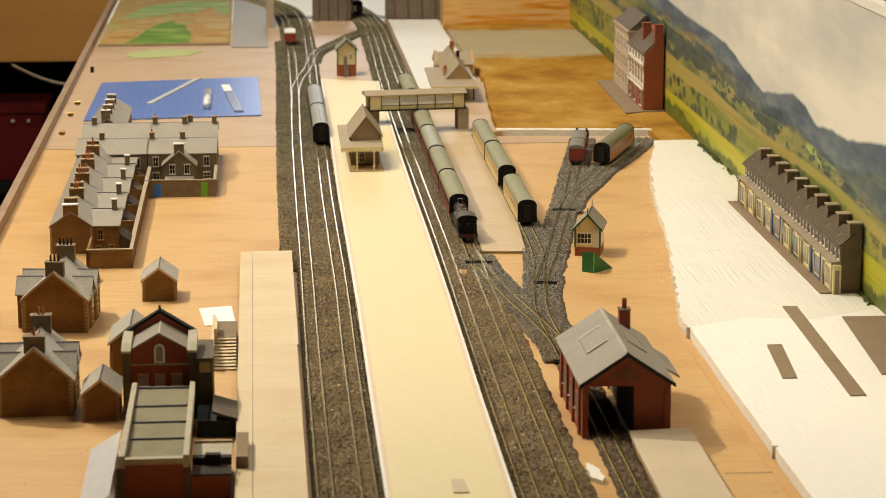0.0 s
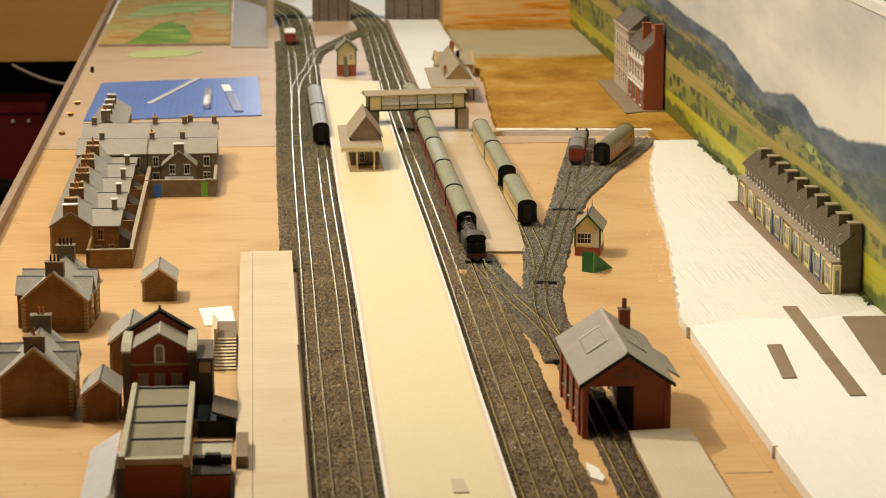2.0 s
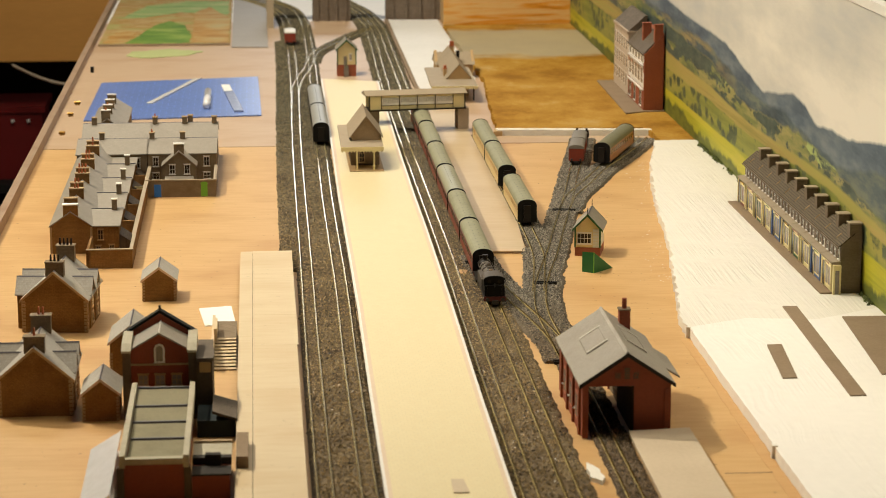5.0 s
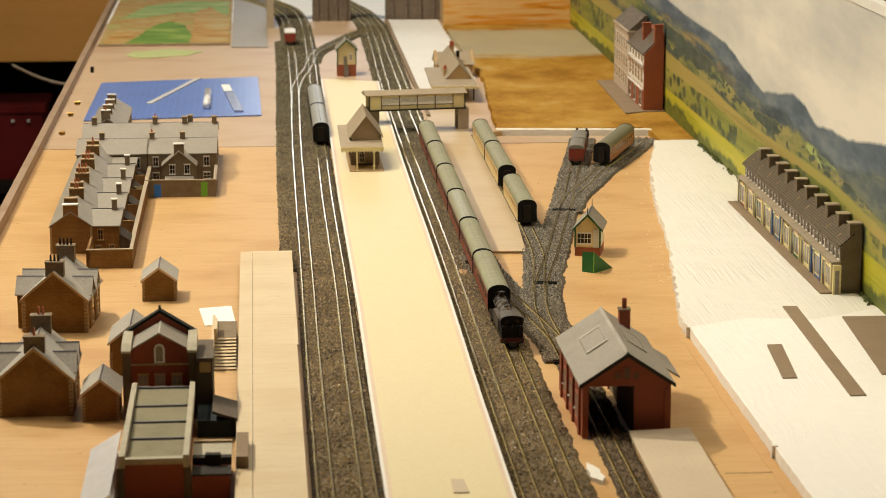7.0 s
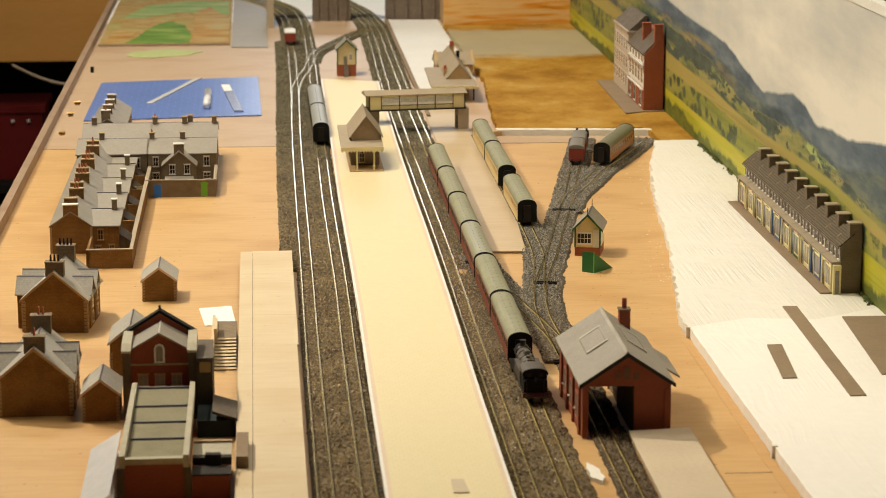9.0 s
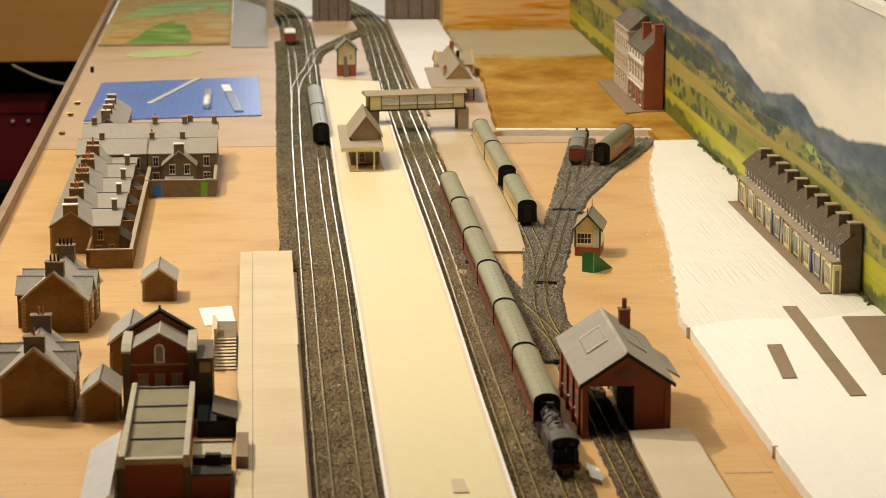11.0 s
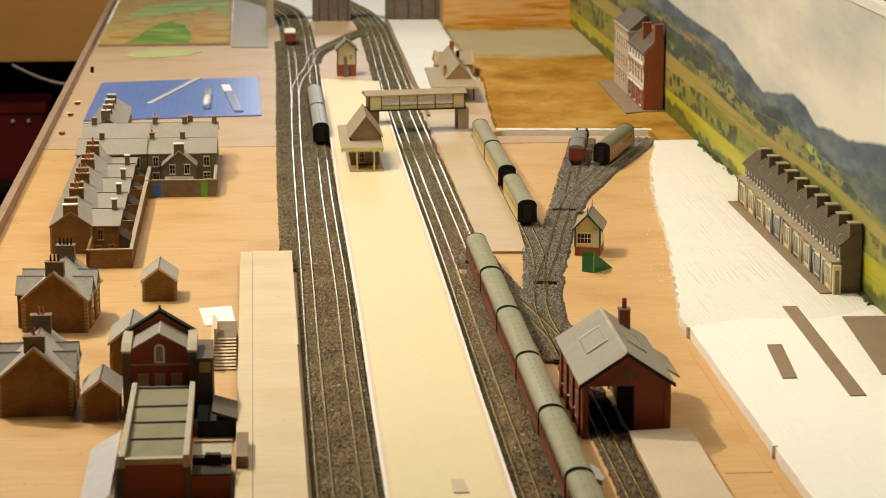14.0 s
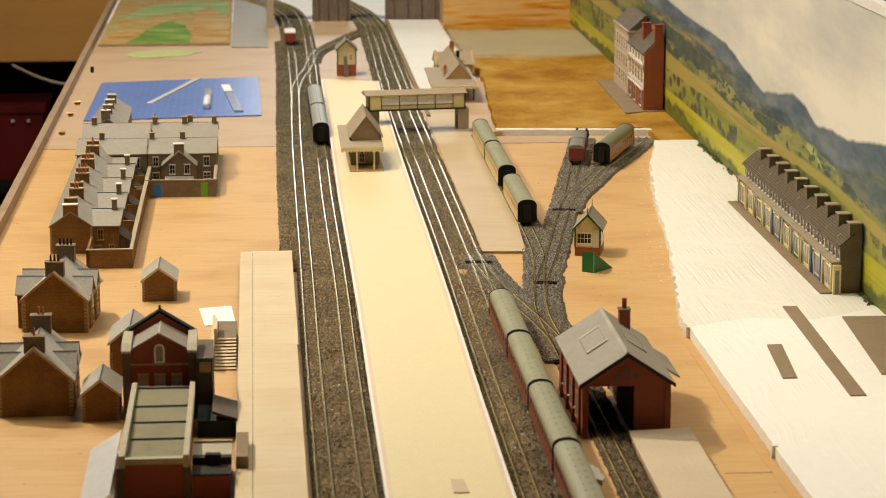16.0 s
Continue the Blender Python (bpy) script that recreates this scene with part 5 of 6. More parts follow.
# terrace running across the board, with a front gable
def cross_terrace(x, width, label, gabled, chim):
    t = thing("terraced_house", x, 4.40, 0, label, "terraced house", "terrace across the board")
    gable(t, 0.0, width - 0.001, 0.0, 0.144, 0.054, 0.0705, "x", GREY_STONE, SLATE, 0.0025)
    gable(t, 0.0, width - 0.001, 0.150, 0.290, 0.052, 0.0760, "x", GREY_STONE, SLATE, 0.0025)
    for cx, cy in chim:
        chimney(t, cx, cy, 0.062, 0.084 if cy < 0.1 else 0.090, 0.0095, 0.012, GREY_STONE, 1 if cx < 0.02 else 0, QUOIN, 0.006)
    if gabled:
        gable(t, 0.030, 0.092, -0.045, 0.06, 0.040, 0.066, "y", GREY_STONE, SLATE, 0.003)
        chimney(t, 0.061, -0.035, 0.058, 0.080, 0.019, 0.012, GREY_STONE, 0)
        for u in (0.048, 0.076):
            window(t, "S", -0.045, u, 0.033, 0.011, 0.018)
        part("lean_to", Build().prism([(-0.085, 0.0), (-0.046, 0.0), (-0.046, 0.020), (-0.085, 0.014)], "x", 0.034, 0.088), SLATE, t)
        window(t, "S", 0.0, 0.015, 0.040, 0.011, 0.018)
        window(t, "S", 0.0, 0.015, 0.012, 0.013, 0.013)
        window(t, "S", 0.0, 0.112, 0.040, 0.011, 0.018)
        window(t, "S", 0.0, 0.112, 0.012, 0.013, 0.013)
    else:
        window(t, "S", 0.0, width - 0.02, 0.038, 0.012, 0.020)
    return t


cross_terrace(-0.350, 0.134, "brown stone terraced house joining two rows", False, [(0.044, 0.072), (0.020, 0.220)])
cross_terrace(-0.2155, 0.131, "brown stone house with a front gable and walled yard", True, [(0.006, 0.072), (0.065, 0.072), (0.006, 0.220), (0.065, 0.220), (0.076, 0.235), (0.124, 0.220)])
for i, y in enumerate((4.73, 4.80, 4.87, 4.94)):
    t = thing("terraced_house", -0.335, y, 0, "brown stone terraced house at the far end of the row", "terraced house", "far terrace houses")
    gable(t, -0.012, 0.058, 0.0, 0.068, 0.046, 0.068, "y", GREY_STONE, SLATE, 0.002)
    chimney(t, 0.020, 0.008, 0.06, 0.086, 0.018, 0.011, GREY_STONE, 1 if i < 2 else 0, WHITE, 0.005)
yard = thing("yard_wall", -0.2135, 4.25, 0, "brown stone yard wall with a blue and a green door", "wall")
part("wall", Build().box(0, 0.130, 0.0, 0.004, 0, 0.031).box(0.126, 0.130, 0.004, 0.149, 0, 0.031).box(0.0, 0.004, 0.004, 0.149, 0, 0.031), GREY_STONE, yard)
part("wall_coping", Build().box(-0.001, 0.131, -0.001, 0.005, 0.031, 0.0328).box(0.125, 0.131, 0.005, 0.149, 0.031, 0.0328), ROOF_CARD, yard)
door(yard, "S", 0.0, 0.022, 0.001, 0.013, 0.023, BLUE_DOOR)
door(yard, "S", 0.0, 0.108, 0.001, 0.012, 0.024, BRIGHT_GREEN)
part("gate_head", Build().prism([(0.101, 0.0248), (0.115, 0.0248), (0.112, 0.0285), (0.104, 0.0285)], "y", -0.0012, 0.0), BRIGHT_GREEN, yard)
gate = thing("yard_gate", -0.244, 4.22, 0, "cream boarded gate between yard walls", "gate")
for i in range(4):
    part("board", Build().box(0.0, 0.029, 0, 0.002, 0.004 + i * 0.006, 0.009 + i * 0.006), CREAM_PAINT, gate)


# detached houses with cross gables
def cottage(x, y, label, pots, rz=0.0):
    t = thing("stone_house", x, y, 0, label, "house", "detached stone houses", rz)
    w, d = 0.092, 0.125
    gable(t, 0, w, 0, d, 0.049, 0.088, "y", STONE_WALL, PALE_SLATE, 0.004, verge=TAN_CARD)
    for s in (0, 1):
        for yc in (0.042, 0.088):
            x0, x1 = (-0.012, w / 2) if s == 0 else (w / 2, w + 0.0015)
            gable(t, x0, x1, yc - 0.018, yc + 0.018, 0.052, 0.071, "x", STONE_WALL, PALE_SLATE, 0.003, z0=0.0)
    chimney(t, w / 2, 0.014, 0.080, 0.101, 0.026, 0.014, GREY_STONE, pots, GREY_STONE, 0.010, clay=SOOT if pots > 1 else None)
    chimney(t, w / 2, d - 0.014, 0.080, 0.104, 0.026, 0.014, GREY_STONE, 4 if pots > 1 else 2, GREY_STONE, 0.010, clay=SOOT if pots > 1 else None)
    for i in range(9):
        for qx in (0.001, w - 0.001):
            part("quoin", Build().box(qx - 0.0028, qx + 0.0028, -0.0009, 0.0025, 0.001 + i * 0.0053, 0.0048 + i * 0.0053), QUOIN, t)
    for yy in (0.042, 0.088):
        window(t, "E", w + 0.0015, yy, 0.038, 0.012, 0.016, TAN_CARD)
        window(t, "E", w + 0.0015, yy, 0.014, 0.012, 0.014, TAN_CARD)
    return t


cottage(-0.345, 3.272, "brown stone detached house with cross gables and tall chimneys", 3, -5)
cottage(-0.335, 2.848, "brown stone detached house with quoins and cross gables", 1)


def hut(x, y, w, d, eave, ridge, label):
    t = thing("stone_outbuilding", x, y, 0, label, "outbuilding", "small stone outbuildings")
    gable(t, 0, w, 0, d, eave, ridge, "y", STONE_WALL, PALE_SLATE, 0.003, verge=PINK_LINE)
    for i in range(7):
        for qx in (0.001, w - 0.001):
            part("quoin", Build().box(qx - 0.0022, qx + 0.0022, -0.0009, 0.002, 0.001 + i * 0.0046, 0.0040 + i * 0.0046), QUOIN, t)


hut(-0.182, 3.445, 0.050, 0.066, 0.033, 0.051, "small brown stone outbuilding with a pitched slate roof")
hut(-0.228, 2.822, 0.045, 0.066, 0.0355, 0.053, "small brown stone outbuilding beside the red brick hall")
hut(-0.206, 3.03, 0.056, 0.085, 0.046, 0.068, "small brown stone outbuilding behind the red brick hall")


# red brick station building in the foreground
st = thing("brick_station_building", -0.125, 2.50, 0, "large dark red brick station building with flat roofed wing", "station building")
gable(st, -0.042, 0.030, 0.330, 0.385, 0.089, 0.1090, "y", RED_BRICK, SLATE, 0.0035, ridge_mat=COPING)
part("rear_gable", Build().prism([(-0.050, 0.0), (0.036, 0.0), (0.036, 0.094), (-0.007, 0.121), (-0.050, 0.094)], "y", 0.389, 0.400), RED_BRICK, st, "dark red rear gable")
for sgn in (-1, 1):
    e = -0.007 + sgn * 0.047
    part("rear_bargeboard", Build().prism([(e, 0.092), (-0.007, 0.1215), (-0.007, 0.1255), (e, 0.0960)], "y", 0.3885, 0.402), BLACK, st, "black rear verge")
part("finial", Build().cyl((-0.007, 0.392), 0.0016, 0.125, 0.131, "z", 8), SOOT, st)
def arch(w, z0, z1):
    return [(-w, z0), (w, z0)] + [(w * math.cos(math.pi * k / 10), z1 + w * math.sin(math.pi * k / 10)) for k in range(11)]


aw = part("arched_window", Build().prism([(x - 0.006, z) for x, z in arch(0.0068, 0.072, 0.090)], "y", 0.3285, 0.330), COPING, st, "pale arched window surround")
part("pane", Build().prism([(x - 0.006, z) for x, z in arch(0.0042, 0.0745, 0.090)], "y", 0.3278, 0.3285), GLASS_GREY, aw)
part("string_course", Build().box(-0.0425, 0.0305, 0.3285, 0.330, 0.069, 0.0715), QUOIN, st)
for u in (-0.027, -0.006, 0.015):
    window(st, "S", 0.330, u, 0.050, 0.013, 0.014, TAN_CARD, GLASS_GREY, (1, 1))
for x in (-0.052, 0.030):
    part("corner_pier", Build().box(x, x + 0.010, 0.322, 0.388, 0, 0.088), HALL_STONE, st, "dark corner pier")
    part("pier_cap", Build().prism([(0.318, 0.088), (0.390, 0.088), (0.390, 0.099), (0.334, 0.097), (0.318, 0.091)], "x", x - 0.001, x + 0.011), PARAPET, st, "grey pier capping")
part("wing_wall", Build().box(-0.034, 0.036, 0.0, 0.290, 0, 0.0450), RED_BRICK, st, "red brick flat-roofed wing")
for y0, y1, z in ((0.004, 0.088, 0.0462), (0.091, 0.150, 0.0475), (0.153, 0.212, 0.0488), (0.215, 0.288, 0.0500)):
    part("roof_panel", Build().box(-0.0315, 0.0315, y0, y1, 0.0452, z), OLIVE_ROOF, st, "drab flat roof panel")
    part("roof_step", Build().box(-0.0315, 0.0315, y1, y1 + 0.003, 0.0452, z + 0.0024), RIDGE, st)
part("parapet", Build().box(-0.039, -0.0325, -0.004, 0.296, 0.042, 0.0565), PARAPET, st, "pale grey parapet")
part("parapet", Build().box(0.0325, 0.039, -0.004, 0.296, 0.042, 0.0565), PARAPET, st, "pale grey parapet")
part("parapet", Build().box(-0.032, 0.032, -0.005, 0.004, 0.046, 0.0530), PARAPET, st, "pale front parapet")
part("corner_pier", Build().box(-0.042, -0.034, -0.004, 0.004, 0, 0.0419), HALL_STONE, st)
part("corner_pier", Build().box(0.033, 0.041, -0.004, 0.004, 0, 0.0419), HALL_STONE, st)
part("side_block", Build().box(0.0402, 0.060, 0.318, 0.420, 0, 0.077), HALL_STONE, st, "dark tall side block")
part("side_block_cap", Build().box(0.0402, 0.062, 0.314, 0.362, 0.077, 0.081), DARK_SLATE, st)
part("side_block_roof", Build().prism([(0.3625, 0.0771), (0.4200, 0.0771), (0.4200, 0.0774), (0.3625, 0.0780)], "x", 0.0402, 0.060), DARK_SLATE, st)
part("panel", Build().box(0.044, 0.058, 0.3165, 0.318, 0.062, 0.075), TAN_CARD, st)
part("lean_to_roof", Build().prism([(0.0605, 0.030), (0.091, 0.021), (0.091, 0.024), (0.0605, 0.034)], "y", 0.24, 0.315), DARK_SLATE, st, "grey lean-to roof")
part("lean_to_wall", Build().box(0.0415, 0.088, 0.242, 0.313, 0, 0.021), TEAL_DARK, st)
part("side_wing", Build().box(0.0415, 0.084, 0.0, 0.110, 0, 0.030), RED_BRICK, st, "dark red side wing")
part("side_wing_roof", Build().prism([(0.052, 0.0302), (0.110, 0.0302), (0.110, 0.0335), (0.052, 0.0315)], "x", 0.0415, 0.086), PARAPET, st, "pale grey side roof")
part("side_parapet", Build().box(0.0415, 0.086, 0.040, 0.0515, 0.0302, 0.0385), DARK_CARD, st, "dark parapet")
part("side_parapet", Build().box(0.0560, 0.074, 0.030, 0.0395, 0.0302, 0.0450), DARK_CARD, st)
part("front_roof", Build().box(0.0415, 0.086, -0.002, 0.0295, 0.0302, 0.0325), DARK_CARD, st)
part("canopy_edge", Build().box(0.0415, 0.086, 0.113, 0.1160, 0.024, 0.036), PLY_PALE, st, "pale canopy edge")
part("end_block", Build().box(0.091, 0.105, 0.055, 0.150, 0, 0.034), BROWN_CARD, st)
gl = thing("glazed_lean_to", -0.205, 2.40, 0, "pale glossy card lean-to beside the brick building", "lean-to")
part("roof", Build().prism([(0.0, 0.020), (0.036, 0.042), (0.036, 0.044), (0.0, 0.022)], "y", 0.0, 0.235), CLEAR, gl, "pale glossy roof")
part("wall", Build().box(0.002, 0.036, 0.001, 0.234, 0, 0.0195), PAPER, gl)
gg = thing("gabled_annexe", -0.168, 2.95, 0, "pale gabled annexe at the side of the brick hall", "annexe")
gable(gg, -0.012, 0.030, 0.0, 0.060, 0.060, 0.075, "y", STONE_WALL, SLATE, 0.003)

# footbridge steps and small things on the left
sp = thing("platform_steps", -0.072, 3.045, 0, "card steps with a pale handrail wall leading to the platform", "steps")
for i in range(10):
    part("step", Build().box(0.004, 0.034, i * 0.010, 0.100, i * 0.0020 + 0.0011, (i + 1) * 0.0020), PLY_PALE, sp)
    part("riser", Build().box(0.004, 0.034, i * 0.010 + 0.002, 0.100, i * 0.0020, i * 0.0020 + 0.0011), DARK_CARD, sp)
part("landing", Build().box(0.004, 0.034, 0.100, 0.19, 0, 0.0205), GREY_STONE, sp)
part("side_wall", Build().box(0.0, 0.0038, 0.0, 0.19, 0, 0.030), PLY_PALE, sp)
part("side_wall", Build().box(0.003, 0.0075, 0.08, 0.14, 0.021, 0.038), PLY_PALE, sp)
solid("paper_sheet", Build().prism([(-0.085, 3.285), (-0.040, 3.293), (-0.048, 3.402), (-0.096, 3.390)], "z", 0.0, 0.0015), PAPER, "square of white paper lying on the boards", "paper sheet")

# goods shed
gs = thing("goods_shed", 0.387, 2.70, 0, "dark red goods shed with a grey slate roof and track door", "goods shed")
W_, D_ = 0.109, 0.218
wl = Build()
for x0, x1 in ((0.0, 0.0075), (0.064, W_)):
    wl.box(x0, x1, 0.0, 0.004, 0, 0.066)
wl.prism([(0.0, 0.066), (W_, 0.066), (W_, 0.070), (W_ / 2, 0.106), (0.0, 0.070)], "y", 0.0, 0.004)
part("front_wall", wl, RED_BRICK, gs, "red brick gable wall with a wide track opening")
bw = Build()
for x0, x1 in ((0.0, 0.0075), (0.064, W_)):
    bw.box(x0, x1, D_ - 0.004, D_, 0, 0.066)
bw.prism([(0.0, 0.066), (W_, 0.066), (W_, 0.070), (W_ / 2, 0.106), (0.0, 0.070)], "y", D_ - 0.004, D_)
part("back_wall", bw, RED_BRICK, gs)
part("side_wall", Build().box(0.0, 0.004, 0.004, D_ - 0.004, 0, 0.070), RED_BRICK, gs)
part("side_wall", Build().box(W_ - 0.004, W_, 0.004, D_ - 0.004, 0, 0.070), RED_BRICK, gs)
part("inner_dock", Build().box(0.0665, W_ - 0.004, 0.004, D_ - 0.004, 0, 0.014), BROWN_CARD, gs)
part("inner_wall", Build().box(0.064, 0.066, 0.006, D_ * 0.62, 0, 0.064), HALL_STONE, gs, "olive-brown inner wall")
for s in (-1, 1):
    e = W_ / 2 + s * (W_ / 2 + 0.005)
    z = 0.070 - 0.005 * 0.036 / 0.056
    part("roof_slope", Build().prism([(e, z + 0.0004), (W_ / 2, 0.1064), (W_ / 2, 0.1092), (e, z + 0.0028)], "y", -0.006, D_ + 0.004), SLATE, gs, "grey slate roof slope")
    part("bargeboard", Build().prism([(e, z - 0.002), (W_ / 2, 0.104), (W_ / 2, 0.1094), (e, z + 0.003)], "y", -0.0075, -0.006), DARK_CARD, gs, "dark bargeboard")

    def roof_z(xx):
        return 0.1094 - abs(xx - W_ / 2) * 0.036 / 0.056
    for u0, u1 in ((0.012, 0.014), (0.036, 0.038)):
        xa, xb = W_ / 2 + s * u0, W_ / 2 + s * u1
        part("skylight_bar", Build().prism([(xa, roof_z(xa) - 0.001), (xb, roof_z(xb) - 0.001), (xb, roof_z(xb) + 0.0014), (xa, roof_z(xa) + 0.0014)], "y", 0.085, 0.150), SLATE, gs)
    for yy in (0.082, 0.150):
        xa, xb = W_ / 2 + s * 0.012, W_ / 2 + s * 0.038
        part("skylight_bar", Build().prism([(xa, roof_z(xa) - 0.001), (xb, roof_z(xb) - 0.001), (xb, roof_z(xb) + 0.0016), (xa, roof_z(xa) + 0.0016)], "y", yy, yy + 0.0040), SKYLIGHT_BAR, gs, "pale skylight curb")
    xa, xb = W_ / 2 + s * 0.014, W_ / 2 + s * 0.036
    part("skylight", Build().prism([(xa, roof_z(xa) - 0.001), (xb, roof_z(xb) - 0.001), (xb, roof_z(xb) + 0.0006), (xa, roof_z(xa) + 0.0006)], "y", 0.085, 0.150), SLATE, gs)
part("ridge_tiles", Build().prism([(W_ / 2 - 0.003, 0.1080), (W_ / 2 + 0.003, 0.1080), (W_ / 2, 0.1112)], "y", -0.006, D_ + 0.004), PALE_SLATE, gs, "pale ridge")
for yy in (0.02, 0.075, 0.13, 0.185):
    part("buttress", Build().box(-0.0028, 0.0, yy - 0.005, yy + 0.005, 0, 0.062), ORANGE_BRICK, gs)
for yy in (0.047, 0.102, 0.157):
    window(gs, "W", 0.0, yy, 0.030, 0.020, 0.030, ORANGE_BRICK, GLASS_GREY, (2, 2))
    part("bracket_light", Build().ball((-0.0035, yy, 0.026), 0.0016, 8), WHITE, gs)
for u in (W_ / 2 - 0.011, W_ / 2, W_ / 2 + 0.011):
    h = 0.016 if u == W_ / 2 else 0.010
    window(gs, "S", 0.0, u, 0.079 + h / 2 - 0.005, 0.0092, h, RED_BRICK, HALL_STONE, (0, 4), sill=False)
part("buttress", Build().box(W_ - 0.008, W_, -0.002, 0.0, 0, 0.062), RED_BRICK, gs)
part("side_office", Build().box(W_, W_ + 0.018, 0.10, 0.184, 0, 0.048), RED_BRICK, gs)
part("office_roof", Build().prism([(W_ - 0.002, 0.067), (W_ + 0.028, 0.048), (W_ + 0.028, 0.0505), (W_ - 0.002, 0.0695)], "y", 0.092, 0.190), SLATE, gs, "grey lean-to roof over the loading door")
chimney(gs, 0.081, 0.195, 0.080, 0.113, 0.014, 0.014, RED_BRICK, 0, GREY_STONE)
part("chimney_pot", Build().cyl((0.081, 0.195), 0.0032, 0.1146, 0.128, "z", 12, 0.0030), RED_BRICK, gs, "dark red chimney pot")

# signal boxes
def signal_box(x, y, w, d, label, brick, eave, ridge, boards, base=0.0145, rz=0.0):
    t = thing("signal_box", x, y, 0, label, "signal box", "signal boxes", rz)
    part("base", Build().box(0, w, 0, d, 0, base), brick, t, "brick base")
    gable(t, 0.0006, w - 0.0006, 0.0006, d - 0.0006, eave, ridge, "y", boards, SLATE, 0.005, z0=base, verge=GREEN_PAINT)
    for px in (0.0005, w - 0.0005):
        part("corner_post", Build().box(px - 0.0014, px + 0.0014, -0.0012, 0.0016, base, eave), GREEN_PAINT, t)
    for e in (-0.004, d + 0.004):
        part("finial", Build().cyl((w / 2, e), 0.0007, ridge, ridge + 0.013, "z", 8, 0.0004), BLACK, t)
    return t


sb = signal_box(0.5146, 3.704, 0.042, 0.064, "cream signal box on an orange brick base beside the points", ORANGE_BRICK, 0.048, 0.069, CREAM_PAINT, rz=-14)
window(sb, "S", 0.0006, 0.0155, 0.030, 0.024, 0.018, WHITE, GLASS_DARK, (3, 1))
for i in range(6):
    part("weatherboard", Build().box(0.0295, 0.0405, 0.0, 0.0006, 0.0150 + i * 0.0052, 0.0196 + i * 0.0052), WHITE, sb)
    part("weatherboard", Build().box(0.0414, 0.0424, 0.002, 0.058, 0.0150 + i * 0.0052, 0.0196 + i * 0.0052), WHITE, sb)
far = signal_box(0.1955, 5.755, 0.047, 0.058, "yellow signal box on an orange brick base between tracks", ORANGE_BRICK, 0.070, 0.090, CREAM_PAINT, 0.030)
part("steps", Build().prism([(-0.012, 0.0), (0.0, 0.0), (0.0, 0.028), (-0.003, 0.028)], "x", 0.016, 0.028), BRIDGE_STONE, far, "dark brown steps")
door(far, "S", 0.0, 0.020, 0.029, 0.009, 0.022, GLASS_GREY)
window(far, "S", 0.0006, 0.033, 0.049, 0.007, 0.016, WHITE, GLASS_GREY, (1, 1))
part("rail_post", Build().cyl((0.0225, -0.004), 0.001, 0.0, 0.040, "z", 8), GREEN_PAINT, far)
gw = thing("green_wedge", 0.510, 3.578, 0, "folded dark green card wedge lying by the signal box", "card wedge")
fl = Build()
fl.v = [(0.001, 0.011, 0), (0.018, -0.002, 0), (0.054, 0.035, 0), (0.001, 0.011, 0.033), (0.018, -0.002, 0.034)]
fl.f = [(0, 1, 4, 3), (1, 2, 4), (0, 3, 2), (3, 4, 2), (0, 2, 1)]
part("flank", fl, GREEN_WEDGE, gw, "dark green card faces")
part("fold", Build().cyl((0.0178, -0.0022), 0.0007, 0, 0.034, "z", 6), BRIGHT_GREEN, gw, "pale worn fold")

# island platform building and footbridge
ib = thing("platform_building", 0.15, 4.362, 0.022, "brown stone platform building with a steep gable and valanced canopy", "platform building")
part("canopy_roof", Build().prism([(0.012, 0.042), (0.215, 0.052), (0.215, 0.055), (0.012, 0.045)], "x", 0.004, 0.086), ROOF_CARD, ib, "flat brown canopy roof")
part("valance", Build().box(0.004, 0.086, 0.0105, 0.0120, 0.038, 0.0455), CREAM_PAINT, ib, "cream saw-tooth valance")
for i in range(14):
    u = 0.0065 + i * 0.0058
    part("valance_tooth", Build().prism([(u - 0.0026, 0.0381), (u + 0.0026, 0.0381), (u, 0.0345)], "y", 0.0105, 0.0118), CREAM_PAINT, ib)
for sx in (0.0345, 0.0675):
    part("post", Build().box(sx - 0.0016, sx + 0.0016, 0.0120, 0.0152, 0, 0.042), CREAM_PAINT, ib)
part("wall", Build().box(0.025, 0.080, 0.060, 0.200, 0, 0.045), GREY_STONE, ib)
window(ib, "S", 0.060, 0.046, 0.020, 0.011, 0.026, TAN_CARD, GLASS_DARK, (1, 2))
gable(ib, 0.027, 0.083, 0.072, 0.215, 0.058, 0.094, "y", TAN_STONE, ROOF_CARD, 0.005, z0=0.044, ridge_mat=ROOF_CARD)
part("base_plate", Build().box(0.020, 0.086, 0.0, 0.23, 0, 0.0012), TAN_CARD, ib, "brown card base")

fb = thing("footbridge", 0.2290, 4.893, 0.011, "covered cream footbridge with glazed side and brown roof", "footbridge", rz=7.4)
part("deck", Build().box(0.0, 0.228, 0.0, 0.055, 0.0395, 0.0425), SOOT, fb)
part("side_panel", Build().box(0.006, 0.226, 0.004, 0.007, 0.0425, 0.072), CREAM_PAINT, fb, "cream boarded side")
part("side_panel", Build().box(0.006, 0.226, 0.048, 0.051, 0.0425, 0.072), CREAM_PAINT, fb)
part("end_panel", Build().box(0.2225, 0.226, 0.0072, 0.0478, 0.0425, 0.072), CREAM_PAINT, fb)
part("roof", Build().prism([(0.001, 0.072), (0.054, 0.072), (0.056, 0.0738), (0.0275, 0.0815), (-0.001, 0.0738)], "x", -0.003, 0.231), ROOF_CARD, fb, "brown card roof")
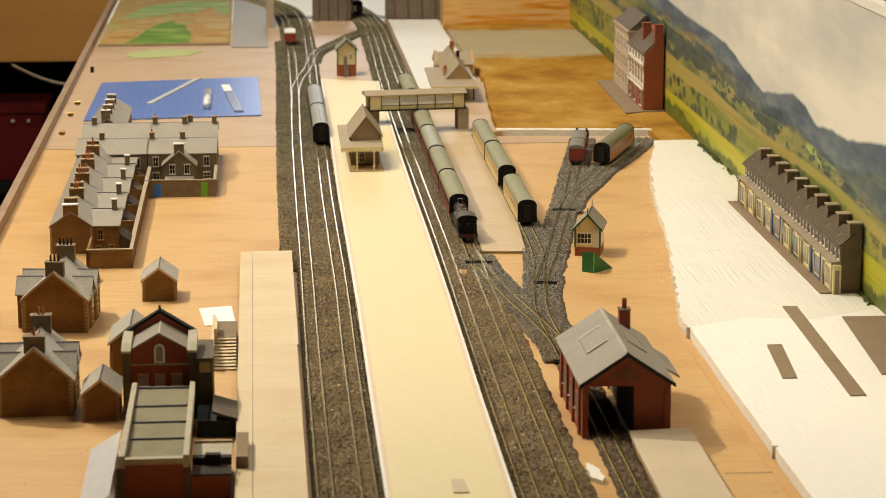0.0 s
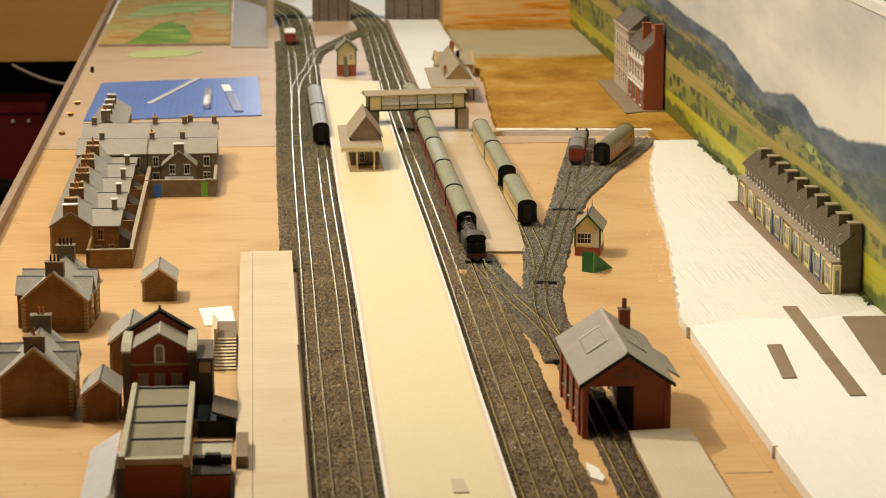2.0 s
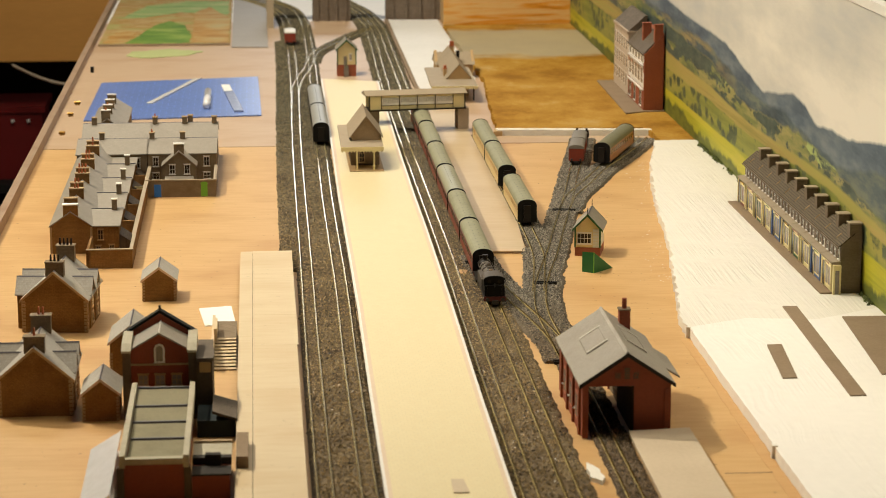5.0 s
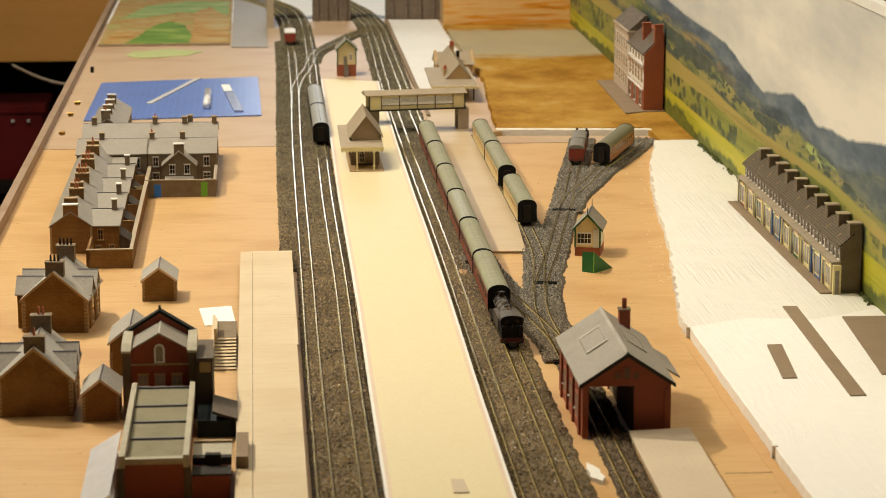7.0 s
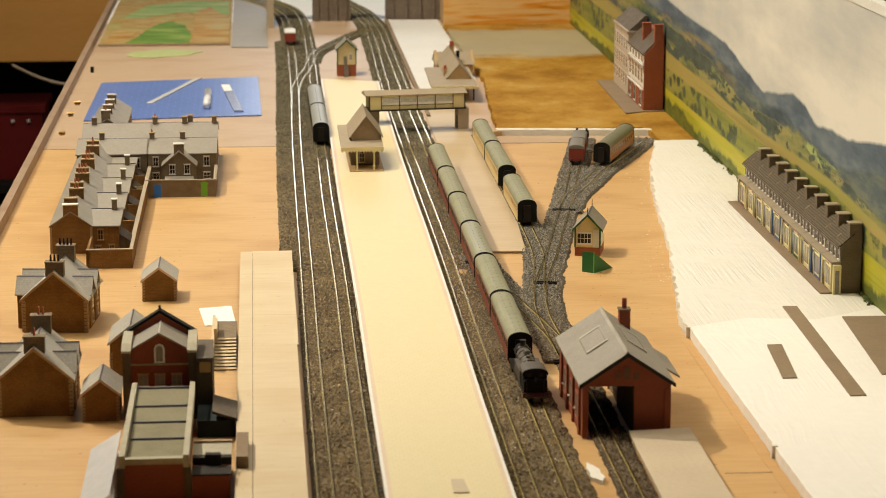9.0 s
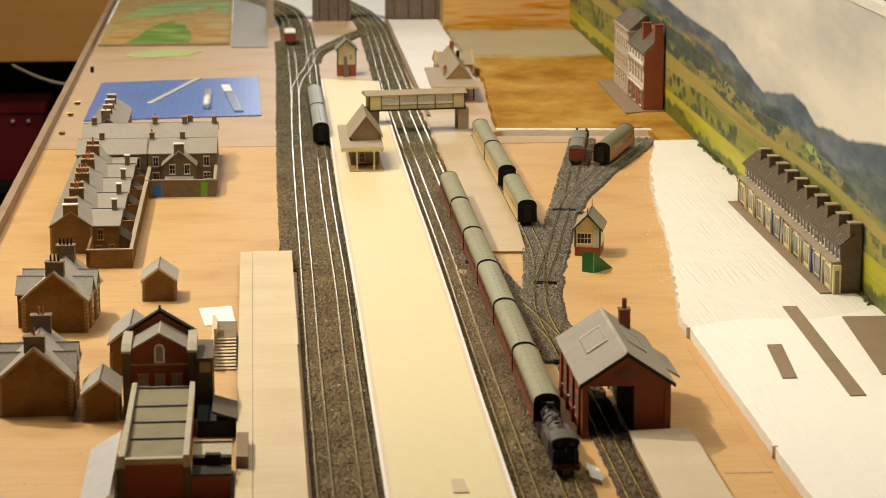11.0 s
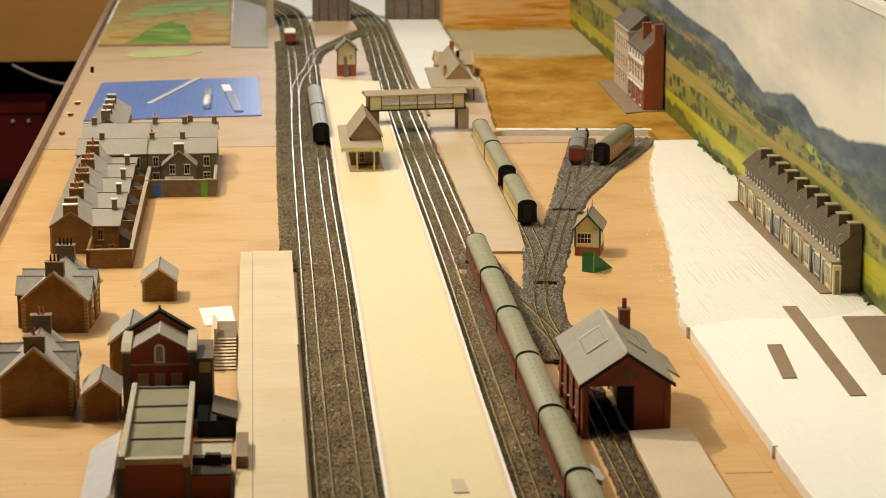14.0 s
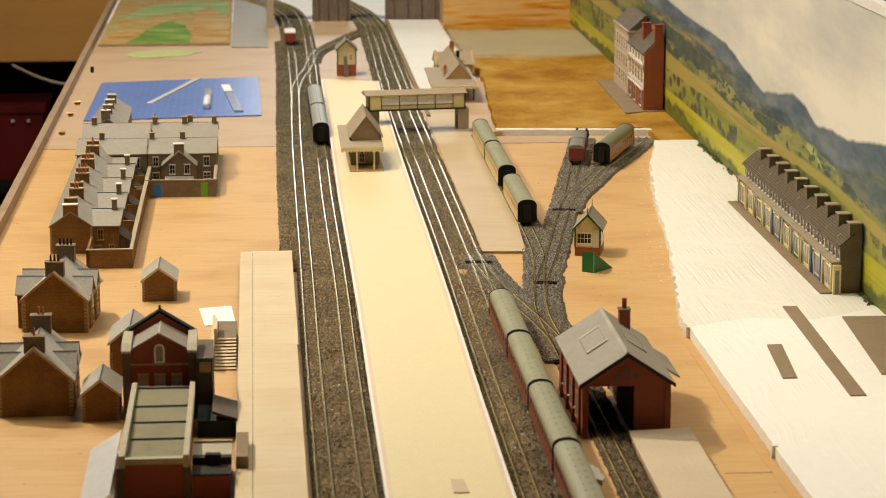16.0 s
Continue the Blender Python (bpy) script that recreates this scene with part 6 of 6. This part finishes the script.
for i in range(4):
    u = 0.0541 + i * 0.0412
    window(fb, "S", 0.004, u, 0.0620, 0.0385, 0.0115, WHITE, GLASS_PALE, (6, 0), sill=False)
    part("apron", Build().box(u - 0.0192, u + 0.0192, 0.0030, 0.0040, 0.0520, 0.0560), WHITE, fb, "white board below the panes")
for i in range(5):
    u = 0.0335 + i * 0.0412
    part("frame_post", Build().box(u - 0.0007, u + 0.0007, 0.0022, 0.0040, 0.0425, 0.072), SOOT, fb)
for u in (0.0058, 0.2255):
    part("frame_post", Build().box(u - 0.0013, u + 0.0013, 0.0018, 0.0065, 0.0400, 0.072), SOOT, fb)
part("sill_beam", Build().box(0.0335, 0.1985, 0.0026, 0.0040, 0.0505, 0.0515), SOOT, fb)
part("pier", Build().box(0.212, 0.2370, 0.012, 0.046, -0.0065, 0.0395), BUFF, fb, "grey stone bridge pier")
part("pier", Build().box(0.008, 0.030, 0.012, 0.046, 0.0112, 0.0395), GREY_STONE, fb, "grey stone bridge pier")
fb.scale = (0.95, 1.0, 1.0)
solid("wood_offcut", Build().prism([(0.497, 4.854), (0.516, 4.858), (0.520, 4.884), (0.500, 4.884)], "z", 0.0005, 0.011), TAN_CARD, "brown wooden offcut at the corner of the painted ground", "wood offcut")

# far station house
fh = thing("station_house", 0.436, 5.63, 0.005, "tan card station house with cross gable, canopy and orange chimneys", "station house")
gable(fh, 0.004, 0.096, 0.075, 0.165, 0.030, 0.052, "x", TAN_CARD, ROOF_CARD, 0.004, ridge_mat=ROOF_CARD)
gable(fh, 0.0090, 0.0640, -0.205, 0.12, 0.0375, 0.068, "y", TAN_CARD, ROOF_CARD, 0.003, z0=0.0346, ridge_mat=ROOF_CARD)
part("wall", Build().box(0.0095, 0.0635, -0.003, 0.12, 0, 0.0345), TAN_CARD, fh)
for x in (0.0015, 0.0925):
    part("parapet", Build().prism([(0.070, 0.028), (0.170, 0.028), (0.120, 0.060)], "x", x, x + 0.006), TAN_CARD, fh)
part("canopy", Build().prism([(-0.033, -0.038), (-0.038, -0.310), (0.0707, -0.317), (0.0746, -0.117), (0.076, -0.006), (-0.032, -0.006)], "z", 0.0315, 0.0345), ROOF_CARD, fh, "wide flat brown canopy roof")
part("platform_wall", Build().box(-0.022, 0.055, -0.25, -0.004, 0, 0.0314), TAN_CARD, fh)
part("valance", Build().box(-0.037, 0.0705, -0.3205, -0.3175, 0.0300, 0.0350), CREAM_PAINT, fh, "cream saw-tooth valance")
for i in range(19):
    u = -0.0342 + i * 0.0057
    part("valance_tooth", Build().prism([(u - 0.0026, 0.0299), (u + 0.0026, 0.0299), (u, 0.0265)], "y", -0.3205, -0.318), CREAM_PAINT, fh)
part("post", Build().box(0.060, 0.0635, -0.310, -0.306, 0, 0.0314), SOOT, fh)
chimney(fh, 0.042, 0.075, 0.040, 0.076, 0.011, 0.011, TAN_CARD, 0, POT)
part("chimney_top", Build().box(0.0370, 0.0470, 0.070, 0.080, 0.0777, 0.0880), POT, fh, "orange chimney top")
chimney(fh, 0.0070, -0.150, 0.0346, 0.052, 0.008, 0.009, TAN_CARD, 0, POT)
part("chimney_top", Build().box(0.0035, 0.0105, -0.1535, -0.1465, 0.0537, 0.0600), POT, fh, "orange chimney top")
part("black_vent", Build().box(0.053, 0.061, 0.072, 0.080, 0.046, 0.064), BLACK, fh)

# row of shops against the painted valley
SHOPS = [(MAROON_SHOP, GLASS_GREY), (CREAM_PAINT, GLASS_GREY), (GREEN_PAINT, GLASS_GREY), (CREAM_PAINT, GLASS_GREY), (BLUE_PAINT, GLASS_GREY), (CREAM_PAINT, GLASS_GREY), (GREEN_PAINT, GLASS_GREY), (CREAM_PAINT, GLASS_GREY), (BLUE_PAINT, GLASS_GREY), (CREAM_PAINT, GLASS_GREY)]
NAMES = {id(MAROON_SHOP): "maroon", id(CREAM_PAINT): "cream", id(GREEN_PAINT): "dark green", id(BLUE_PAINT): "blue"}
SH = 0.0702
for i, (paint, pane) in enumerate(reversed(SHOPS)):
    t = thing("shop", 0.859, 3.351 + i * SH, 0.015, "narrow stone terraced shop with a %s shopfront and slate roof" % NAMES[id(paint)], "shop", "row of shops")
    part("wall", Build().prism([(0.012, 0), (0.0435, 0), (0.0435, 0.096), (0.033, 0.091), (0.012, 0.0735)], "y", 0.0004, SH - 0.0004), SHOP_STONE, t)
    part("roof", Build().prism([(0.008, 0.0705), (0.033, 0.0915), (0.033, 0.0940), (0.008, 0.0730)], "y", 0.0, SH), SHOP_SLATE, t, "dark slate roof slope")
    c = part("chimney", Build().box(0.0245, 0.0425, 0.001, 0.018, 0.080, 0.1065), SHOP_STONE, t)
    part("chimney_cap", Build().box(0.0230, 0.0435, 0.0, 0.0192, 0.1065, 0.1085), ROOF_CARD, c)
    part("party_flashing", Build().prism([(0.014, 0.0775), (0.022, 0.0842), (0.022, 0.0858), (0.014, 0.0791)], "y", SH * 0.55, SH * 0.562), TAN_CARD, t)
    front = part("shopfront", Build().box(-0.0035, 0.0084, 0.004, SH - 0.004, 0.0, 0.036), paint, t, "painted shopfront")
    front.location, front.scale = (0.0035, 0, 0), (1, 1, 1.27)
    part("fascia", Build().prism([(-0.0045, 0.0350), (0.0084, 0.0350), (0.0084, 0.0392), (-0.0060, 0.0378)], "y", 0.001, SH - 0.001), ROOF_CARD, front)
    part("gutter", Build().box(0.0060, 0.0079, 0.0, SH, 0.0690, 0.0708), SHOP_STONE, t)
    for ya, yb in ((0.009, 0.040), (0.046, 0.060)):
        part("shop_window", Build().box(-0.0042, -0.0034, ya, yb, 0.006 if ya < 0.02 else 0.002, 0.031), pane if ya < 0.02 else GLASS_DARK, front)
    for ya in (0.0042, SH - 0.0082):
        part("pilaster", Build().box(-0.0052, -0.0034, ya, ya + 0.004, 0.0, 0.0352), CREAM_PAINT if paint is not BLUE_PAINT else paint, front)
    part("window_head", Build().box(-0.0048, -0.0040, 0.0085, 0.0405, 0.030, 0.0318), CREAM_PAINT, front)
    part("window_sill", Build().box(-0.0048, -0.0040, 0.0085, 0.0405, 0.0055, 0.0075), CREAM_PAINT, front)
    part("door_frame", Build().box(-0.0048, -0.0040, 0.0445, 0.0462, 0.0, 0.0318), CREAM_PAINT, front)
    part("glazing_bar", Build().box(-0.0046, -0.0038, 0.0240, 0.0252, 0.006, 0.031), paint, front)
    part("sign", Build().box(-0.0042, -0.0034, 0.010, SH - 0.012, 0.0320, 0.0346), (CREAM_PAINT, CREAM_PAINT, TAN_CARD, MAROON_SHOP, BLACK)[i % 5], front, "narrow painted name board")
    part("lettering", Build().box(-0.0046, -0.0040, 0.020, SH - 0.024, 0.0327, 0.0339), (MAROON_SHOP, GREEN_PAINT, BLACK, CREAM_PAINT, YELLOW_BAR)[i % 5], front)
    for ya in (0.012, 0.035, 0.057):
        window(t, "W", 0.012, ya, 0.0600, 0.0080, 0.0175, COPING, GLASS_DARK, (0, 1))
sl = thing("shop_pavement", 0.8405, 3.349, 0.015, "narrow brown card pavement before the shops", "pavement")
for i in range(10):
    part("slab", Build().box(0.0, 0.0180, i * SH + 0.0003, (i + 1) * SH - 0.0003, 0, 0.0022), BROWN_CARD, sl)
ent = thing("end_shop_front", 0.8595, 3.344, 0.015, "cream framed corner of the end shop", "shop corner")
part("pilaster", Build().box(-0.001, 0.0018, 0.0, 0.0065, 0, 0.045), CREAM_PAINT, ent)
part("pilaster", Build().box(0.0085, 0.0110, 0.0, 0.0065, 0, 0.045), CREAM_PAINT, ent)
part("frieze", Build().box(0.0018, 0.0085, 0.0, 0.0065, 0.037, 0.045), CREAM_PAINT, ent)
part("pane", Build().box(0.0018, 0.0085, 0.002, 0.0065, 0.0, 0.037), GLASS_GREY, ent)

# tall buildings at the far right
rb = thing("town_house", 0.857, 5.08, 0.0158, "tall red brick gable-ended town house with white windows", "town house", "tall far town houses")
part("wall", Build().prism([(0, 0), (0.046, 0), (0.046, 0.150), (0.040, 0.143), (0, 0.108)], "y", 0, 0.22), ORANGE_BRICK, rb)
part("roof", Build().prism([(-0.003, 0.1065), (0.040, 0.1445), (0.040, 0.147), (-0.003, 0.109)], "y", 0.003, 0.222), DARK_SLATE, rb)
chimney(rb, 0.034, 0.010, 0.130, 0.165, 0.020, 0.016, ORANGE_BRICK, 0, ORANGE_BRICK)
chimney(rb, 0.024, 0.110, 0.120, 0.158, 0.020, 0.016, ORANGE_BRICK, 0, ORANGE_BRICK)
for z in (0.040, 0.088):
    part("facade", Build().box(-0.0008, 0.0, 0.004, 0.218, z + 0.002, z + 0.032 if z < 0.05 else 0.106), COPING, rb, "pale painted front")
    part("balcony_rail", Build().box(-0.004, 0.0, 0.006, 0.216, z - 0.002, z), COPING, rb)
for yy in (0.030, 0.070, 0.110, 0.150, 0.190):
    window(rb, "W", 0.0, yy, 0.066, 0.030, 0.032, WHITE, GLASS_GREY, (2, 2))
    window(rb, "W", 0.0, yy, 0.098, 0.030, 0.014, WHITE, GLASS_GREY, (2, 0))
for yy in (0.045, 0.125, 0.190):
    window(rb, "W", 0.0, yy, 0.020, 0.026, 0.030, WHITE, GLASS_DARK, (1, 1))
tb = thing("town_house", 0.857, 5.305, 0.0158, "tall buff stone town house with rows of windows", "town house", "tall far town houses")
part("wall", Build().box(0, 0.046, 0, 0.215, 0, 0.125), PALE_STONE, tb)
part("cornice", Build().box(-0.004, 0.046, -0.002, 0.217, 0.125, 0.130), BUFF, tb)
part("roof", Build().prism([(0, 0.130), (0.046, 0.130), (0.046, 0.160), (0.040, 0.160)], "y", 0.002, 0.213), DARK_SLATE, tb)
for z in (0.030, 0.065, 0.100):
    for k in range(6):
        window(tb, "W", 0.0, 0.022 + k * 0.034, z, 0.015, 0.024, COPING, GLASS_GREY, (1, 1), sill=False)
solid("town_pavement", Build().prism([(0.812, 5.045), (0.857, 5.070), (0.903, 5.07), (0.903, 5.55), (0.819, 5.54)], "z", 0.0128, 0.0155), BROWN_CARD, "grey-brown card pavement under the town houses", kind="structure")

for tall in (rb, tb):
    tall.scale = (0.95, 1.0, 1.15)

# cutting mat with tools
cm = thing("cutting_mat", -0.195, 5.43, 0.0, "blue ruled cutting mat lying on the boards", "cutting mat")
part("sheet", Build().prism([(-0.195, -0.315), (0.199, -0.27), (0.192, 0.320), (-0.190, 0.245)], "z", 0.0008, 0.0035), BLUE_MAT, cm)
rl = thing("steel_rule", -0.204, 5.53, 0.0035, "long steel rule lying across the blue mat", "ruler", rz=75)
part("blade", Build().box(-0.198, 0.198, -0.008, 0.006, 0, 0.0016), STEEL_RULE, rl)
part("spine", Build().box(-0.198, 0.198, -0.0100, -0.0082, 0, 0.0035), STEEL_RULE, rl, "raised edge")
tu = thing("glue_tube", -0.121, 5.36, 0.0035, "clear plastic glue tube on the blue mat", "tube")
part("tube", Build().cyl((0, 0.009), 0.0085, -0.11, 0.10, "y", 16).cyl((0, 0.009), 0.004, 0.10, 0.135, "y", 12, 0.002), CLEAR, tu, smooth=True)
bt = thing("plastic_sachet", -0.060, 5.34, 0.0035, "clear plastic sachet with a white label on the mat", "sachet", rz=5)
part("bag", Build().prism([(-0.010, -0.14), (0.012, -0.14), (0.012, 0.15), (-0.010, 0.15)], "z", 0, 0.004), BAG, bt)
part("card_label", Build().box(-0.009, 0.011, 0.17, 0.27, 0, 0.002), PAPER, bt)

# hooks on the board's edge strip
for x, y in ((-0.420, 5.356), (-0.424, 5.194), (-0.423, 4.946)):
    h = thing("brass_hook", x, y, 0.0, "small brass hook screwed to the edge strip", "hook", "brass hooks")
    part("plate", Build().cyl((0, 0), 0.006, 0, 0.003, "z", 12), BRASS, h)
    part("hook", Build().cyl((0, 0.006), 0.0030, -0.007, 0.007, "x", 12), BRASS, h)
h = thing("black_clip", -0.421, 5.877, 0.0, "small black clip at the board's edge", "clip")
part("clip", Build().box(-0.004, 0.004, -0.008, 0.008, 0, 0.014), BLACK, h)

# crumbs of plaster, dust and little tufts at the edge of the white ground
def scatter(name, places, r0, r1, z, material, label, seed, tall=1.0):
    rr = random.Random(seed)
    b = Build()
    for x, y in places:
        sz = rr.uniform(r0, r1)
        n = len(b.v)
        for dx, dy, dz in ((1, 0, 0), (-1, 0, 0), (0, 1, 0), (0, -1, 0), (0.2, 0.1, tall)):
            b.v.append((x + dx * sz * rr.uniform(0.5, 1.3), y + dy * sz * rr.uniform(0.5, 1.3), z + dz * sz * rr.uniform(0.6, 1.2)))
        b.f += [(n, n + 2, n + 4), (n + 2, n + 1, n + 4), (n + 1, n + 3, n + 4), (n + 3, n, n + 4), (n, n + 3, n + 1, n + 2)]
    return solid(name, b, material, label, name.replace("_", " "), "stuff")


rs = random.Random(77)
EDGE = [(0.6445, 3.505), (0.678, 3.746), (0.737, 4.256), (0.763, 4.426), (0.790, 4.56)]
crumbs = []
for i in range(90):
    k = rs.randrange(4)
    t = rs.random()
    crumbs.append((EDGE[k][0] + (EDGE[k + 1][0] - EDGE[k][0]) * t - abs(rs.gauss(0, 0.018)), EDGE[k][1] + (EDGE[k + 1][1] - EDGE[k][1]) * t))
scatter("plaster_crumbs", crumbs, 0.0006, 0.0022, 0.0, PLASTER, "small white plaster crumbs on the plywood", 5, 0.6)
scatter("dust_specks", [(rs.uniform(0.50, 0.66), rs.uniform(3.2, 4.6)) for i in range(120)] + [(rs.uniform(-0.20, 0.02), rs.uniform(3.0, 4.7)) for i in range(60)], 0.0004, 0.0011, 0.0, SLEEPER, "dark specks of grit on the plywood", 6, 0.5)
TUFT = mat("dull_green_tuft", (0.10, 0.12, 0.03), 0.8, 0.5, 400, 60, 0.5, island=0.6)
tufts = []
for i in range(26):
    y0 = rs.choice((4.62, 4.55, 4.47, 4.33, 4.25, 3.36, 3.33, 3.30))
    for j in range(14):
        tufts.append((0.9035 - abs(rs.gauss(0, 0.003)), y0 + rs.gauss(0, 0.018)))
scatter("scenic_tufts", tufts, 0.0012, 0.0032, 0.0145, TUFT, "small dull green tufts along the painted backdrop", 7, 2.2)

# beyond the left edge: another table with dark storage below it
tb2 = thing("side_table", -2.2, 8.6, -0.95, "orange-brown wooden table with dark open storage below", "table")
part("fascia", Build().box(-2.0, 1.7, 0.0, 0.03, 0.60, 1.5), FASCIA, tb2, "plain orange-brown front board")
part("back", Build().box(-2.0, 1.7, 0.75, 0.78, 0, 0.60), BLACK, tb2)
part("shelf", Build().box(-2.0, 1.7, 0.03, 0.75, 0.10, 0.13), BLACK, tb2)
for x in (-1.98, -0.3, 0.62, 1.64):
    part("leg", Build().box(x, x + 0.06, 0.03, 0.09, 0, 0.60), HALL_FLOOR, tb2)
for x, z, w in ((-1.03, -0.82, 0.42),):
    cr = thing("red_crate", x, 8.75, z, "red plastic crate stored under the table", "crate", "red crates")
    part("body", Build().box(-w / 2, w / 2, 0, 0.3, 0, 0.255), RED_BOX, cr)
    part("rim", Build().box(-w / 2 - 0.012, w / 2 + 0.012, -0.012, 0.312, 0.255, 0.28), RED_BOX, cr)
    part("catch", Build().ball((0.16, -0.016, 0.225), 0.007, 10), STEEL_RULE, cr)
    part("catch", Build().ball((0.10, -0.016, 0.225), 0.007, 10), STEEL_RULE, cr)
wi = Build()
cpts = [(-0.90 + 0.025 * i, -0.352 - 0.075 * math.sin(math.pi * min(1, i / 9.0) * 0.5)) for i in range(13)]
for (xa, za), (xb, zb) in zip(cpts, cpts[1:]):
    n = len(wi.v)
    for x, z in ((xa, za), (xb, zb)):
        wi.v += [(x, 8.52, z - 0.006), (x, 8.508, z), (x, 8.52, z + 0.006), (x, 8.532, z)]
    wi.f += [(n + k, n + (k + 1) % 4, n + 4 + (k + 1) % 4, n + 4 + k) for k in range(4)]
solid("cable", wi, CABLE, "grey cable hanging below the table front", "cable")


# ---- what moves ----
FRONT = [(0.0, 3.972), (0.5, 3.941), (1.0, 3.904), (1.5, 3.863), (2.0, 3.820), (2.5, 3.777), (3.0, 3.730), (3.5, 3.683), (4.0, 3.628), (4.7, 3.560), (5.5, 3.472), (6.5, 3.352), (7.0, 3.286), (7.5, 3.222), (8.0, 3.156), (8.5, 3.087), (9.0, 3.012), (9.8, 2.900), (10.6, 2.780), (11.5, 2.632), (12.0, 2.545), (12.5, 2.459), (13.0, 2.367), (13.5, 2.274), (14.0, 2.178), (14.5, 2.081), (15.0, 1.984), (15.5, 1.888), (16.0, 1.795)]
TAIL = [(0.0, 0.300, 6.97, 10), (0.3, 0.290, 7.04, 14), (0.6, 0.270, 7.13, 20), (0.9, 0.243, 7.23, 28), (1.4, 0.19, 7.36, 38), (2.2, 0.08, 7.50, 52), (3.5, -0.12, 7.62, 62), (16.0, -0.20, 7.66, 62)]


def motions():
    walk(engine, [(t, pose(TRAIN_X, y - LOCO_LEN, 0)) for t, y in FRONT])
    for i, c in enumerate(train):
        walk(c, [(t, pose(TRAIN_X, y + 0.004 + i * PITCH, 0)) for t, y in FRONT])
    walk(tail, [(t, pose(x, y, 0, 0, 0, r)) for t, x, y, r in TAIL])


motions()
